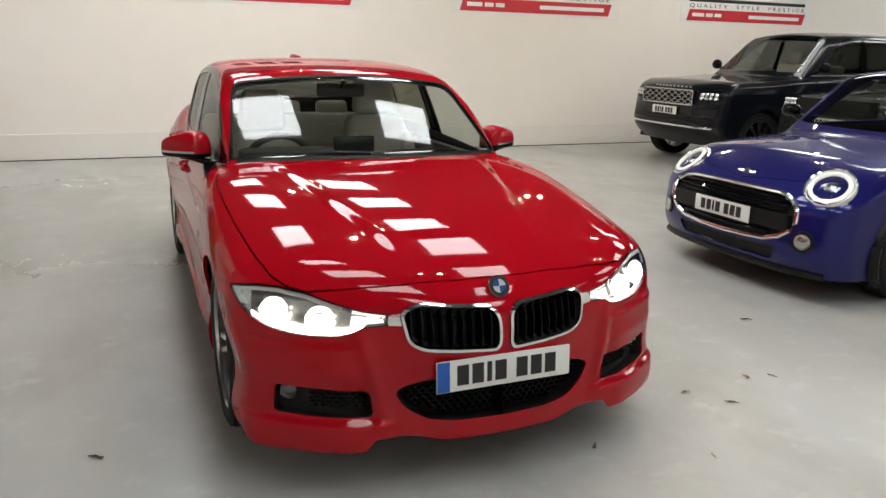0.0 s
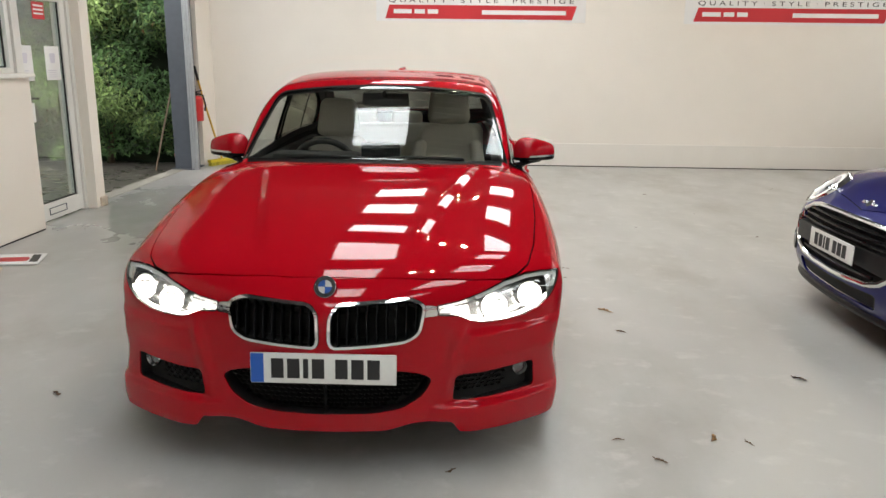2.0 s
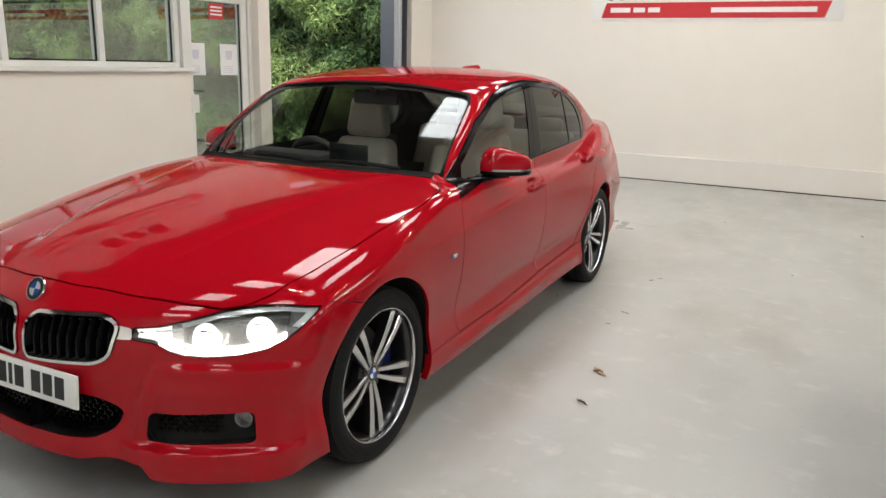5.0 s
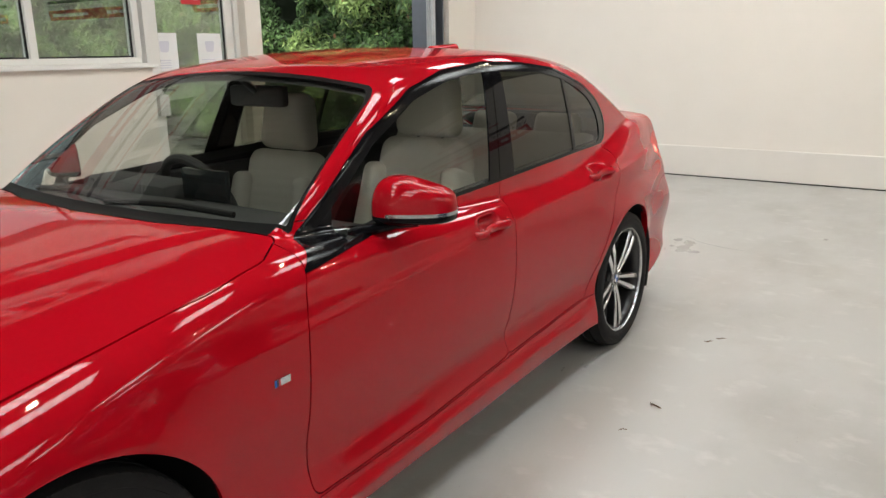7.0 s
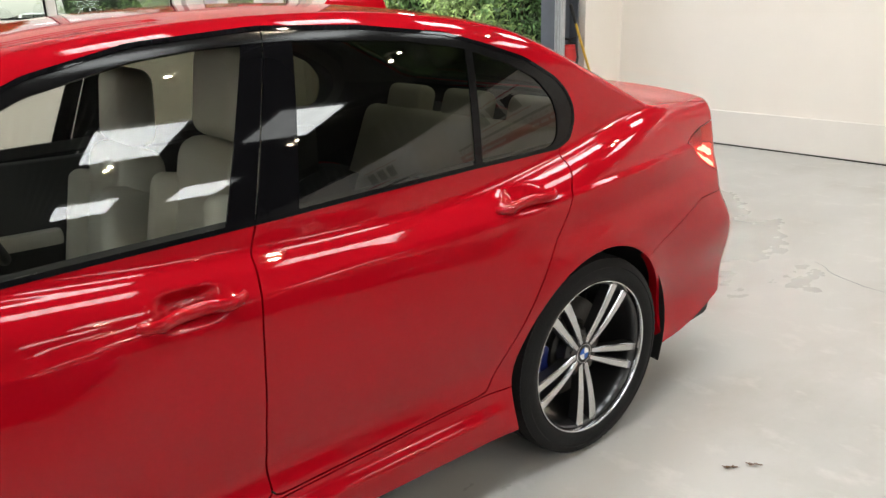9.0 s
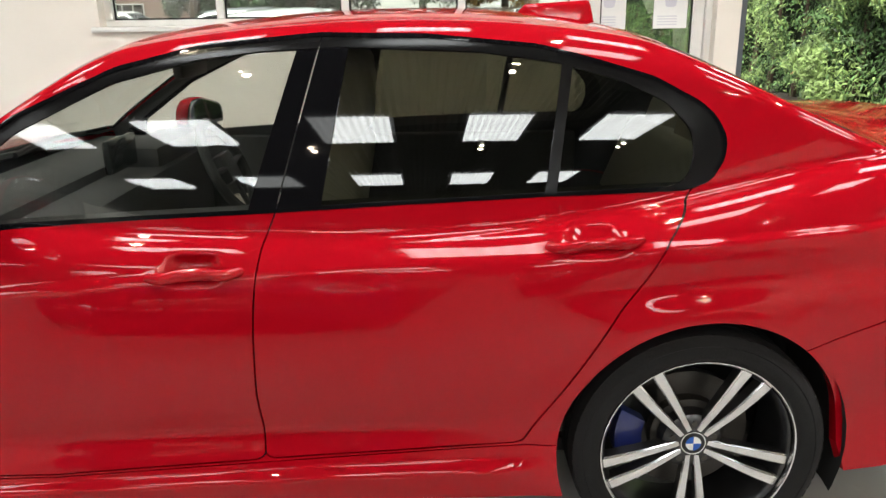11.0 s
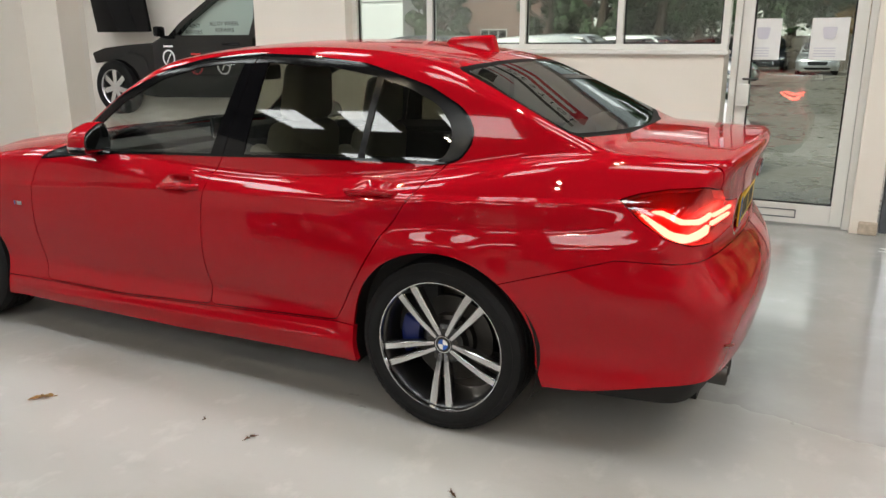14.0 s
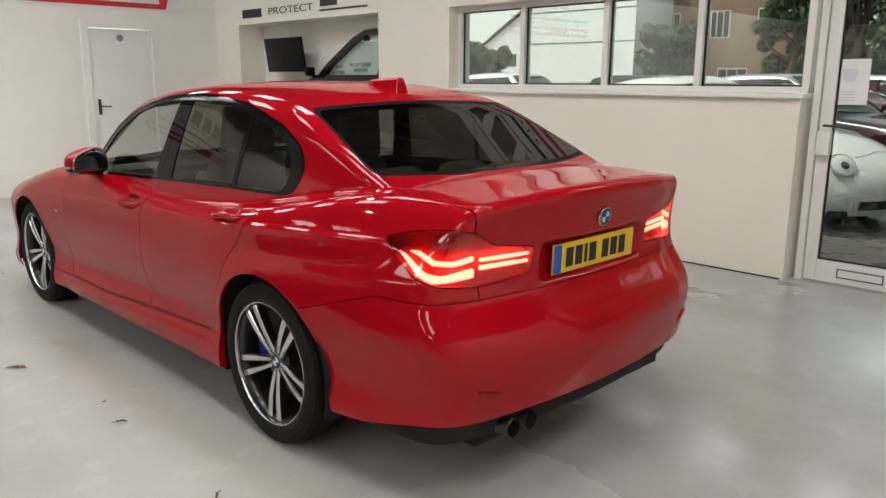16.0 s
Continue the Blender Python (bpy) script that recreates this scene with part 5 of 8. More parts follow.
def roundel(parent, m, R, name="badge"):
    """A round blue and white quartered badge."""
    b = part(name, lathe([(-0.004, R * 0.9), (0.0, R), (0.004, R * 0.97), (0.004, R * 0.9)], 32), CHROME, parent, "round quartered badge", m)
    part("badge_field", lathe([(-0.002, R * 0.95), (0.003, R * 0.94), (0.0035, 0.0005)], 32), INK, b)
    for k in range(4):
        bm = bmesh.new()
        c = bm.verts.new((0.0055, 0, 0))
        arc = [bm.verts.new((0.0055, 0.6 * R * math.cos(a), 0.6 * R * math.sin(a))) for a in np.linspace(k * math.pi / 2, (k + 1) * math.pi / 2, 9)]
        for p, q in zip(arc, arc[1:]):
            bm.faces.new((c, p, q))
        bmesh.ops.solidify(bm, geom=bm.faces[:], thickness=0.001)
        part("quarter", bm, (INK_WHITE, INK_BLUE)[k % 2], b)
    return b


def number_plate(parent, m, mat, label, flag=True):
    """Plate in local x (width), z (height), facing -y; its characters stand as plain bars."""
    p = part("number_plate", box((-0.26, 0, -0.0555), (0.26, 0.008, 0.0555), 0.003), mat, parent, label, m)
    if flag:
        part("plate_flag", box((-0.258, -0.001, -0.053), (-0.212, 0.002, 0.053)), INK_BLUE, p, "blue end strip")
    x = -0.185 if flag else -0.2
    for i, w in enumerate((0.044, 0.044, 0.018, 0.044, 0.0, 0.044, 0.044, 0.044)):
        if w:
            part("character_bar", box((x, -0.0012, -0.036), (x + w, 0.002, 0.036)), INK, p)
            x += w + 0.013
        else:
            x += 0.026
    return p


def wheel(name="wheel", brake=math.pi):
    """A double-spoke alloy wheel; its face looks along +x, axle at the origin."""
    w = thing(name, "", "")
    for k in ("label", "category"):
        if k in w:
            del w[k]
    prof = [(-0.115, 0.255), (-0.124, 0.278), (-0.122, 0.305), (-0.108, 0.324), (-0.09, 0.3305)]
    for gx in (-0.06, -0.02, 0.02, 0.06):
        prof += [(gx - 0.006, 0.3315), (gx - 0.005, 0.3245), (gx + 0.005, 0.3245), (gx + 0.006, 0.3315)]
    prof += [(0.09, 0.3305), (0.108, 0.324), (0.120, 0.308), (0.1225, 0.300), (0.1205, 0.298), (0.124, 0.285), (0.121, 0.268), (0.115, 0.2585), (0.108, 0.255)]
    t = part("tyre", lathe(prof, 72), RUBBER, w, "black low-profile tyre")
    # shoulder blocks
    bm = bmesh.new()
    for i in range(72):
        a = 2 * math.pi * i / 72
        mm = Matrix.Rotation(a, 4, "X")
        add_box(bm, (0.080, -0.0095, 0.315), (0.1095, 0.0095, 0.3250), 0, 0, mm)
    part("tread", bm, RUBBER, t, smooth=False)
    part("rim", lathe([(-0.108, 0.254), (-0.10, 0.240), (-0.04, 0.230), (0.06, 0.232), (0.09, 0.238), (0.098, 0.2455)], 64), ALLOY_DARK, w, "dark grey wheel barrel")
    part("rim_lip", lathe([(0.100, 0.2475), (0.108, 0.2480), (0.113, 0.2500), (0.114, 0.2535), (0.108, 0.2575)], 64), ALLOY, w, "bright machined rim edge")
    for k in range(5):
        base = math.radians(-90 + 72 * k)
        for sgn in (-1, 1):
            bm = bmesh.new()
            rows = []
            for i in range(9):
                u = i / 8
                r = 0.036 + 0.212 * u
                off = sgn * (0.0115 + 0.0225 * u ** 1.15 + 0.003 * math.sin(math.pi * u))
                hw = 0.0085 + 0.0080 * u
                fx = 0.074 + 0.022 * u + 0.006 * math.sin(math.pi * u)
                pts = []
                for dx, wd in ((0.0, 0.72), (-0.004, 1.0), (-0.035 - 0.012 * u, 0.75)):
                    for e in (-1, 1):
                        c = off + e * hw * wd
                        pts.append((fx + dx, r, c))
                rows.append([bm.verts.new((px, pr * math.cos(base) - pc * math.sin(base), pr * math.sin(base) + pc * math.cos(base))) for px, pr, pc in pts])
            for a, b in zip(rows, rows[1:]):
                for (p, q), mi in (((0, 1), 0), ((2, 0), 0), ((1, 3), 0), ((4, 2), 1), ((3, 5), 1), ((5, 4), 1)):
                    f = bm.faces.new((a[p], a[q], b[q], b[p]))
                    f.material_index = mi
            bmesh.ops.recalc_face_normals(bm, faces=bm.faces)
            part("spoke", bm, [ALLOY, ALLOY_DARK], w, "machined silver spoke with dark sides")
    part("hub", lathe([(0.03, 0.085), (0.060, 0.078), (0.070, 0.062), (0.074, 0.045), (0.073, 0.036), (0.068, 0.034), (0.068, 0.001)], 40), ALLOY_DARK, w)
    for k in range(5):
        a = math.radians(-90 + 36 + 72 * k)
        part("wheel_bolt", tube((0.055, 0.057 * math.cos(a), 0.057 * math.sin(a)), (0.074, 0.057 * math.cos(a), 0.057 * math.sin(a)), 0.009, 0.008, 8), STEEL, w)
    roundel(w, pose(0.070, 0, 0), 0.034, "centre_cap")
    part("brake_disc", lathe([(-0.03, 0.07), (-0.03, 0.170), (-0.005, 0.170), (-0.005, 0.105), (0.02, 0.10), (0.03, 0.07), (0.03, 0.0)], 48), STEEL, w, "grey steel brake disc")
    arc = [(r * math.cos(a), r * math.sin(a)) for r, rng in ((0.20, np.linspace(-0.42, 0.42, 9)), (0.125, np.linspace(0.36, -0.36, 7))) for a in brake + rng]
    part("brake_caliper", prism(arc, -0.05, 0.034, "yz", 0.008), CALIPER, w, "blue brake caliper")
    return w


def door_mirror(car, side):
    ca, sa = math.cos(radians(24)), math.sin(radians(24))

    def turned(x, y):
        return 0.885 + ca * (x - 0.885) + sa * (y - 1.075), 1.075 - sa * (x - 0.885) + ca * (y - 1.075)

    def F2(x, y, z):
        x, y = turned(x, y)
        f = ((np.abs((x - 0.888) / 0.124) ** 2.8 + np.abs((y - 1.095) / 0.088) ** 2.2 + np.abs((z - 0.985) / 0.112) ** 2.4) ** (1 / 2.4) - 1) * 0.09
        f = smax(f, (z - 1.088 + 0.30 * np.maximum(x - 0.86, 0)) * 0.9, 0.02)
        f = smax(f, 0.957 + 0.03 * (x - 0.89) - z, 0.012)
        return smax(f, y - 1.122, 0.012)
    s = skin_of(F2, (0.73, 0.88, 0.90), (1.06, 1.27, 1.13), 0.008)
    if side == -1:
        s = s.mirrored()
    back, s = s.cut(lambda x, y, z: 1.118 - turned(np.abs(x), y)[1])
    lower, s = s.cut(lambda x, y, z: z - 0.978 - 0.03 * (np.abs(x) - 0.89))
    strip, s = s.cut(lambda x, y, z: np.maximum(z - 0.988 - 0.03 * (np.abs(x) - 0.89), 0.85 - np.abs(x)))
    top = s.ob("door_mirror", RED, car, "red door mirror on a black arm")
    lower.ob("mirror_base", PIANO, top, "gloss black lower shell")
    strip.ob("indicator", LAMP_BOWL, top, "clear indicator strip")
    back.ob("mirror_glass", MIRROR_DIM, top, "mirror glass")
    part("mirror_arm", sweep([(side * 0.74, 0.97, 0.925), (side * 0.79, 1.0, 0.935), (side * 0.85, 1.04, 0.95), (side * 0.91, 1.07, 0.957)], [0.034, 0.028, 0.024, 0.02], 12, flat=0.6), PIANO, top)


def door_handle(car, side, y0, z0, rise):
    pts, rad = [], []
    for i in range(13):
        u = i / 12
        y = y0 + 0.225 * u
        X = float(low_x(y, z0 + rise * u))
        pts.append((side * (X + 0.034 * math.sin(math.pi * min(1, max(0, (u * 1.06 - 0.03)))) ** 0.4 - 0.004), y, z0 + rise * u))
        rad.append(0.010 + 0.004 * math.sin(math.pi * u))
    part("door_handle", sweep(pts, rad, 12, flat=1.15), RED, car, "red pull door handle")


def low_x(y, z):
    lo, hi = 0.6, 1.0
    for _ in range(24):
        m = (lo + hi) / 2
        if saloon_F(np.array(m), np.array(y), np.array(z)) < 0:
            lo = m
        else:
            hi = m
    return lo


def car_seat(car, x, y, wide=0.52, leather=None, z=0.40):
    leather = leather or CREAM_LEATHER
    s = part("seat", cushion((wide, 0.52, 0.16)), leather, car, "cream leather car seat", pose(x, y, z, 6, 0, 0))
    part("backrest", tapered(cushion((wide, 0.15, 0.62)), 0.72, 0.62), leather, s, "", pose(0, 0.27, 0.34, -16, 0, 0))
    part("headrest", tapered(cushion((0.29, 0.12, 0.25)), 0.76, 0.25), leather, s, "", pose(0, 0.385, 0.765, -12, 0, 0))
    for dx in (-0.06, 0.06):
        part("headrest_post", tube((dx, 0.36, 0.60), (dx, 0.395, 0.74), 0.007), CHROME, s)
    for dx in (-1, 1):
        part("bolster", tapered(cushion((0.10, 0.20, 0.50)), 0.8, 0.5), leather, s, "", pose(dx * (wide / 2 - 0.05), 0.225, 0.30, -16, -dx * 6, dx * 10))
    part("seam", sweep([(0, 0.155, 0.10), (0, 0.188, 0.24), (0, 0.245, 0.45), (0, 0.30, 0.60)], 0.003, 6), DARK_PLASTIC, s, "stitched centre seam")
    return s


def tapered(bm, top, height):
    """Narrows a cushion towards its upper end."""
    for v in bm.verts:
        u = max(0.0, v.co.z / height + 0.5)
        v.co.x *= 1 - (1 - top) * u ** 2
    return bm


def cushion(size):
    bm = bmesh.new()
    bmesh.ops.create_cube(bm, size=1, matrix=Matrix.Diagonal((*size, 1)))
    bmesh.ops.bevel(bm, geom=bm.edges[:], offset=min(size) * 0.38, segments=4, affect="EDGES", profile=0.5)
    return bm


def interior(car):
    part("cabin_floor", box((-0.72, 0.55, 0.25), (0.72, 3.0, 0.29)), CARPET, car, "black carpeted cabin floor")
    bm = bmesh.new()
    add_box(bm, (-0.70, 0.72, 0.60), (0.70, 1.18, 0.91), 0.05)
    add_box(bm, (-0.70, 0.70, 0.86), (0.70, 1.02, 0.945), 0.03)
    add_box(bm, (-0.62, 0.98, 0.90), (-0.12, 1.16, 0.985), 0.035)
    part("dashboard", bm, DARK_PLASTIC, car, "black dashboard")
    bm = box((-0.13, 1.02, 0.30), (0.13, 2.0, 0.56), 0.04)
    add_box(bm, (-0.10, 1.75, 0.5), (0.10, 2.05, 0.66), 0.04)
    part("centre_console", bm, DARK_PLASTIC, car, "black centre console")
    part("display_screen", box((-0.115, 1.06, 0.93), (0.115, 1.085, 1.04), 0.008), SCREEN, car, "flat dashboard display")
    sw = part("steering_wheel", lathe(torus_profile(0.185, 0.020), 40, closed=True), DARK_PLASTIC, car, "black leather steering wheel", pose(-0.37, 1.33, 0.86, 0, -24, 90))
    part("hub", box((-0.03, -0.07, -0.06), (0.02, 0.07, 0.06), 0.02), DARK_PLASTIC, sw)
    for a, b in (((0, 0.05, 0), (0, 0.18, 0.01)), ((0, -0.05, 0), (0, -0.18, 0.01)), ((0, 0, -0.04), (0, 0, -0.18))):
        part("wheel_spoke", sweep([a, b], 0.018, 8, flat=0.6), DARK_PLASTIC, sw)
    car_seat(car, -0.37, 1.55, z=0.325)
    car_seat(car, 0.37, 1.60, z=0.415)
    b = part("rear_bench", cushion((1.25, 0.52, 0.18)), CREAM_LEATHER, car, "cream leather rear bench", pose(0, 2.60, 0.42))
    part("backrest", cushion((1.25, 0.16, 0.60)), CREAM_LEATHER, b, "", pose(0, 0.32, 0.30, -22, 0, 0))
    for x in (-0.38, 0.0, 0.38):
        part("headrest", cushion((0.25, 0.10, 0.16)), CREAM_LEATHER, b, "", pose(x, 0.44, 0.60, -16, 0, 0))
    part("parcel_shelf", box((-0.62, 2.98, 0.95), (0.62, 3.32, 0.99), 0.01), DARK_PLASTIC, car)
    for s in (-1, 1):
        bm = box((s * 0.72 - 0.03, 0.95, 0.32), (s * 0.72 + 0.03, 2.75, 0.93), 0.02)
        part("door_lining", bm, DARK_PLASTIC, car, "dark door lining")
        part("armrest", box((s * 0.68 - 0.03, 1.25, 0.62), (s * 0.68 + 0.03, 1.65, 0.68), 0.02), CREAM_LEATHER, car)
    bm = box((-0.46, 1.55, 1.352), (0.46, 2.45, 1.360))
    part("headlining", bm, DARK_PLASTIC, car, "dark roof lining")
    mi = part("rear_view_mirror", box((-0.14, 1.325, 1.235), (0.14, 1.36, 1.312), 0.016), DARK_PLASTIC, car, "black rear-view mirror")
    part("mirror_stalk", tube((0, 1.33, 1.29), (0, 1.27, 1.335), 0.012), DARK_PLASTIC, mi)

# ---- the red saloon ----
plan_w = spline([(-0.85, 0.868), (-0.4, 0.887), (0, 0.897), (0.6, 0.890), (1.5, 0.881), (2.2, 0.888), (2.8, 0.898), (3.1, 0.870), (3.4, 0.824), (3.9, 0.735)])
flank = spline([(0.15, -0.035), (0.25, -0.014), (0.38, -0.031), (0.52, -0.012), (0.63, 0.0), (0.73, -0.003), (0.80, -0.012), (0.88, -0.036), (0.96, -0.070), (1.12, -0.15)])
swage = spline([(-0.4, 0.73), (0.3, 0.752), (1.5, 0.818), (2.5, 0.874), (3.0, 0.901), (3.5, 0.917)])
hood_z = spline([(-0.85, 0.655), (-0.68, 0.742), (-0.45, 0.818), (0, 0.906), (0.4, 0.953), (0.75, 0.984), (1.2, 0.990), (2.4, 1.0), (2.9, 1.055), (3.2, 1.092), (3.4, 1.097), (3.6, 1.087), (3.75, 1.086), (3.9, 1.088)])
hood_drop = spline([(-0.8, 0.05), (-0.45, 0.052), (0, 0.036), (0.5, 0.012), (0.8, 0.022), (2.5, 0.05), (3.2, 0.045), (3.8, 0.05)])
nose = spline([(0.1, -0.795), (0.2, -0.820), (0.27, -0.812), (0.33, -0.802), (0.42, -0.799), (0.52, -0.788), (0.62, -0.769), (0.70, -0.729), (0.76, -0.672), (0.85, -0.54)])
tail = spline([(0.1, 3.74), (0.25, 3.80), (0.45, 3.852), (0.60, 3.846), (0.67, 3.805), (0.74, 3.765), (0.86, 3.763), (0.96, 3.780), (1.05, 3.808), (1.2, 3.84)])
roof_z = spline([(1.0, 1.30), (1.35, 1.382), (1.7, 1.426), (2.05, 1.440), (2.4, 1.424), (2.75, 1.368), (3.1, 1.28)])
glass_w = spline([(0.5, 0.66), (0.85, 0.735), (1.3, 0.772), (1.8, 0.782), (2.3, 0.778), (2.8, 0.742), (3.3, 0.69)])
WHEELS = ((0.0, 0.335), (2.81, 0.335))


def low_body(x, y, z):
    x = np.sqrt(x * x + 1e-6)
    X = plan_w(y) + flank(z)
    s = z - swage(y)
    fade = step(y, -0.1, 0.9) * (1 - step(y, 3.3, 3.75))
    edge = 0.030 - 0.016 * step(y, 2.2, 2.8)
    X = X + (0.006 + 0.004 * step(y, 2.2, 2.8)) * fade * np.exp(np.minimum(s, 0) / 0.10) * (1 - step(s, -0.004, edge))
    low = z - (0.37 + 0.03 * (y - 0.6))
    X = X - 0.012 * step(y, 0.5, 0.9) * (1 - step(y, 2.1, 2.5)) * np.exp(-(low / 0.045) ** 2)
    for wy, wz in WHEELS:
        r = np.sqrt((y - wy) ** 2 + (z - wz) ** 2 + 1e-9)
        X = X + 0.007 * np.exp(-((r - 0.375) / 0.05) ** 2)
    rise = step(y, 2.35, 2.7) * (1 - step(y, 3.25, 3.6))
    X = X - 0.014 * rise * np.exp(-((z - swage(y) + 0.095) / 0.05) ** 2)
    X = X + step(y, 3.1, 3.6) * (0.026 * (1 - step(z, 0.58, 0.76)) - 0.016 * step(z, 0.76, 0.88))
    for hy, hz in ((1.560, 0.846), (2.520, 0.902)):
        X = X - 0.032 * np.exp(-((y - hy) / 0.058) ** 4 - ((z - hz) / 0.028) ** 4)
    s2 = z - (0.232 + 0.036 * (y - 0.6))
    X = X + 0.016 * step(y, 0.42, 0.8) * (1 - step(y, 2.25, 2.45)) * np.exp(np.minimum(s2, 0) / 0.05) * (1 - step(s2, -0.002, 0.035))
    side = x - X
    line = 0.255 + (y + 0.62) * 0.22
    Z = hood_z(y) - hood_drop(y) * (x / 0.75) ** 2 - 0.05 * np.maximum(x - 0.55, 0) ** 2 * 8
    Z = Z + 0.012 * (1 - step(x, line - 0.02, line + 0.05)) * step(y, -0.66, -0.35) * (1 - step(y, 0.5, 0.8))
    top = z - Z
    bow = 0.10 * (x / 0.5) ** 2 + 0.10 * np.maximum(x - 0.55, 0) ** 2 * 4
    snout = 0.028 * np.exp(-(x / 0.30) ** 4) * np.exp(-((z - 0.6) / 0.13) ** 2)
    ridge = 0.020 * np.exp(-((x - (0.43 + 0.22 * (z - 0.30))) / 0.028) ** 2) * step(z, 0.24, 0.34) * (1 - step(z, 0.50, 0.62))
    shelf = 0.006 * step(x, 0.42, 0.52) * np.exp(-((z - 0.45) / 0.028) ** 2) + 0.026 * step(x, 0.36, 0.46) * (1 - step(z, 0.266, 0.290))
    bow = bow - ridge - shelf - 0.017 * step(x, 0.46, 0.56) * (1 - step(z, 0.524, 0.556))
    front = (nose(z) + bow * 0.95 - snout - y) * 0.9
    rear = (y - (tail(z) - 0.052 * (x / 0.6) ** 2 - 0.4 * np.maximum(x - 0.55, 0) ** 2)
            + 0.028 * (1 - step(x, 0.285, 0.335)) * step(z, 0.745, 0.765) * (1 - step(z, 0.872, 0.900))) * 0.95
    f = smax(side, top, 0.085 - 0.04 * step(y, -0.4, 0.6))
    f = smax(f, front, 0.055)
    return smax(f, rear, 0.085 - 0.035 * step(z, 0.85, 1.0))


def cabin(x, y, z):
    x = np.sqrt(x * x + 1e-6)
    u = z - 0.96
    side = (x - (glass_w(y) - 0.21 * u - 0.20 * u * u)) * 0.96
    top = z - (roof_z(y) - 0.020 * (x / 0.55) ** 2 - 0.014 * (x / 0.62) ** 6)
    ws = ((0.645 + 0.20 * x * x + (z - 0.975) * 1.62 + 0.5 * (z - 0.975) * (z - 1.37)) - y) * 0.52
    zz = np.maximum(z, 1.06)
    rw = (y - (3.365 - 0.055 * (x / 0.6) ** 2 - (zz - 1.08) * 2.12 + 0.6 * (zz - 1.08) * (zz - 1.36))) * 0.44
    f = smax(side, top, 0.07)
    f = smax(f, ws, 0.03)
    f = smax(f, rw, 0.04)
    return smax(f, 0.80 - z, 0.02)


def saloon_F(x, y, z):
    return smin(low_body(x, y, z), cabin(x, y, z), 0.018)


def arch_cut(y, z, wy, wz, r):
    """Round wheel arch; behind the rear wheel its lower edge runs back."""
    round_cut = np.sqrt((y - wy) ** 2 + (z - wz) ** 2) - r
    if wy < 1:
        return round_cut
    return np.where((z < wz) & (y > wy), (y - wy) - r - 0.36 * (wz - z), round_cut)


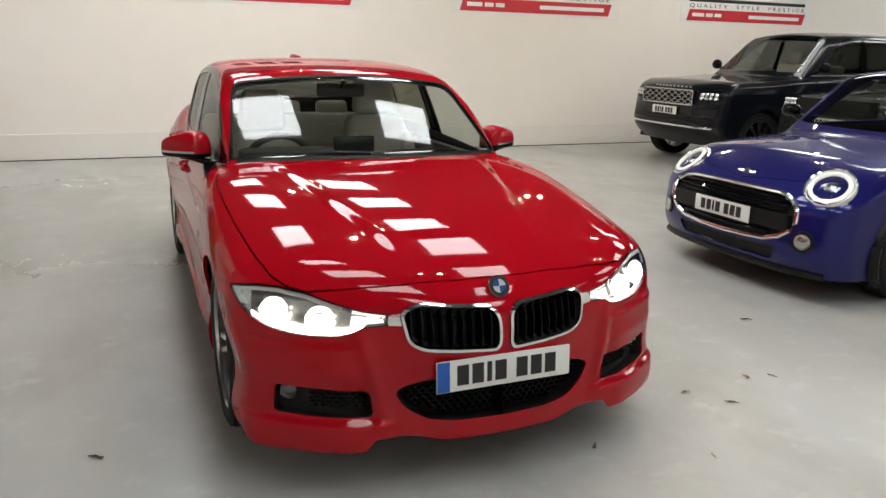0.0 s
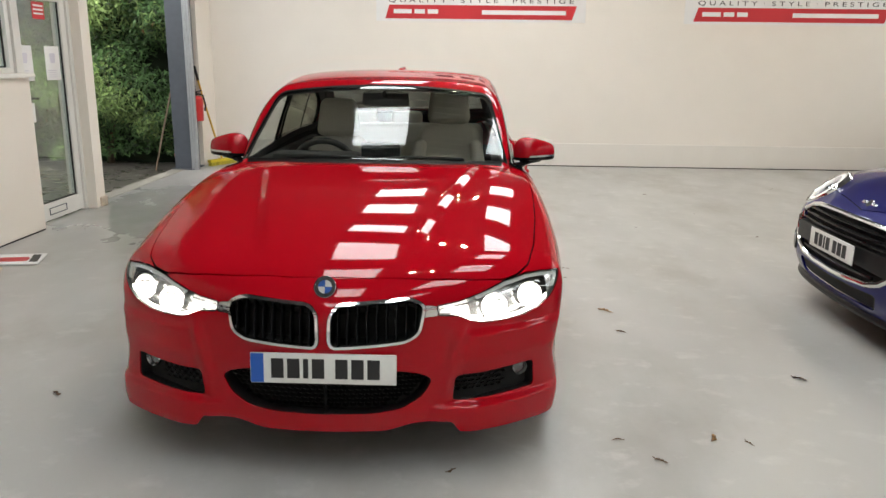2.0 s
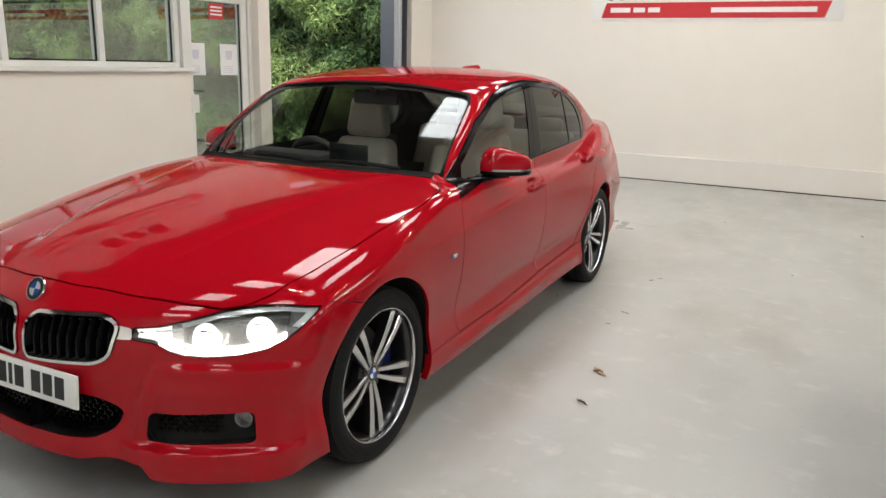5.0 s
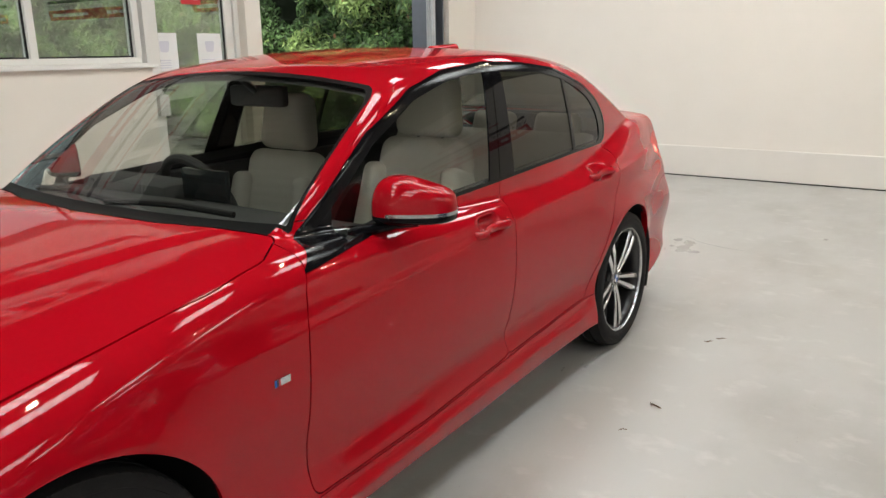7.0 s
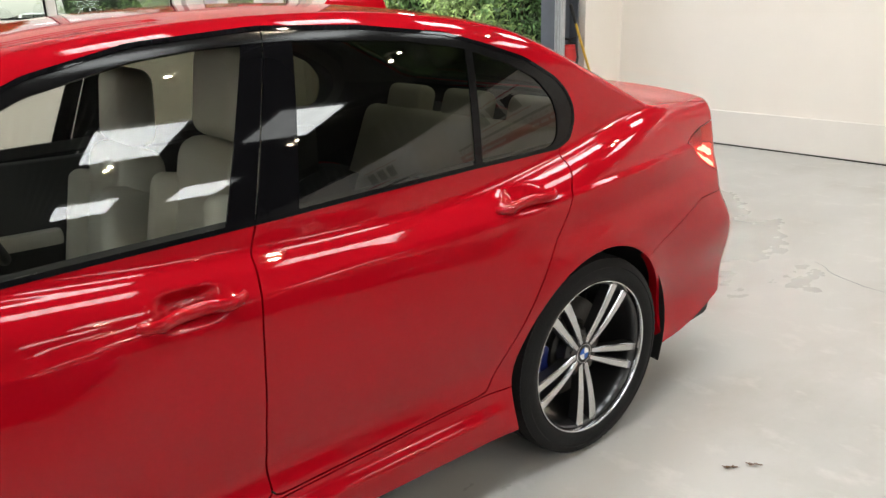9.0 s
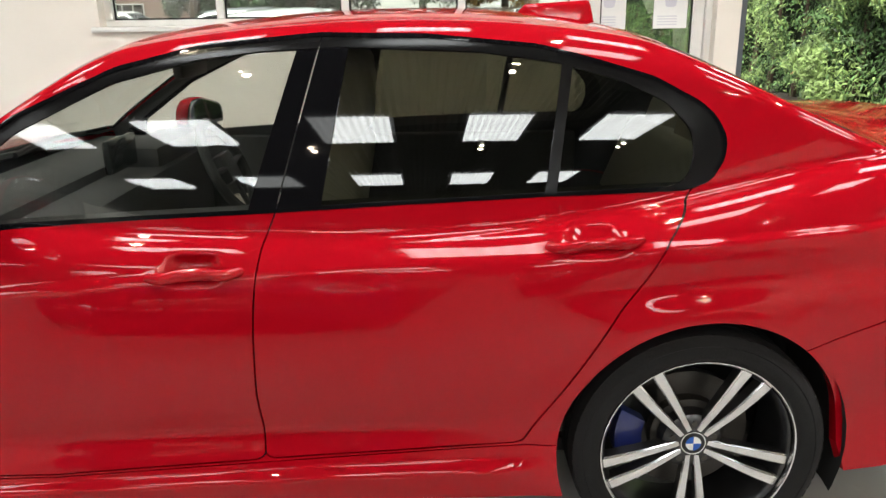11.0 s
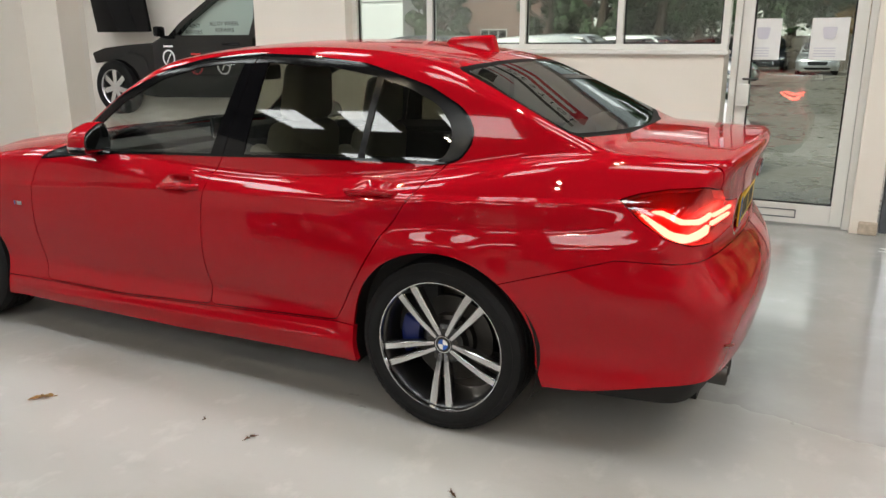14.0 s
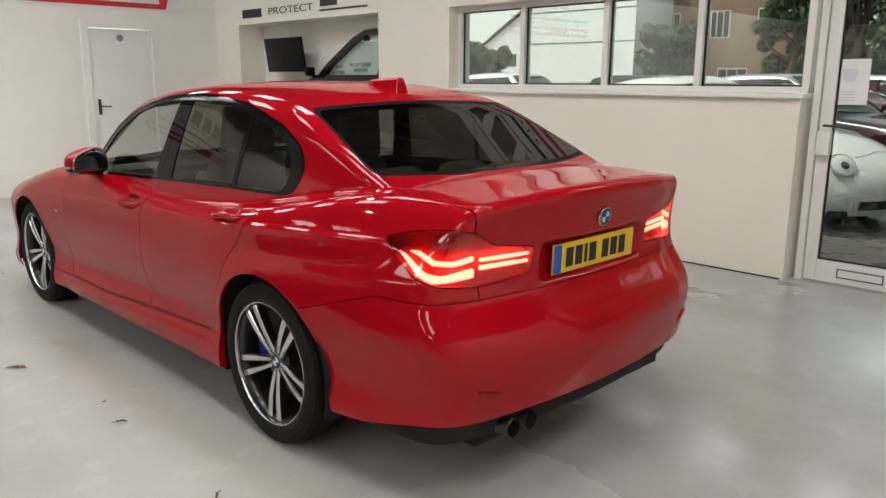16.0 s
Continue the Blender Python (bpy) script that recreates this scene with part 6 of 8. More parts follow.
def saloon():
    car = thing("red_saloon_car", "glossy red four-door sports saloon with lit headlights on the showroom floor", "car")
    sk = skin_of(saloon_F, (-0.03, -0.95, 0.08), (1.0, 3.99, 1.47), 0.0105)
    _, sk = sk.cut(lambda x, y, z: x)
    # bottom edge: sills, splitter notch, rear valance
    low_edge = lambda x, y, z: np.where(y < -0.2, 0.198 + 0.024 * step(x, 0.20, 0.34) - 0.044 * step(x, 0.452, 0.494), np.where(y < 1.5, 0.185, np.where(y < 2.62, 0.185 + 0.035 * (y - 1.5), 0.232 + 0.02 * step(y, 2.9, 3.2) + 0.075 * step(y, 3.25, 3.75)))) - z
    sk, _ = sk.cut(low_edge)
    for wy, wz in WHEELS:
        _, sk = sk.cut(lambda x, y, z: arch_cut(y, z, wy, wz, 0.369))
    whole = sk

    def both(s, name, mat, label="", rim=0.014):
        s = s.with_rim(rim) if rim else s
        return [s.ob(name, mat, car, label), s.mirrored().ob(name, mat, car, label)]

    def centre(s, name, mat, label="", rim=0.014):
        s = s.joined(s.mirrored())
        s = s.with_rim(rim) if rim else s
        return s.ob(name, mat, car, label)

    # glazing
    def f_ws(x, y, z):
        f = smax(x - (0.712 - (z - 0.985) * 0.27), z - (1.362 - 0.03 * (x / 0.5) ** 2), 0.05)
        f = smax(f, (0.955 + 0.0 * x) - z, 0.02)
        return np.maximum(f, np.maximum(y - 1.65, 0.652 + 0.20 * x * x - y))
    ws, sk = sk.cut(f_ws)
    band, ws = ws.cut(lambda x, y, z: -(f_ws(x, y, z) + 0.010))
    wsg = centre(ws, "windscreen", GLASS, "clear curved windscreen glass reflecting the rooflights", 0)
    centre(band, "windscreen_seal", FRIT, "black windscreen border", 0.006)

    def f_rw(x, y, z):
        f = smax(x - (0.648 - 0.29 * (z - 1.10)), z - (1.354 - 0.016 * (x / 0.5) ** 2), 0.03)
        f = smax(f, 1.088 + 0.012 * (x / 0.5) ** 2 - z, 0.03)
        return np.maximum(f, np.maximum(2.55 - y, y - (3.352 - 0.055 * (x / 0.6) ** 2)))
    rw, sk = sk.cut(f_rw)
    band, rw = rw.cut(lambda x, y, z: -(f_rw(x, y, z) + 0.012))
    centre(rw, "rear_window", GLASS_DARK, "dark tinted rear window", 0)
    centre(band, "rear_window_seal", FRIT, "", 0.006)

    dlo = loop_sdf([(0.670, 0.893), (0.88, 0.916), (1.10, 0.934), (1.42, 0.951), (1.75, 0.964), (2.05, 0.978), (2.40, 0.989), (2.765, 0.992), (2.83, 1.012), (2.868, 1.065), (2.874, 1.115), (2.85, 1.165), (2.81, 1.203), (2.69, 1.267), (2.54, 1.312), (2.40, 1.348), (2.13, 1.375), (1.865, 1.382), (1.58, 1.359), (1.365, 1.309), (1.105, 1.195), (1.0, 1.125), (0.86, 1.022)], 0.02)
    glz = loop_sdf([(0.78, 0.922), (1.10, 0.946), (1.42, 0.962), (1.75, 0.975), (2.05, 0.989), (2.40, 1.000), (2.74, 1.004), (2.775, 1.03), (2.790, 1.085), (2.780, 1.140), (2.72, 1.205), (2.605, 1.258), (2.45, 1.303), (2.26, 1.332), (1.92, 1.349), (1.72, 1.341), (1.57, 1.324), (1.36, 1.272), (1.12, 1.160), (0.97, 1.052)], 0.02)
    f_dlo = lambda x, y, z: np.maximum(dlo(y, z), 0.45 - x)
    d, sk = sk.cut(f_dlo)
    trim, d = d.cut(lambda x, y, z: -(dlo(y, z) + 0.009))
    both(trim.pushed(-0.002), "window_trim", PIANO, "gloss black strip round the side windows", 0.008)
    ring, d = d.cut(lambda x, y, z: -glz(y, z))
    ring_f, ring_r = ring.panel(lambda x, y, z: y - (1.750 + (z - 0.96) * 0.298), 0.0018)
    for r in (ring_f, ring_r):
        both(r, "window_surround", FRAME_BLACK, "satin black door frame round the glass", 0.008)
    tri, d = d.cut(lambda x, y, z: y - 0.885 - (z - 0.92) * 0.25)
    both(tri, "mirror_triangle", PIANO, "gloss black mirror triangle", 0.004)
    fd, d = d.cut(lambda x, y, z: y - (1.684 + (z - 0.969) * 0.342))
    both(fd.pushed(0.004), "front_side_window", GLASS, "clear front door glass", 0)
    bp, d = d.cut(lambda x, y, z: y - (1.862 + (z - 0.975) * 0.204))
    for b in bp.panel(lambda x, y, z: y - (1.750 + (z - 0.96) * 0.298), 0.0018):
        both(b, "pillar_cover", PIANO, "gloss black pillar cover between the doors", 0.006)
    rd, d = d.cut(lambda x, y, z: y - (2.413 + (z - 0.995) * 0.148))
    both(rd.pushed(0.004), "rear_side_window", GLASS_OLIVE, "dark tinted rear door glass", 0)
    dv, d = d.cut(lambda x, y, z: y - (2.440 + (z - 0.995) * 0.148))
    both(dv, "window_divider", FRAME_BLACK, "", 0.004)
    both(d.pushed(0.004), "quarter_window", GLASS_OLIVE, "dark tinted quarter glass", 0)

    # lamps
    hl = loop_sdf([(0.393, 0.643), (0.393, 0.609), (0.487, 0.603), (0.542, 0.582), (0.60, 0.571), (0.72, 0.569), (0.83, 0.574), (0.95, 0.591), (1.04, 0.621), (1.12, 0.660), (1.205, 0.703), (1.04, 0.717), (0.93, 0.718), (0.775, 0.704), (0.62, 0.673), (0.505, 0.653)], 0.006)
    f_hl = lambda x, y, z: np.maximum(hl(x + y + 0.7, z), y + 0.2)
    lens, sk = sk.panel(f_hl, 0.002)
    headlamp_parts(car, lens, hl)
    tl = loop_sdf([(0.005, 0.926), (0.07, 0.863), (0.155, 0.812), (0.26, 0.790), (0.43, 0.778), (0.71, 0.795), (0.72, 0.888), (0.52, 0.915), (0.44, 0.962), (0.34, 0.975), (0.20, 0.964), (0.09, 0.947)], 0.012)
    f_tl = lambda x, y, z: np.maximum(tl((y - 3.46) + (0.80 - x), z), 3.3 - y)
    lens, sk = sk.panel(f_tl, 0.002)
    taillamp_parts(car, lens, tl)

    # kidney grilles, intakes
    kd = loop_sdf([(0.362, 0.652), (0.341, 0.548), (0.29, 0.520), (0.03, 0.506), (0.014, 0.53), (0.016, 0.63), (0.05, 0.667), (0.30, 0.680)], 0.03)
    f_kd = lambda x, y, z: np.maximum(kd(x, z), y + 0.5)
    k, sk = sk.panel(f_kd, 0.0015)
    fr, hole = k.cut(lambda x, y, z: -(kd(x, z) + 0.0115))
    grille_parts(car, fr, kd, hole)
    link = loop_sdf([(0.32, 0.650), (0.32, 0.607), (0.3915, 0.609), (0.3915, 0.643)])
    l, sk = sk.panel(lambda x, y, z: np.maximum(np.maximum(link(x + y + 0.7, z), y + 0.5), 0.34 - x), 0.0006)
    both(l.pushed(-0.001), "grille_link", CHROME, "chrome link between grille and headlight", 0.01)
    lo = loop_sdf([(-0.1, 0.420), (0.28, 0.418), (0.352, 0.400), (0.386, 0.376), (0.352, 0.318), (0.275, 0.276), (0.18, 0.264), (-0.1, 0.260)], 0.025)
    f_lo = lambda x, y, z: np.maximum(lo(x, z), y + 0.5)
    hole, sk = sk.cut(f_lo)
    fg = loop_sdf([(0.468, 0.385), (0.762, 0.400), (0.768, 0.298), (0.456, 0.290)], 0.02)
    f_fg = lambda x, y, z: np.maximum(fg(x, z), y + 0.3)
    hole2, sk = sk.cut(f_fg)
    intake_parts(car, hole, hole2)

    # panels
    hood = loop_sdf([(-0.2, -0.682), (0.13, -0.679), (0.35, -0.650), (0.53, -0.606), (0.64, -0.564), (0.70, -0.515), (0.742, -0.45), (0.772, -0.30), (0.795, -0.06), (0.808, 0.17), (0.812, 0.42), (0.785, 0.60), (0.705, 0.72), (0.60, 0.695), (0.35, 0.618), (-0.2, 0.575)], 0.02)
    h, sk = sk.panel(lambda x, y, z: np.maximum(hood(x, y), 0.60 - z), 0.0026)
    centre(h, "bonnet", RED, "red bonnet with two raised crease lines")
    cw = loop_sdf([(-0.2, 0.4), (0.66, 0.4), (0.69, 0.86), (-0.2, 1.0)])
    c, sk = sk.cut(lambda x, y, z: np.maximum(np.maximum(cw(x, y), 0.5 - y), np.maximum(-hood(x, y), 0.85 - z)))
    centre(c, "cowl", FRIT, "black plastic cowl below the windscreen")
    fdoor = loop_sdf([(0.70, 0.99), (0.687, 0.903), (0.663, 0.853), (0.639, 0.765), (0.632, 0.669), (0.627, 0.473), (0.642, 0.318), (0.66, 0.298), (1.15, 0.298), (1.67, 0.326), (1.692, 0.338), (1.687, 0.518), (1.695, 0.677), (1.702, 0.764), (1.713, 0.845), (1.724, 0.899), (1.750, 0.960), (1.763, 1.005)], 0.010)
    f, sk = sk.panel(lambda x, y, z: np.maximum(fdoor(y, z), 0.5 - x), 0.0022)
    both(f, "front_door", RED, "red front door panel")
    rdoor = loop_sdf([(1.763, 1.005), (1.750, 0.960), (1.724, 0.899), (1.713, 0.845), (1.702, 0.764), (1.695, 0.677), (1.687, 0.518), (1.692, 0.338), (1.71, 0.329), (2.03, 0.345), (2.33, 0.365), (2.357, 0.372), (2.462, 0.543), (2.581, 0.735), (2.640, 0.805), (2.692, 0.888), (2.772, 0.985), (2.79, 1.01)], 0.010)
    f, sk = sk.panel(lambda x, y, z: np.maximum(rdoor(y, z), 0.5 - x), 0.0022)
    both(f, "rear_door", RED, "red rear door panel")
    f, sk = sk.panel(lambda x, y, z: np.maximum(np.maximum(z - np.interp(y, (0.4, 1.15, 1.69, 2.03, 2.36, 2.5), (0.291, 0.291, 0.319, 0.338, 0.360, 0.362)), 0.3 - y), y - 2.6), 0.0018)
    both(f, "side_skirt", RED, "red sculpted side skirt", 0.03)
    zl = lambda y: np.where(y > -0.33, 0.708 - 0.25 * (y + 0.33), 0.708 + 3 * (-0.33 - y))
    f, sk = sk.panel(lambda x, y, z: np.maximum(y + 0.1, z - zl(y)), 0.0015)
    centre(f, "front_bumper", RED, "red sports front bumper", 0.006)
    boot = lambda x, y, z: np.maximum(np.maximum(x - np.where(z > 0.95, 0.635, 0.60), 3.25 - y), 0.70 - z)
    rb = lambda x, y, z: np.maximum(2.9 - y, z - np.minimum(0.619 + (y - 3.054) * 0.305, 0.735))
    f, sk = sk.panel(rb, 0.0015)
    centre(f, "rear_bumper", RED, "red rear bumper", 0.03)
    f, sk = sk.panel(boot, 0.002)
    centre(f, "boot_lid", RED, "red boot lid with a raised lip")
    f, sk = sk.cut(lambda x, y, z: np.maximum(np.maximum(x - 0.60, 1.25 - z), np.maximum(1.3 - y, y - 2.85)))
    centre(f, "roof", RED, "red roof panel", 0.004)
    f, _ = whole.cut(lambda x, y, z: np.maximum(np.maximum(0.975 - 0.09 * ((y > 0.76) & (y < 2.8)) - z, -(f_ws(x, y, z) + 0.016)), np.maximum(-(f_dlo(x, y, z) + 0.022), -(f_rw(x, y, z) + 0.016))))
    f, _ = f.cut(lambda x, y, z: np.maximum(0.72 - y, y - 3.33))
    centre(f.pushed(0.017), "pillar_lining", DARK_PLASTIC, "dark pillar and roof lining", 0)
    f, sk = sk.cut(lambda x, y, z: y - 0.9 - (z - 0.9) * 0.3)
    both(f, "front_wing", RED, "red front wing")
    both(sk, "quarter_panel", RED, "red rear quarter and pillars")

    # dark structure behind the gaps
    inner = skin_of(saloon_F, (-0.05, -0.95, 0.2), (1.0, 3.99, 1.47), 0.03).pushed(0.032)
    _, inner = inner.cut(lambda x, y, z: x)
    inner, _ = inner.cut(lambda x, y, z: 0.24 - z)
    for wy, wz in WHEELS:
        _, inner = inner.cut(lambda x, y, z: arch_cut(y, z, wy, wz, 0.392))
    for g in (f_dlo, f_ws, f_rw):
        _, inner = inner.cut(lambda x, y, z: g(x, y, z) - 0.02)
    for g in (f_hl, f_tl, f_kd, f_lo, f_fg):
        _, inner = inner.cut(lambda x, y, z: g(x, y, z) - 0.012)
    inner.joined(inner.mirrored()).ob("inner_structure", VOID, car, "dark inner structure")
    bm = box((-0.60, -0.62, 0.20), (0.60, 3.70, 0.26))
    add_box(bm, (-0.84, 0.42, 0.19), (0.84, 2.40, 0.26))
    part("underbody", bm, VOID, car)
    for wy, wz in WHEELS:
        for sx in (-1, 1):
            bm = lathe([(0.50 * sx, 0.02), (0.50 * sx, 0.392), (0.80 * sx, 0.392), (0.862 * sx, 0.384)], 40)
            bmesh.ops.translate(bm, verts=bm.verts, vec=(0, wy, wz))
            bmesh.ops.bisect_plane(bm, geom=bm.verts[:] + bm.edges[:] + bm.faces[:], plane_co=(0, 0, 0.2), plane_no=(0, 0, -1), clear_outer=True)
            part("wheel_arch_liner", bm, VOID, car)
    return car


def rear_y(x, z):
    a, b = 3.0, 4.2
    for _ in range(24):
        m = (a + b) / 2
        if saloon_F(np.array(x), np.array(m), np.array(z)) < 0:
            a = m
        else:
            b = m
    return a


def finish_saloon(car):
    interior(car)
    for y, b in ((0, 0.0), (2.81, math.pi)):
        w = wheel("wheel", b)
        w.parent = car
        w.matrix_basis = pose(0.755, y, 0.331)
        copy_thing(w, pose(-0.755, y, 0.331, 0, 0, 180))
    for s in (1, -1):
        door_mirror(car, s)
        door_handle(car, s, 1.452, 0.830, 0.012)
        door_handle(car, s, 2.410, 0.886, 0.014)
    number_plate(car, pose(0, -0.814, 0.437, -4, 0, 0), PLATE_W, "white front number plate")
    number_plate(car, pose(0, 3.752, 0.818, 2, 0, 180), PLATE_Y, "yellow rear number plate")
    roundel(car, facing((0, -0.735, 0.716), Vector((0, -0.88, 0.47))), 0.041)
    roundel(car, facing((0, 3.786, 0.952), Vector((0, 0.96, -0.2))), 0.037)
    # roof fin
    def F(x, y, z):
        ridge = np.minimum(1.395 + (y - 2.39) * 1.0, 1.452 + (y - 2.55) * 0.05)
        f = smax(np.abs(x) - (0.036 - 0.20 * (z - 1.38)) * np.clip((y - 2.34) / 0.14, 0.05, 1), z - ridge, 0.018)
        return smax(f, smax(y - 2.665 + (z - 1.38) * 0.2, 1.345 - z, 0.008), 0.012) * 0.8
    fin = skin_of(F, (-0.07, 2.30, 1.32), (0.07, 2.74, 1.50), 0.006)
    fin.ob("roof_aerial", RED, car, "red shark-fin roof aerial")
    for s, x0 in ((1, 0.10), (-1, -0.48)):
        pts = [(x0 + 0.50 * u - (0.12 if s == 1 else 0.0), 0.705 + 0.05 * abs(x0 + 0.5 * u) ** 2 * 3 + 0.02 * u, 0.985 + 0.014 * math.sin(math.pi * u)) for u in np.linspace(0, 1, 9)]
        part("wiper", sweep(pts, 0.010, 8), TRIM, car, "black wiper arm and blade")
    for x in (0.40, 0.495):
        part("exhaust_pipe", lathe([(3.60, 0.034), (3.78, 0.036), (3.785, 0.033), (3.62, 0.030), (3.62, 0.001)], 24, "z"), STEEL, car, "dull steel exhaust pipe", Matrix.Translation((x, 0, 0.265)) @ Matrix.Rotation(radians(-90), 4, "X"))
    bm = prism(rounded([(-0.40, 0.24), (0.40, 0.24), (0.36, 0.33), (-0.36, 0.33)], 0.02), 3.62, 3.755, "xz")
    part("rear_diffuser", bm, TRIM, car, "black lower rear valance")
    for s in (1, -1):
        pts = [(s * x, rear_y(x, z) + 0.002, z) for x, z in ((0.575, 0.420), (0.60, 0.426), (0.625, 0.433), (0.65, 0.440), (0.672, 0.448))]
        part("rear_reflector", sweep(pts, [0.006, 0.009, 0.009, 0.009, 0.006], 10, flat=0.55), LAMP_RED, car, "slim red reflector in the bumper")
    for s in (1, -1):
        bx = s * (float(low_x(0.535, 0.676)) + 0.001)
        b = part("wing_badge", box((bx - 0.003, 0.508, 0.667), (bx + 0.003, 0.560, 0.686), 0.002), ALLOY, car, "small chrome wing badge")
        for i, mt in enumerate((INK_BLUE, INK, INK_RED)):
            part("badge_stripe", box((bx - 0.004, 0.509 + i * 0.006, 0.668), (bx + 0.004, 0.514 + i * 0.006, 0.685)), mt, b)



bmw = saloon()
finish_saloon(bmw)

# ---- other cars, from one family of soft shapes ----
def soft_body(s):
    """Implicit body of a car with its front towards -y, front axle at y = 0."""
    hw, fo, end = s["width"] / 2, s["front"], s["rear"]
    hood = spline(s["hood"])
    roof = spline(s["roof"])
    gw = s.get("glass", hw - 0.11)
    nose_f = spline(s["nose"])

    def F(x, y, z):
        x = np.sqrt(x * x + 1e-6)
        X = hw - 0.05 * ((y - s["mid"]) / (end - s["mid"])) ** 4 - 0.10 * np.maximum(z - s["waist"], 0) - 0.35 * np.maximum(z - s["waist"], 0) ** 2 - 0.05 * np.maximum(0.45 - z, 0)
        for wy in (0, s["base"]):
            r = np.sqrt((y - wy) ** 2 + (z - s["wheel"]) ** 2 + 1e-9)
            X = X + 0.016 * np.exp(-((r - s["wheel"] - 0.04) / 0.05) ** 2)
        Z = hood(y) - s["crown"] * (x / hw) ** 2 * 0.8
        lo = smax(x - X, z - Z, s["round"])
        lo = smax(lo, nose_f(z) + s["bow"] * (x / hw) ** 2 + 0.12 * (x / hw) ** 6 - y, s["round"])
        lo = smax(lo, y - (end - 0.16 * (x / hw) ** 2), 0.10)
        u = z - s["belt"]
        cab = smax((x - (gw - s["lean"] * u)) * 0.95, z - (roof(y) - 0.05 * (x / 0.6) ** 2), 0.09)
        cab = smax(cab, (s["ws"][0] + s["wsbow"] * x * x + u * s["ws"][1] - y) / math.hypot(1, s["ws"][1]), 0.04)
        cab = smax(cab, (y - (s["rw"][0] - 0.2 * x * x - u * s["rw"][1])) / math.hypot(1, s["rw"][1]), 0.06)
        cab = smax(cab, s["belt"] - 0.2 - z, 0.02)
        return smin(lo, cab, 0.03)
    return F


def plain_wheel(r, parent, m, spokes=5, face=None):
    w = part("wheel", lathe([(-0.1, r * 0.72), (-0.11, r * 0.9), (-0.09, r), (0.09, r), (0.11, r * 0.9), (0.10, r * 0.74)], 36), RUBBER, parent, "black tyre on an alloy wheel", m)
    part("rim", lathe([(-0.1, r * 0.70), (0.03, r * 0.66), (0.09, r * 0.70), (0.1, r * 0.74)], 36), ALLOY_DARK, w)
    for k in range(spokes):
        bm = box((0.045, -0.022, 0.03), (0.085, 0.022, r * 0.72), 0.006)
        bmesh.ops.rotate(bm, verts=bm.verts, cent=(0, 0, 0), matrix=Matrix.Rotation(2 * math.pi * k / spokes, 3, "X"))
        part("spoke", bm, face or ALLOY, w)
    part("hub", tube((0.03, 0, 0), (0.088, 0, 0), r * 0.17), ALLOY_DARK, w)
    return w


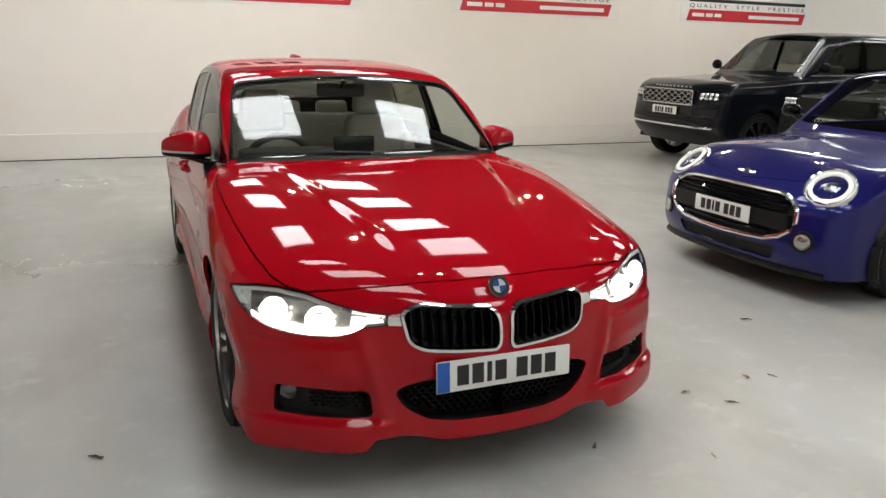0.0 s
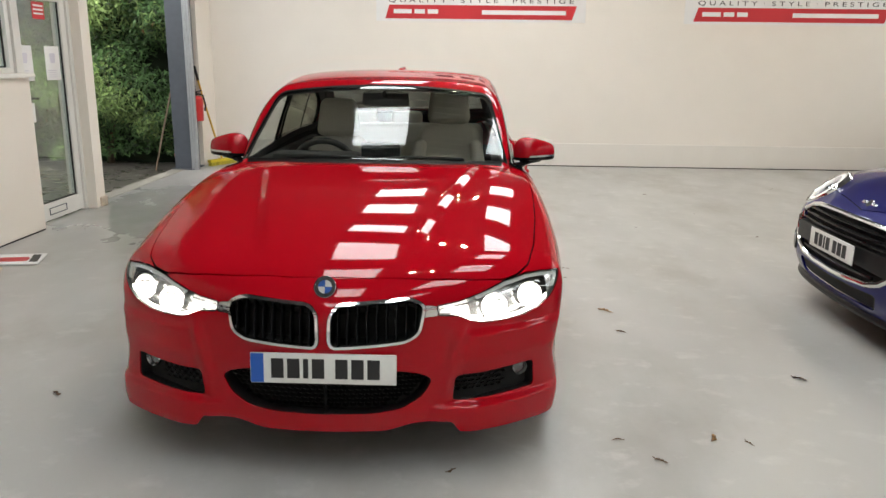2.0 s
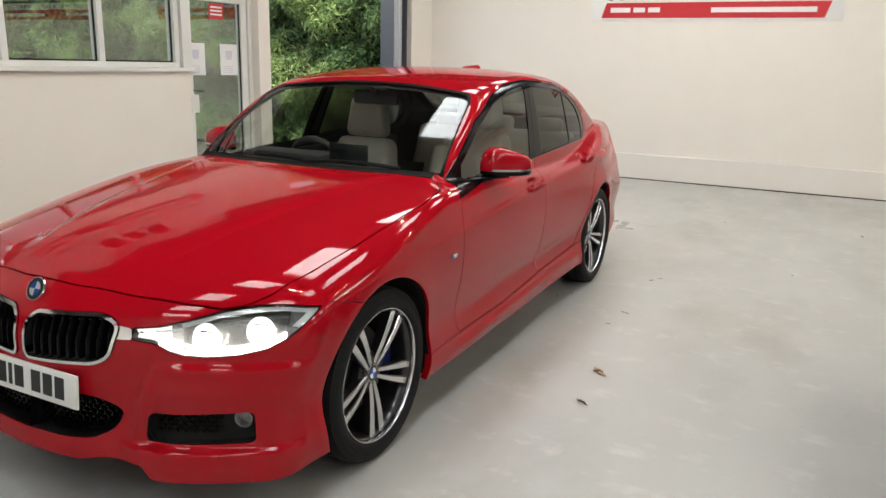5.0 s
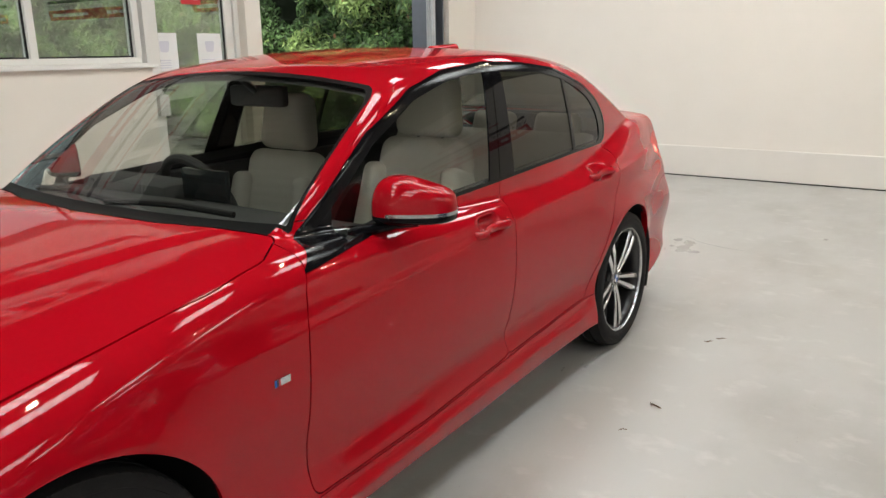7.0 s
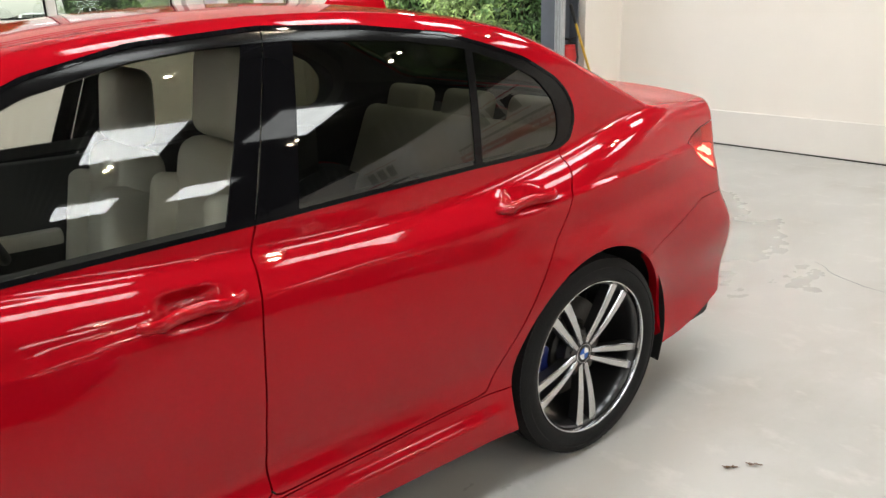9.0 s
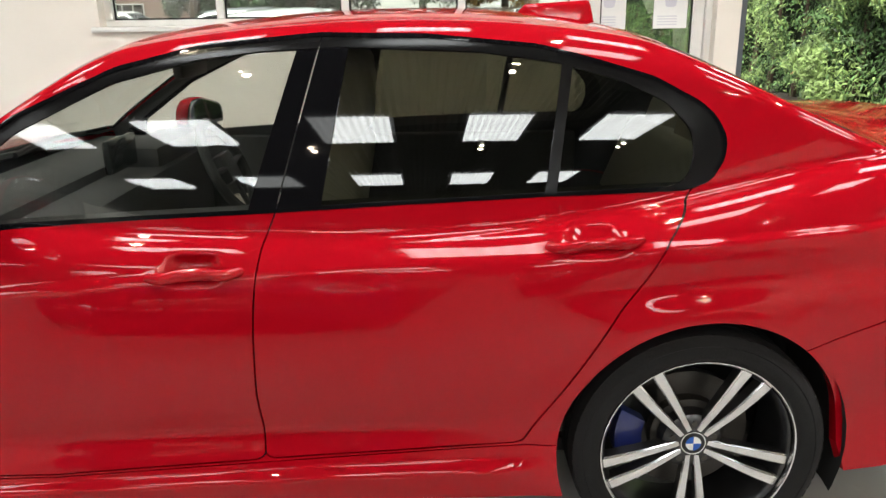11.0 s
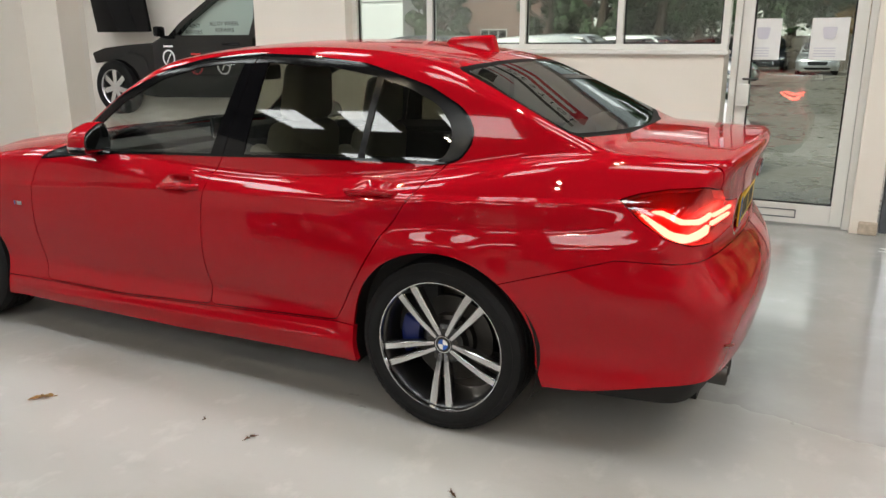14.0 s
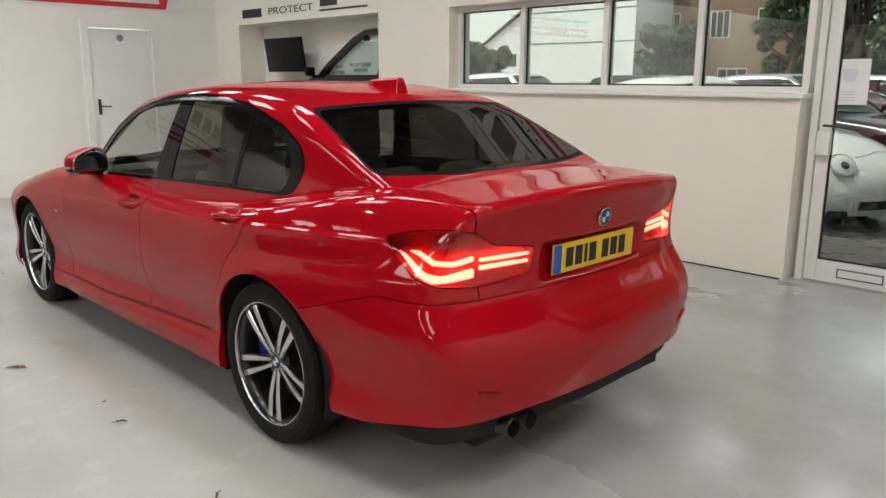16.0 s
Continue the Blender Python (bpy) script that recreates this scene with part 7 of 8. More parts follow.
def soft_car(name, label, paint, s, cell=0.02, m=None, fine=True):
    car = thing(name, label, "car", m)
    F = soft_body(s)
    sk = skin_of(F, (-2.5 * cell, -s["front"] - 0.25, 0.1), (s["width"] / 2 + 0.1, s["rear"] + 0.2, s["height"] + 0.12), cell)
    _, sk = sk.cut(lambda x, y, z: x)
    sk, _ = sk.cut(lambda x, y, z: s["sill"] - z)
    for wy in (0, s["base"]):
        _, sk = sk.cut(lambda x, y, z: np.sqrt((y - wy) ** 2 + (z - s["wheel"]) ** 2) - s["wheel"] - 0.035)

    def whole(k, n, mat, lab="", rim=0.012):
        k = k.joined(k.mirrored())
        return (k.with_rim(rim) if rim else k).ob(n, mat, car, lab)

    def pair(k, n, mat, lab="", rim=0.012):
        return [(q.with_rim(rim) if rim else q).ob(n, mat, car, lab) for q in (k, k.mirrored())]
    top = s["height"] - 0.075
    f_ws = lambda x, y, z: np.maximum(smax(smax(x - (s["glass"] - 0.07 - (s["lean"] + 0.04) * (z - s["belt"])), z - top, 0.05), s["belt"] + 0.03 - z, 0.03), y - s["split"])
    w, sk = sk.cut(f_ws)
    whole(w, "windscreen", GLASS, "clear windscreen", 0)
    dl = loop_sdf(s["dlo"], 0.06)
    d, sk = sk.cut(lambda x, y, z: np.maximum(dl(y, z), 0.4 - x))
    pil = np.full(d.v.shape[0], 1.0)
    bands = s.get("pillars", ())
    for p in bands:
        g, d = d.cut(lambda x, y, z: np.abs(y - p) - 0.04)
        pair(g, "pillar", PIANO, "", 0.004)
    pair(d, "side_window", s.get("tint", GLASS_DARK), "side window glass", 0)
    f_rw = lambda x, y, z: np.maximum(np.maximum(x - s["glass"] + 0.16, z - top), np.maximum(s["belt"] + 0.06 - z, s["rw"][0] - s["rw"][1] * (s["height"] - s["belt"]) - 0.12 - y))
    d, sk = sk.cut(f_rw)
    whole(d, "rear_window", GLASS_DARK, "dark rear window", 0)
    if fine:
        hd = loop_sdf(s["bonnet"], 0.05)
        h, sk = sk.panel(lambda x, y, z: np.maximum(hd(x, y), s["waist"] - 0.05 - z), 0.0025)
        whole(h, "bonnet", paint, "bonnet panel")
        for n, lp in s.get("doors", ()):
            dr = loop_sdf(lp, 0.03)
            h, sk = sk.panel(lambda x, y, z: np.maximum(dr(y, z), 0.4 - x), 0.0025)
            pair(h, n, paint)
    for n, lp, mat, lab, push in s.get("front_marks", ()):
        q = loop_sdf(lp, 0.03)
        h, sk = sk.panel(lambda x, y, z: np.maximum(q(x, z), y - 0.1), 0.002)
        if len(h.t):
            if min(p[0] for p in lp) < 0:
                whole(h.pushed(push), n, mat, lab, 0.02)
            else:
                pair(h.pushed(push), n, mat, lab, 0.02)
    whole(sk, "body", paint, "painted car body")
    inner = skin_of(F, (-0.1, -s["front"] - 0.2, 0.25), (s["width"] / 2 + 0.1, s["rear"] + 0.2, s["belt"]), max(cell * 2, 0.05)).pushed(0.05)
    _, inner = inner.cut(lambda x, y, z: x)
    for wy in (0, s["base"]):
        _, inner = inner.cut(lambda x, y, z: np.sqrt((y - wy) ** 2 + (z - s["wheel"]) ** 2) - s["wheel"] - 0.06)
    inner.joined(inner.mirrored()).ob("inner_structure", VOID, car)
    bm = box((-s["width"] / 2 + 0.12, -s["front"] + 0.25, s["sill"]), (s["width"] / 2 - 0.12, s["rear"] - 0.2, s["sill"] + 0.05))
    part("underbody", bm, VOID, car)
    if fine:
        part("dashboard", box((-s["glass"] + 0.1, s["ws"][0] + 0.06, s["belt"] - 0.25), (s["glass"] - 0.1, s["ws"][0] + 0.42, s["belt"] - 0.02), 0.04), DARK_PLASTIC, car, "black dashboard")
        for x in (-0.36, 0.36):
            st = part("seat_back", cushion((0.48, 0.14, 0.62)), s.get("seat", DARK_PLASTIC), car, "car seat", pose(x, s["ws"][0] + 1.15, s["belt"] - 0.18, -15, 0, 0))
            part("headrest", cushion((0.26, 0.10, 0.19)), s.get("seat", DARK_PLASTIC), st, "", pose(0, 0.0, 0.42))
    for wy in (0, s["base"]):
        for sx in (1, -1):
            plain_wheel(s["wheel"], car, pose(sx * (s["width"] / 2 - 0.135), wy, s["wheel"], 0, 0, 0 if sx == 1 else 180), s.get("spokes", 5))
            if fine:
                bm = lathe([(sx * 0.45, 0.02), (sx * 0.45, s["wheel"] + 0.055), (sx * (s["width"] / 2 - 0.05), s["wheel"] + 0.055)], 32)
                bmesh.ops.translate(bm, verts=bm.verts, vec=(0, wy, s["wheel"]))
                bmesh.ops.bisect_plane(bm, geom=bm.verts[:] + bm.edges[:] + bm.faces[:], plane_co=(0, 0, s["sill"]), plane_no=(0, 0, -1), clear_outer=True)
                part("wheel_arch_liner", bm, VOID, car)
    for sx in (1, -1):
        bm = bmesh.new()
        bmesh.ops.create_uvsphere(bm, u_segments=16, v_segments=10, radius=1, matrix=Matrix.LocRotScale((sx * (s["width"] / 2 + 0.06), s["ws"][0] + 0.34, s["belt"] + 0.10), None, (0.095, 0.06, 0.058 * s.get("mirror", 1))))
        add_tube(bm, (sx * (s["width"] / 2 - 0.12), s["ws"][0] + 0.34, s["belt"] + 0.02), (sx * (s["width"] / 2), s["ws"][0] + 0.34, s["belt"] + 0.06), 0.025)
        part("door_mirror", bm, s.get("mirror_paint", PIANO), car, "door mirror")
    return car


def front_y(s, x, z):
    return float(spline(s["nose"])(z)) + s["bow"] * (x / (s["width"] / 2)) ** 2 + 0.12 * (x / (s["width"] / 2)) ** 6


HATCH = dict(width=1.73, front=0.80, rear=3.02, base=2.495, height=1.465, wheel=0.315, sill=0.17, mid=1.1, waist=0.72, crown=0.10, round=0.10, bow=0.09, belt=0.98, lean=0.26, glass=0.755,
             hood=[(-0.9, 0.74), (-0.6, 0.845), (-0.2, 0.915), (0.4, 0.965), (0.9, 0.99), (2.0, 1.0), (3.1, 0.98)], roof=[(0.6, 1.37), (1.1, 1.445), (1.8, 1.465), (2.7, 1.43), (3.1, 1.38)],
             nose=[(0.15, -0.73), (0.3, -0.81), (0.5, -0.81), (0.62, -0.785), (0.72, -0.675), (0.8, -0.57), (0.95, -0.38)], ws=(0.34, 1.15), wsbow=0.34, rw=(2.98, 0.35), split=1.5,
             dlo=[(0.72, 0.99), (2.75, 1.02), (2.66, 1.33), (1.20, 1.35)], pillars=(1.65,), tint=GLASS, bonnet=[(-0.2, -0.72), (0.45, -0.62), (0.74, -0.30), (0.76, 0.20), (0.70, 0.42), (-0.2, 0.25)],
             doors=[("door", [(0.55, 0.30), (0.53, 0.80), (0.70, 1.05), (1.68, 1.05), (1.70, 0.30)])], mirror=0.95, seat=DARK_PLASTIC, spokes=8,
             front_marks=[("grille", [(-0.2, 0.668), (0.42, 0.662), (0.52, 0.635), (0.575, 0.575), (0.575, 0.505), (0.52, 0.430), (0.42, 0.385), (-0.2, 0.365)], VOID, "black grille with slats", 0.025),
                          ("lower_intake", [(-0.2, 0.315), (0.46, 0.330), (0.42, 0.240), (-0.2, 0.230)], VOID, "black lower air intake", 0.015)])


def surface_y(F, x, z):
    """Where the front of a body lies at x, z."""
    a, b = -1.3, 0.6
    for _ in range(26):
        m = (a + b) / 2
        if F(np.array(x), np.array(m), np.array(z)) > 0:
            a = m
        else:
            b = m
    return a


def lamp_seat(F, x, z):
    """Point and normal at which a round lamp sits flush in the front of a body."""
    p, e = Vector((x, surface_y(F, x, z), z)), 0.03
    at = lambda a, b, c: float(F(np.array(p.x + a), np.array(p.y + b), np.array(p.z + c)))
    n = Vector((at(e, 0, 0) - at(-e, 0, 0), at(0, e, 0) - at(0, -e, 0), at(0, 0, e) - at(0, 0, -e))).normalized()
    return p, (n * 0.8 + Vector((0.06, -0.17, 0.09))).normalized()


def mini_details(car, s):
    F = soft_body(s)
    f = lambda x, z: surface_y(F, x, z)
    g = [c for c in car.children if c.name.startswith("grille")][0]
    half = [(0.0, 0.672), (0.22, 0.671), (0.40, 0.667), (0.485, 0.652), (0.545, 0.615), (0.578, 0.565), (0.577, 0.508), (0.545, 0.452), (0.48, 0.405), (0.38, 0.375), (0.20, 0.362), (0.0, 0.358)]
    loop = half + [(-x, z) for x, z in half[-2:0:-1]] + half[:1]
    part("grille_frame", sweep([(x, f(x, z) - 0.004, z) for x, z in loop], 0.017, 10), CHROME, g, "chrome ring round the grille")
    for z in (0.634, 0.604, 0.574, 0.415):
        hw = 0.50 if z > 0.5 else 0.40
        part("slat", sweep([(x, f(x, z) + 0.004, z) for x in np.linspace(-hw, hw, 13)], 0.0105, 8), PIANO, g)
    part("centre_panel", box((-0.53, f(0.50, 0.50) - 0.02, 0.440), (0.53, f(0.50, 0.50) + 0.03, 0.552), 0.012), TRIM, g)
    number_plate(car, pose(0, f(0, 0.5) - 0.026, 0.500), PLATE_W, "white front number plate", False)
    for sx in (1, -1):
        p, n = lamp_seat(F, 0.640, 0.735)
        p = p - n * 0.010
        p.x, n.x = p.x * sx, n.x * sx
        h = part("headlight", lathe([(-0.10, 0.150), (0.010, 0.158), (0.022, 0.152), (0.016, 0.143)], 40), CHROME, car, "round headlight with a chrome ring, lit", facing(p, n))
        part("bowl", lathe([(0.016, 0.144), (-0.02, 0.10), (-0.04, 0.001)], 32), LAMP_WHITE, h)
        part("light_ring", lathe(torus_profile(0.115, 0.014), 36, closed=True), LED_RING, h, "glowing white ring", pose(0.012, 0, 0))
        part("projector", lathe([(-0.03, 0.055), (0.005, 0.050), (0.020, 0.025), (0.024, 0.001)], 24), FOG_LENS, h)
        part("lens", lathe([(0.020, 0.152), (0.042, 0.09), (0.050, 0.001)], 32), LENS, h)
        p = Vector((sx * 0.640, f(0.640, 0.40) - 0.004, 0.40))
        m = facing(p, Vector((sx * 0.35, -0.93, 0)))
        q = part("fog_light", lathe([(-0.03, 0.055), (0.010, 0.050), (0.006, 0.040), (0.012, 0.020), (0.014, 0.001)], 24), LAMP_BOWL, car, "round fog light", m)
        part("bezel", lathe([(-0.03, 0.072), (0.004, 0.069), (0.006, 0.054), (-0.01, 0.052)], 28), TRIM, q)
        for wy in (0, s["base"]):
            a = np.linspace(math.radians(-28), math.radians(208), 25)
            part("arch_trim", sweep([(sx * (s["width"] / 2 - 0.012), wy + (s["wheel"] + 0.062) * math.cos(k), s["wheel"] + (s["wheel"] + 0.062) * math.sin(k)) for k in a], 0.036, 8), TRIM, car, "black plastic wheel arch trim")
    bm = sweep([(x, f(x, 0.2) + 0.006, 0.185) for x in np.linspace(-0.74, 0.74, 21)], 0.024, 10)
    part("chin_spoiler", bm, TRIM, car, "black plastic lower edge")
    b = part("bonnet_badge", lathe([(-0.004, 0.026), (0.006, 0.024), (0.006, 0.001)], 24), CHROME, car, "winged chrome badge", facing((0, f(0, 0.745) - 0.002, 0.745), Vector((0, -0.8, 0.6))))
    for sx in (1, -1):
        part("badge_wing", box((-0.002, sx * 0.05 - 0.03, -0.008), (0.004, sx * 0.05 + 0.03, 0.010), 0.002), CHROME, b)


OFFROAD = dict(width=1.98, front=0.86, rear=4.05, base=2.92, height=1.89, wheel=0.385, sill=0.30, mid=1.5, waist=1.02, crown=0.05, round=0.07, bow=0.10, belt=1.28, lean=0.26, glass=0.86,
               hood=[(-0.9, 1.06), (-0.7, 1.15), (-0.3, 1.20), (0.4, 1.24), (1.0, 1.27), (3.0, 1.28), (4.1, 1.24)], roof=[(1.0, 1.81), (1.5, 1.87), (2.2, 1.885), (3.3, 1.85), (4.1, 1.77)],
               nose=[(0.25, -0.60), (0.38, -0.76), (0.5, -0.86), (0.7, -0.87), (0.95, -0.84), (1.08, -0.78), (1.2, -0.6)], ws=(0.58, 1.12), wsbow=0.25, rw=(4.02, 0.25), split=1.75,
               dlo=[(1.02, 1.30), (3.85, 1.34), (3.72, 1.73), (2.4, 1.78), (1.55, 1.77)], pillars=(1.95, 2.95), tint=GLASS_DARK,
               bonnet=[(-0.2, -0.80), (0.60, -0.74), (0.86, -0.45), (0.88, 0.3), (0.80, 0.66), (-0.2, 0.50)], mirror=1.3, seat=CREAM_LEATHER, spokes=10,
               doors=[("front_door", [(0.75, 0.45), (0.72, 1.0), (1.05, 1.3), (1.98, 1.3), (2.0, 0.45)]), ("rear_door", [(2.01, 0.45), (1.99, 1.3), (2.9, 1.3), (2.75, 0.8), (2.6, 0.5)])],
               front_marks=[("grille_surround", [(-0.2, 1.052), (0.56, 1.050), (0.53, 0.845), (-0.2, 0.840)], TRIM, "grille surround", 0.004),
                            ("headlight", [(0.59, 1.05), (0.88, 1.055), (0.92, 0.98), (0.84, 0.90), (0.60, 0.89)], PIANO, "dark glass headlight", -0.002),
                            ("bumper_slot", [(0.52, 0.80), (0.88, 0.81), (0.86, 0.70), (0.54, 0.67)], TRIM, "black bumper vent", 0.01)])


def offroad_details(car, s, bright=True):
    f = lambda x, z: front_y(s, x, z)
    part("grille", box((-0.53, f(0, 0.95) - 0.012, 0.85), (0.53, f(0, 0.95) + 0.06, 1.045), 0.01), PIANO, car, "dark grille panel")
    if bright:
        g = part("grille_frame", prism_ring(0.54, 0.105, 0.013, f(0, 0.95) - 0.026, 0.948), ALLOY, car, "silver grille frame")
        for r in range(5):
            for c in range(15):
                x, z = -0.49 + 0.07 * c, 0.872 + 0.038 * r
                bm = bmesh.new()
                add_box(bm, (x - 0.037, f(0, 0.95) - 0.022, z - 0.0035), (x + 0.037, f(0, 0.95) - 0.012, z + 0.0035), 0, 0, Matrix.Translation((x, 0, z)) @ Matrix.Rotation(radians(27 if (r + c) % 2 else -27), 4, "Y") @ Matrix.Translation((-x, 0, -z)))
                part("grille_bar", bm, ALLOY, g)
        for i in range(10):
            x = -0.36 + 0.08 * i
            part("bonnet_letter_bar", box((x - 0.022, f(abs(x), 1.085) - 0.004, 1.079), (x + 0.022, f(abs(x), 1.085) + 0.03, 1.093)), ALLOY, car)
        part("chrome_strip", sweep([(x, f(x, 0.58) - 0.012, 0.555) for x in np.linspace(-0.86, 0.86, 21)], 0.016, 8), CHROME, car, "chrome strip along the bumper")
    for i in range(3):
        part("intake_slat", sweep([(x, f(x, 0.66) - 0.012, 0.63 + 0.035 * i) for x in np.linspace(-0.80, 0.80, 19)], 0.012, 8), TRIM, car)
    for sx in (1, -1):
        for i in range(4):
            for z in (0.952, 0.998):
                x = sx * (0.645 + 0.066 * i)
                part("lamp_cell", lathe([(-0.01, 0.028), (0.010, 0.022), (0.014, 0.001)], 16), CHROME, car, "bright lamp cell", facing((x, f(abs(x), z) - 0.008, z), Vector((sx * 0.2, -1, 0.12))))
    number_plate(car, pose(0, f(0, 0.75) - 0.03, 0.770 if not bright else 0.755), PLATE_W, "white front number plate", False)



mini = soft_car("blue_hatchback_car", "deep blue three-door hatchback with round lit headlights", BLUE, HATCH, 0.016, pose(3.43, 1.01, 0, 0, 0, -90))
mini_details(mini, HATCH)
rover = soft_car("black_offroad_car", "glossy black large off-road car with a silver mesh grille", NAVY, OFFROAD, 0.022, pose(6.87, 5.95, 0, 0, 0, -90))
offroad_details(rover, OFFROAD)
SPORT = dict(OFFROAD, height=1.76, belt=1.17, hood=[(-0.9, 0.95), (-0.7, 1.03), (-0.3, 1.09), (0.4, 1.13), (1.0, 1.15), (3.0, 1.18), (4.1, 1.15)], roof=[(1.0, 1.66), (1.5, 1.73), (2.2, 1.755), (3.3, 1.71), (4.1, 1.62)],
             dlo=[(1.12, 1.19), (3.85, 1.24), (3.72, 1.58), (2.4, 1.65), (1.62, 1.64)])
sport = soft_car("grey_offroad_car", "dark grey off-road car parked between the others", GREY_PAINT, SPORT, 0.025, pose(7.35, 3.55, 0, 0, 0, -90))
offroad_details(sport, SPORT, False)

# ---- outside: wet yard, hedge, parked cars, fence, trees, houses ----
GZ = -0.06


def yard_material():
    m = material("wet_asphalt", (0.15, 0.138, 0.118), 0.35, var=0.14, scale=5, bump=0.08, bscale=90, rvar=0.2)
    return m


bm = bmesh.new()
bmesh.ops.create_grid(bm, x_segments=60, y_segments=60, size=150)
bmesh.ops.translate(bm, verts=bm.verts, vec=(-153.4, 0, GZ))
for v in bm.verts:
    if v.co.x < -6:
        v.co.z += 0.03 * noise.noise(v.co * 0.05)
gr = part("ground", bm, yard_material(), smooth=True)
tagged(gr, "wet dark asphalt yard outside the showroom", "ground", kind="structure")


def leaf_cloud(name, pts, nrm, size, mat, seed, parent=None, kind="", wide=0.42):
    """Small bent leaves at points, facing roughly along normals."""
    r = np.random.RandomState(seed)
    n = len(pts)
    d = nrm + r.normal(0, 0.55, (n, 3))
    d /= np.linalg.norm(d, axis=1, keepdims=True)
    a = np.cross(d, r.normal(0, 1, (n, 3)))
    a /= np.linalg.norm(a, axis=1, keepdims=True) + 1e-9
    b = np.cross(d, a)
    s = size * r.uniform(0.55, 1.5, (n, 1))
    droop = np.array([0, 0, -0.35])
    v = np.concatenate([pts - a * s, pts + b * s * wide + d * s * 0.15, pts + a * s * 1.1 + droop * s, pts - b * s * wide + d * s * 0.15])
    i = np.arange(n)
    f = np.concatenate([np.stack([i, i + n, i + 3 * n], 1), np.stack([i + n, i + 2 * n, i + 3 * n], 1)])
    me = bpy.data.meshes.new(name)
    me.from_pydata(v.tolist(), [], f.tolist())
    me.materials.append(mat)
    ob = new(name, me)
    ob.parent = parent
    if kind:
        ob["kind"] = kind
    return ob


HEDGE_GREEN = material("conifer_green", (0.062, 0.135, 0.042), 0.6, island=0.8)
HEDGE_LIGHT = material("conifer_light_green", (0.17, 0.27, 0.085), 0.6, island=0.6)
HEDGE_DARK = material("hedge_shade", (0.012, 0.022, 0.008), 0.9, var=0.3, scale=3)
TREE_GREEN = material("tree_green", (0.035, 0.075, 0.025), 0.6, island=0.7)
AUTUMN = material("autumn_leaf", (0.30, 0.17, 0.03), 0.6, island=0.5)
DEAD_SPRAY = material("dead_conifer", (0.20, 0.11, 0.05), 0.7, island=0.5)
BARK = material("bark", (0.09, 0.065, 0.045), 0.9, var=0.3, scale=12, bump=0.6, bscale=25)


def hedge(x0, x1, y, height, seed, n):
    r = np.random.RandomState(seed)
    h = thing("hedge", "tall dense green conifer hedge beside the yard", "hedge")
    X = r.uniform(x0, x1, n)
    Z = height * r.uniform(0, 1, n) ** 0.9 + GZ + 0.15
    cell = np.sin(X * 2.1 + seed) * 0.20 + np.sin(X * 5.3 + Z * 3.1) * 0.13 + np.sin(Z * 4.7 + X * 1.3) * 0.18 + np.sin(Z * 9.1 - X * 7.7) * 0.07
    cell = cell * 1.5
    Y = y - 0.25 + cell - np.abs(r.normal(0, 0.10, n)) + 0.05 * Z
    P = np.stack([X, Y, Z], 1)
    N = np.tile([0.1, -1.0, 0.25], (n, 1))
    # paler green on bulges, darker in hollows: light and shade put into colour
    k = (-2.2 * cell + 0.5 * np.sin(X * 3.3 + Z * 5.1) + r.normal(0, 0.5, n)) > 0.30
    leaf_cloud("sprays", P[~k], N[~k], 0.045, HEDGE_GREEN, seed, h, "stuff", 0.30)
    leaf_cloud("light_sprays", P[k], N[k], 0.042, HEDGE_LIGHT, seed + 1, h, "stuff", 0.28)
    # solid twig core behind the sprays, inner shade painted in as near-black
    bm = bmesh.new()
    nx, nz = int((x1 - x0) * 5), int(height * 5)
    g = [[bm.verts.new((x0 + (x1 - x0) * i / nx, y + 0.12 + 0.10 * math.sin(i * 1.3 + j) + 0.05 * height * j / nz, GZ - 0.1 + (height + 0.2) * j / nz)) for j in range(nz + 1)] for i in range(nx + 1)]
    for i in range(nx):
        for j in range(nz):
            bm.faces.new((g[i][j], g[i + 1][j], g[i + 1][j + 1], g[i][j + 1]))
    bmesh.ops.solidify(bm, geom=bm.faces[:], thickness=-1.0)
    part("twig_mass", bm, HEDGE_DARK, h, "inner twigs, shade put into their dark colour")
    for i in range(int((x1 - x0) / 1.1)):
        x = x0 + 0.6 + 1.1 * i + r.uniform(-0.3, 0.3)
        part("stem", sweep([(x, y - 0.02, GZ - 0.05), (x + 0.05, y + 0.05, 0.6), (x - 0.05, y + 0.1, 1.6)], [0.06, 0.05, 0.03], 7), BARK, h)
    dead = r.choice(n, 90)
    leaf_cloud("dead_sprays", P[dead] + np.array([0, -0.06, 0]), N[dead], 0.045, DEAD_SPRAY, seed + 2, h, "stuff")


hedge(-9.0, -3.62, 8.15, 4.6, 3, 90000)
hedge(-20.0, -9.0, 8.4, 4.6, 8, 60000)
hedge(-34.0, -20.0, 9.6, 4.0, 12, 9000)

WOOD = material("weathered_fence", (0.12, 0.095, 0.075), 0.85, rand=0.25, var=0.2, scale=9)
fe = thing("board_fence", "weathered grey-brown board fence behind the parked cars", "fence")
bd = box((-0.012, -0.07, 0), (0.012, 0.07, 1.75), 0.004)
me_board = None
for i in range(190):
    y = -22.0 + 0.155 * i
    if me_board is None:
        b0 = part("board", bd, WOOD, fe, "", pose(-43.0, y, GZ), smooth=False)
        me_board = b0.data
    else:
        o = new("board", me_board)
        o.parent = fe
        o.matrix_basis = pose(-43.0 + 0.01 * (i % 2), y, GZ + 0.02 * math.sin(i * 1.7), 0, 0, 0)
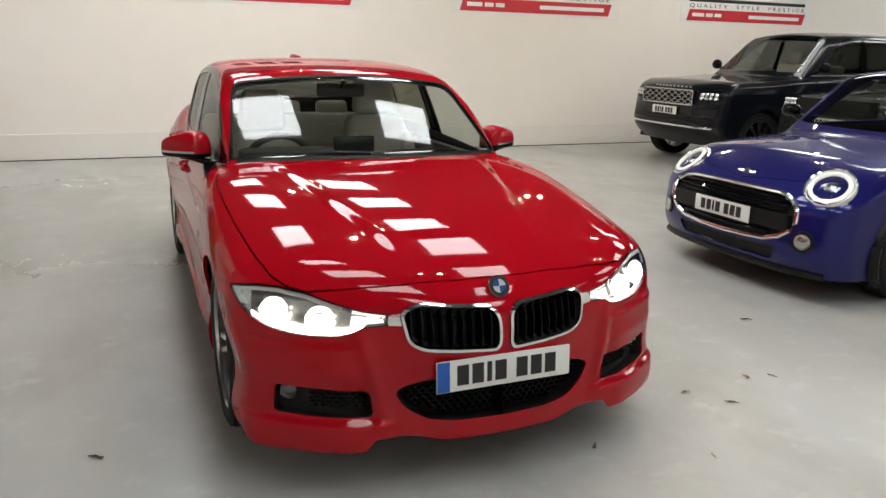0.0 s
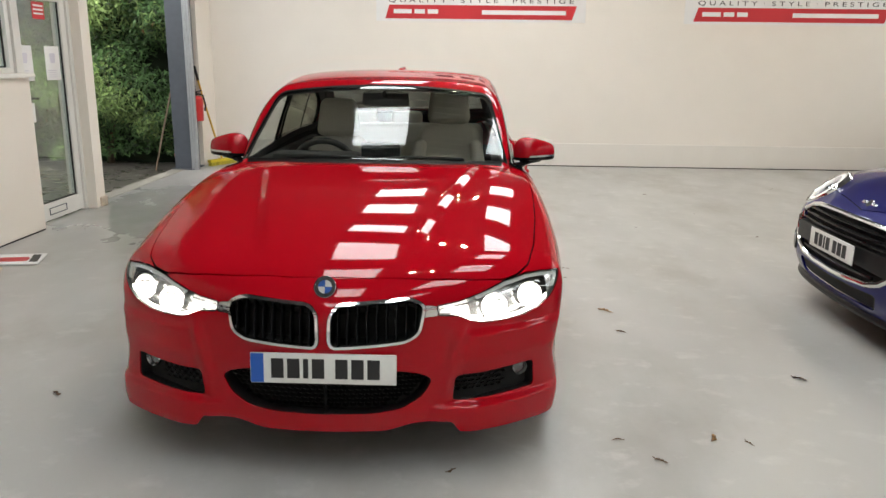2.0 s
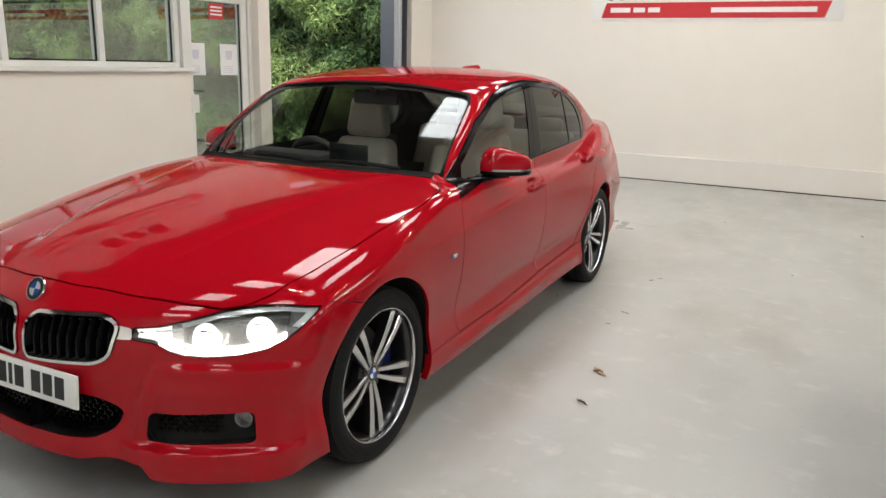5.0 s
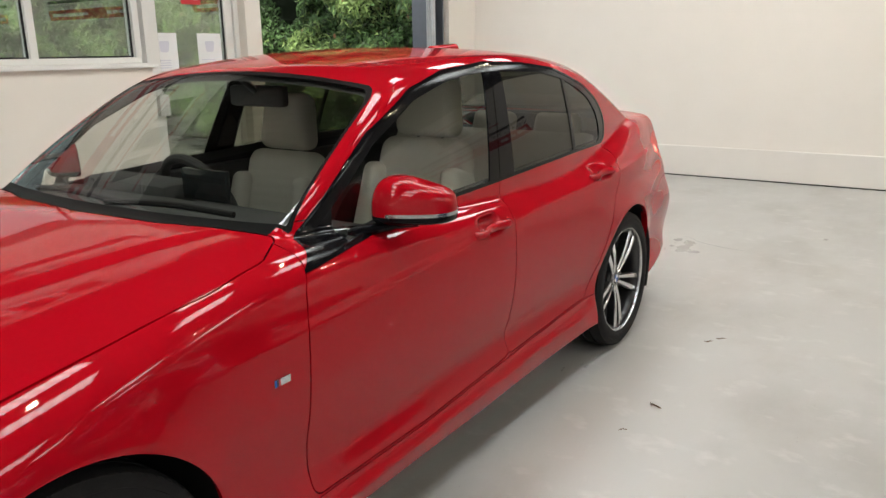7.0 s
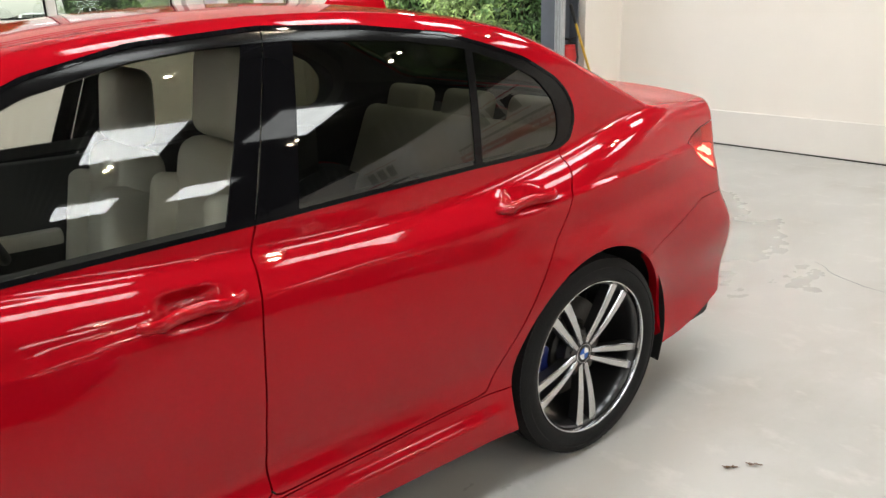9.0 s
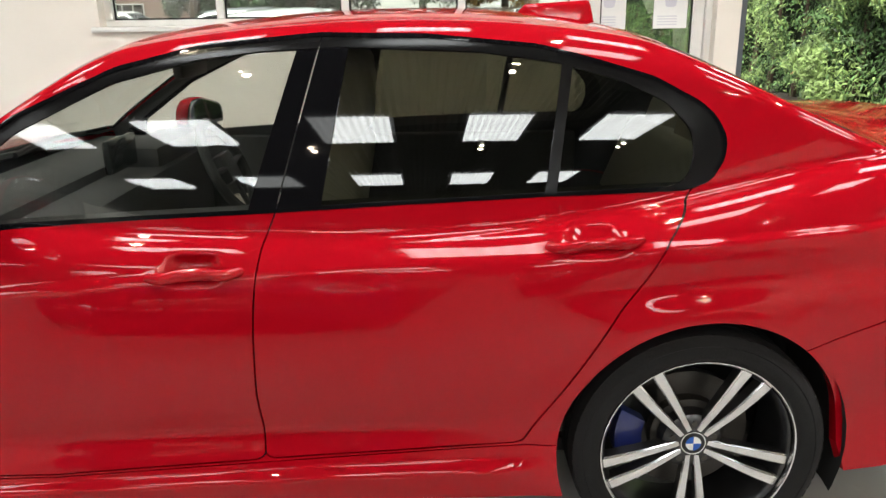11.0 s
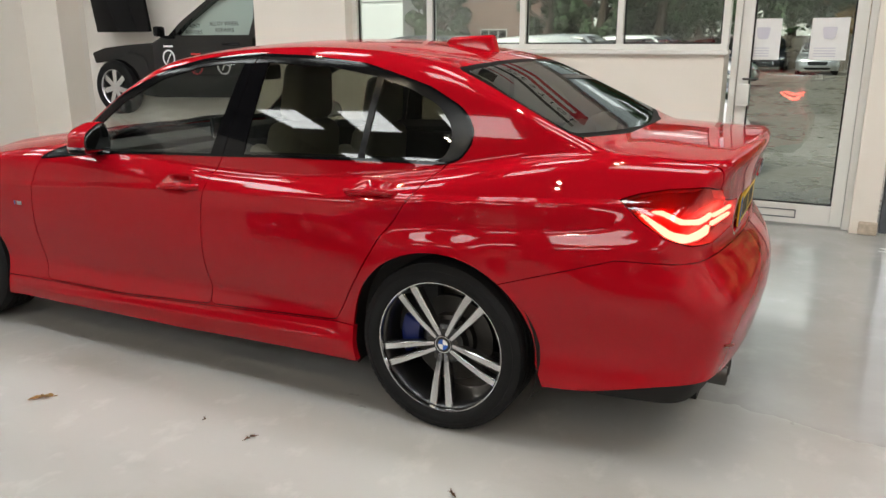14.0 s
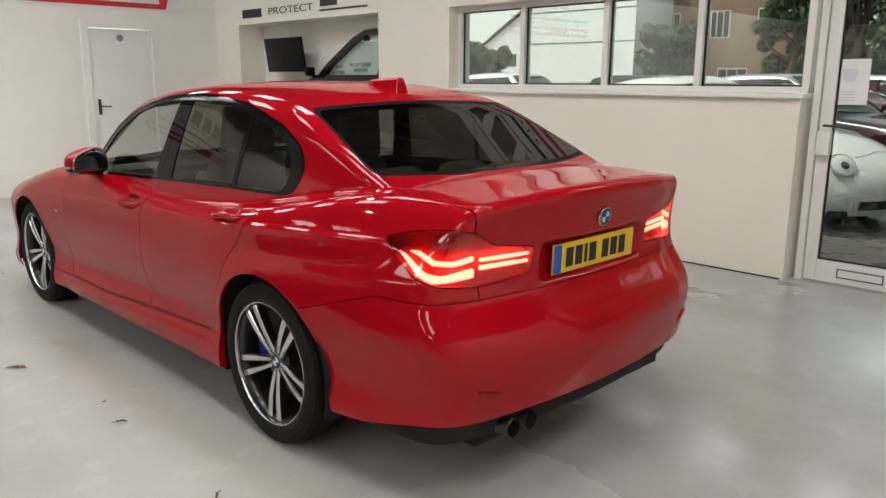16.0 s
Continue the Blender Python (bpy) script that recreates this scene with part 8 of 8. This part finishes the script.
for i in range(12):
    part("post", box((-0.06, -0.06, 0), (0.06, 0.06, 1.85)), WOOD, fe, "", pose(-43.1, -22 + 2.6 * i, GZ))


def tree(x, y, h, spread, seed, mat, n=20000, leaf=0.15, low=0.25):
    r = np.random.RandomState(seed)
    t = thing("tree", "leafy tree behind the car park", "tree", group="trees")
    pts = [(x, y, GZ - 0.1), (x + 0.15, y, h * 0.3), (x - 0.1, y + 0.2, h * 0.6), (x, y + 0.1, h * 0.9)]
    bm = sweep(pts, [0.28, 0.22, 0.14, 0.04], 9)
    for k in range(9):
        a = r.uniform(0, 2 * math.pi)
        z = h * r.uniform(0.28, 0.75)
        L = spread * r.uniform(0.5, 0.9)
        sweep([(x, y, z), (x + L * 0.5 * math.cos(a), y + L * 0.5 * math.sin(a), z + 0.5), (x + L * math.cos(a), y + L * math.sin(a), z + 1.3)], [0.10, 0.07, 0.02], 6, bm=bm)
    part("trunk", bm, BARK, t, "brown trunk and limbs")
    cl = []
    for k in range(46):
        a, e = r.uniform(0, 2 * math.pi), r.uniform(low, 1.0)
        rr = spread * math.sqrt(r.uniform(0.05, 1)) * (1 - 0.5 * abs(e - 0.55))
        cl.append((x + rr * math.cos(a), y + rr * math.sin(a), h * e, spread * r.uniform(0.14, 0.30)))
    per = n // len(cl)
    P, N = [], []
    for cx, cy, cz, cr in cl:
        d = r.normal(0, 1, (per, 3))
        d /= np.linalg.norm(d, axis=1, keepdims=True)
        P.append(np.array([cx, cy, cz]) + d * cr * r.uniform(0.6, 1.05, (per, 1)))
        N.append(d)
    leaf_cloud("crown", np.concatenate(P), np.concatenate(N), leaf, mat, seed, t, "stuff")


for i, (x, y, h, s) in enumerate(((-46, -15, 9, 4.2), (-47, -9, 10, 4.5), (-45.5, -3.5, 9, 4.0), (-47, 1.5, 11, 4.6), (-46, 6.5, 9, 3.8), (-45, -20.5, 8, 3.5), (-30.0, -13.0, 3.7, 1.5))):
    tree(x, y, h, s, 20 + i, AUTUMN if i == 4 else TREE_GREEN)
for i, (y, h) in enumerate(((-8.3, 6.0), (-5.8, 6.8), (-3.2, 6.0))):
    tree(-32.5, y, h, 1.9, 61 + i, TREE_GREEN, 14000, 0.13, 0.06)
tree(-22.0, -17.2, 2.7, 1.4, 51, TREE_GREEN, 12000, 0.13)


BRICK = material("red_brick_wall", (0.28, 0.17, 0.135), 0.85, var=0.25, scale=14, bump=0.3, bscale=60)
TILE = material("brown_roof_tile", (0.13, 0.075, 0.055), 0.8, var=0.3, scale=10, bump=0.4, bscale=30)
RENDER_W = material("white_render", (0.82, 0.83, 0.83), 0.7, var=0.05, scale=1.5)


def house(x, y, w, d, eaves, ridge, wall, name, label, windows, turn=0):
    """Front wall faces +x; w along y."""
    t = thing(name, label, "house", pose(x, y, GZ, 0, 0, turn))
    pts = [(-w / 2, -0.2), (w / 2, -0.2), (w / 2, eaves), (0, ridge), (-w / 2, eaves)]
    part("wall", prism(pts, -d, 0, "yz"), wall, t, smooth=False)
    for s in (-1, 1):
        bm = prism([(0, ridge + 0.16), (s * (w / 2 + 0.35), eaves - 0.10), (s * (w / 2 + 0.35), eaves + 0.04), (0, ridge + 0.32)], -d - 0.3, 0.3, "yz")
        part("roof", bm, TILE, t, "brown tiled roof slope", smooth=False)
    for wy, wz, ww, wh in windows:
        f = part("window", prism_ring(ww / 2, wh / 2, 0.07, 0, 0), FRAME_WHITE, t, "white framed window", Matrix.Translation((0.03, wy, wz)) @ Matrix.Rotation(radians(90), 4, "Z"), smooth=False)
        part("pane", box((-ww / 2 + 0.05, -0.01, -wh / 2 + 0.05), (ww / 2 - 0.05, 0.012, wh / 2 - 0.05)), PIANO, f, "dark window pane", smooth=False)
        for k in (-0.17, 0.17):
            part("glazing_bar", box((k * ww - 0.02, -0.03, -wh / 2 + 0.07), (k * ww + 0.02, 0.012, wh / 2 - 0.07)), FRAME_WHITE, f, smooth=False)
    return t


house(-34.5, -13.6, 9.0, 8, 5.2, 8.0, BRICK, "brick_house", "red brick house with white windows and a tiled roof", ((-1.9, 4.2, 1.1, 1.3), (0.8, 4.2, 1.0, 1.3), (3.2, 4.2, 1.1, 1.3), (-1.9, 1.4, 1.3, 1.3), (1.6, 1.4, 1.5, 1.4)))
hh = house(-31.0, -18.6, 6.4, 12, 6.4, 8.2, RENDER_W, "white_building", "plain white rendered building with a shallow roof", ())
for z in (3.4, 5.0):
    part("joint_line", box((0.0, -3.2, z - 0.02), (0.02, 3.2, z + 0.02)), GREY_PAINT, hh)
house(-60.0, -46.0, 12, 9, 5.0, 8.5, RENDER_W, "distant_house", "pale house with a grey pitched roof", ((-2, 3.5, 1.4, 1.3), (2, 3.5, 1.4, 1.3)))

# parked cars, noses towards the hedge
LOT = dict(width=1.80, front=0.85, rear=3.55, base=2.65, height=1.45, wheel=0.32, sill=0.2, mid=1.3, waist=0.70, crown=0.08, round=0.12, bow=0.18, belt=0.95, lean=0.34, glass=0.79,
           hood=[(-0.9, 0.68), (-0.6, 0.78), (0, 0.88), (0.7, 0.96), (2.4, 0.99), (3.6, 0.98)], roof=[(1.0, 1.34), (1.6, 1.43), (2.2, 1.44), (3.0, 1.38), (3.6, 1.2)],
           nose=[(0.15, -0.76), (0.35, -0.85), (0.55, -0.83), (0.75, -0.72), (0.9, -0.5)], ws=(0.62, 1.6), wsbow=0.3, rw=(3.4, 0.9), split=1.6,
           dlo=[(0.95, 0.96), (3.0, 1.0), (2.75, 1.28), (1.5, 1.36)], pillars=(1.75,), bonnet=[(-0.2, -0.7), (0.7, -0.5), (0.74, 0.5), (-0.2, 0.6)],
           front_marks=[("grille", [(-0.2, 0.60), (0.42, 0.60), (0.36, 0.44), (-0.2, 0.44)], TRIM, "black grille", 0.0), ("headlight", [(0.48, 0.70), (0.84, 0.74), (0.84, 0.62), (0.52, 0.60)], LAMP_BOWL, "clear headlight", 0.0),
                        ("lower_intake", [(-0.2, 0.34), (0.55, 0.34), (0.50, 0.25), (-0.2, 0.25)], TRIM, "black lower intake", 0.0)])
BUG = dict(LOT, height=1.55, round=0.2, crown=0.16, bow=0.34, hood=[(-0.9, 0.62), (-0.5, 0.84), (0, 0.97), (0.6, 1.0), (2.4, 1.0), (3.3, 0.9), (3.6, 0.8)], roof=[(0.8, 1.39), (1.4, 1.54), (2.0, 1.57), (2.8, 1.44), (3.5, 1.05)],
           nose=[(0.15, -0.74), (0.35, -0.84), (0.55, -0.80), (0.75, -0.64), (0.95, -0.3)], rw=(3.4, 1.1), front_marks=[])
TALL = dict(LOT, height=1.68, belt=1.08, hood=[(-0.9, 0.85), (-0.6, 0.95), (0, 1.02), (0.7, 1.08), (2.4, 1.1), (3.6, 1.08)], roof=[(1.0, 1.56), (1.6, 1.65), (2.2, 1.67), (3.0, 1.63), (3.6, 1.5)], waist=0.85, wheel=0.35, sill=0.26, rw=(3.5, 0.45),
            dlo=[(1.0, 1.10), (3.25, 1.14), (3.05, 1.5), (1.55, 1.57)])
bug = soft_car("white_rounded_car", "white rounded small car parked outside the glass door", WHITE_PAINT, BUG, 0.03, pose(-6.38, 2.38, GZ, 0, 0, 171), False)
for sx in (1, -1):
    p, n = lamp_seat(soft_body(BUG), 0.64, 0.69)
    p.x, n.x = p.x * sx, n.x * sx
    h = part("headlight", lathe([(-0.06, 0.125), (0.01, 0.12), (0.018, 0.10), (0.03, 0.05), (0.034, 0.001)], 28), LAMP_WHITE, bug, "round clear headlight in a silver ring", facing(p + n * 0.01, n))
    part("bezel", lathe(torus_profile(0.128, 0.010), 28, closed=True), CHROME, h)
    part("projector", lathe([(0.02, 0.045), (0.036, 0.042), (0.046, 0.022), (0.048, 0.001)], 20), FOG_LENS, h, "", pose(0, 0.0, -0.02))
BF = soft_body(BUG)
part("lower_grille", sweep([(x, surface_y(BF, abs(x), 0.31) + 0.014, 0.31) for x in np.linspace(-0.58, 0.58, 15)], 0.052, 8), TRIM, bug, "black lower grille")
part("bonnet_edge", sweep([(x, surface_y(BF, abs(x), 0.80 - 0.10 * abs(x)) - 0.001, 0.80 - 0.10 * abs(x)) for x in np.linspace(-0.42, 0.42, 15)], 0.004, 6), TRIM, bug)
lot = [soft_car("parked_car", "dark grey saloon parked in the yard", GREY_PAINT, LOT, 0.045, pose(-11.7, 1.8, GZ, 0, 0, 168), False),
       soft_car("parked_car", "pale green saloon parked in the yard", TEAL_PAINT, LOT, 0.045, pose(-9.2, 1.0, GZ, 0, 0, 170), False),
       soft_car("parked_car", "silver saloon parked in the yard", SILVER_PAINT, LOT, 0.045, pose(-17.0, 0.7, GZ, 0, 0, 176), False),
       soft_car("parked_car", "white tall car parked in the yard", WHITE_PAINT, TALL, 0.045, pose(-19.6, 0.9, GZ, 0, 0, 178), False),
       soft_car("parked_car", "black tall car parked in the yard", NAVY, TALL, 0.045, pose(-22.2, 0.8, GZ, 0, 0, 177), False),
       soft_car("parked_car", "silver tall estate car parked in the yard", SILVER_PAINT, TALL, 0.045, pose(-14.4, 0.5, GZ, 0, 0, 176), False)]
for i, (k, x, y, a) in enumerate(((3, -5.9, -4.2, 178), (5, -8.6, -4.4, 175), (3, -11.2, -4.3, 177), (2, -13.9, -4.7, 178), (4, -16.6, -4.3, 176), (3, -19.2, -4.5, 178), (0, -22, -4.5, 175), (2, -24.6, -4.4, 178), (1, -24.8, 0.9, 178),
                                  (2, -9.8, -9.4, 178), (3, -12.6, -9.2, 174), (4, -15.5, -9.6, 178), (2, -18.3, -9.3, 176), (0, -21.0, -9.5, 178), (1, -24.0, -9.2, 178), (2, -27.0, -9.4, 178),
                                  (2, -35.9, 3.25, 92), (3, -27.4, 7.7, 92), (3, -33.8, 6.6, 90), (4, -39.0, -1.4, 90), (0, -39.0, -4.2, 92), (3, -39.0, -7.2, 90), (1, -39.2, -10.2, 90), (2, -39.0, -13.0, 88), (4, -39.0, 0.9, 90))):
    copy_thing(lot[k], pose(x, y, GZ, 0, 0, a))
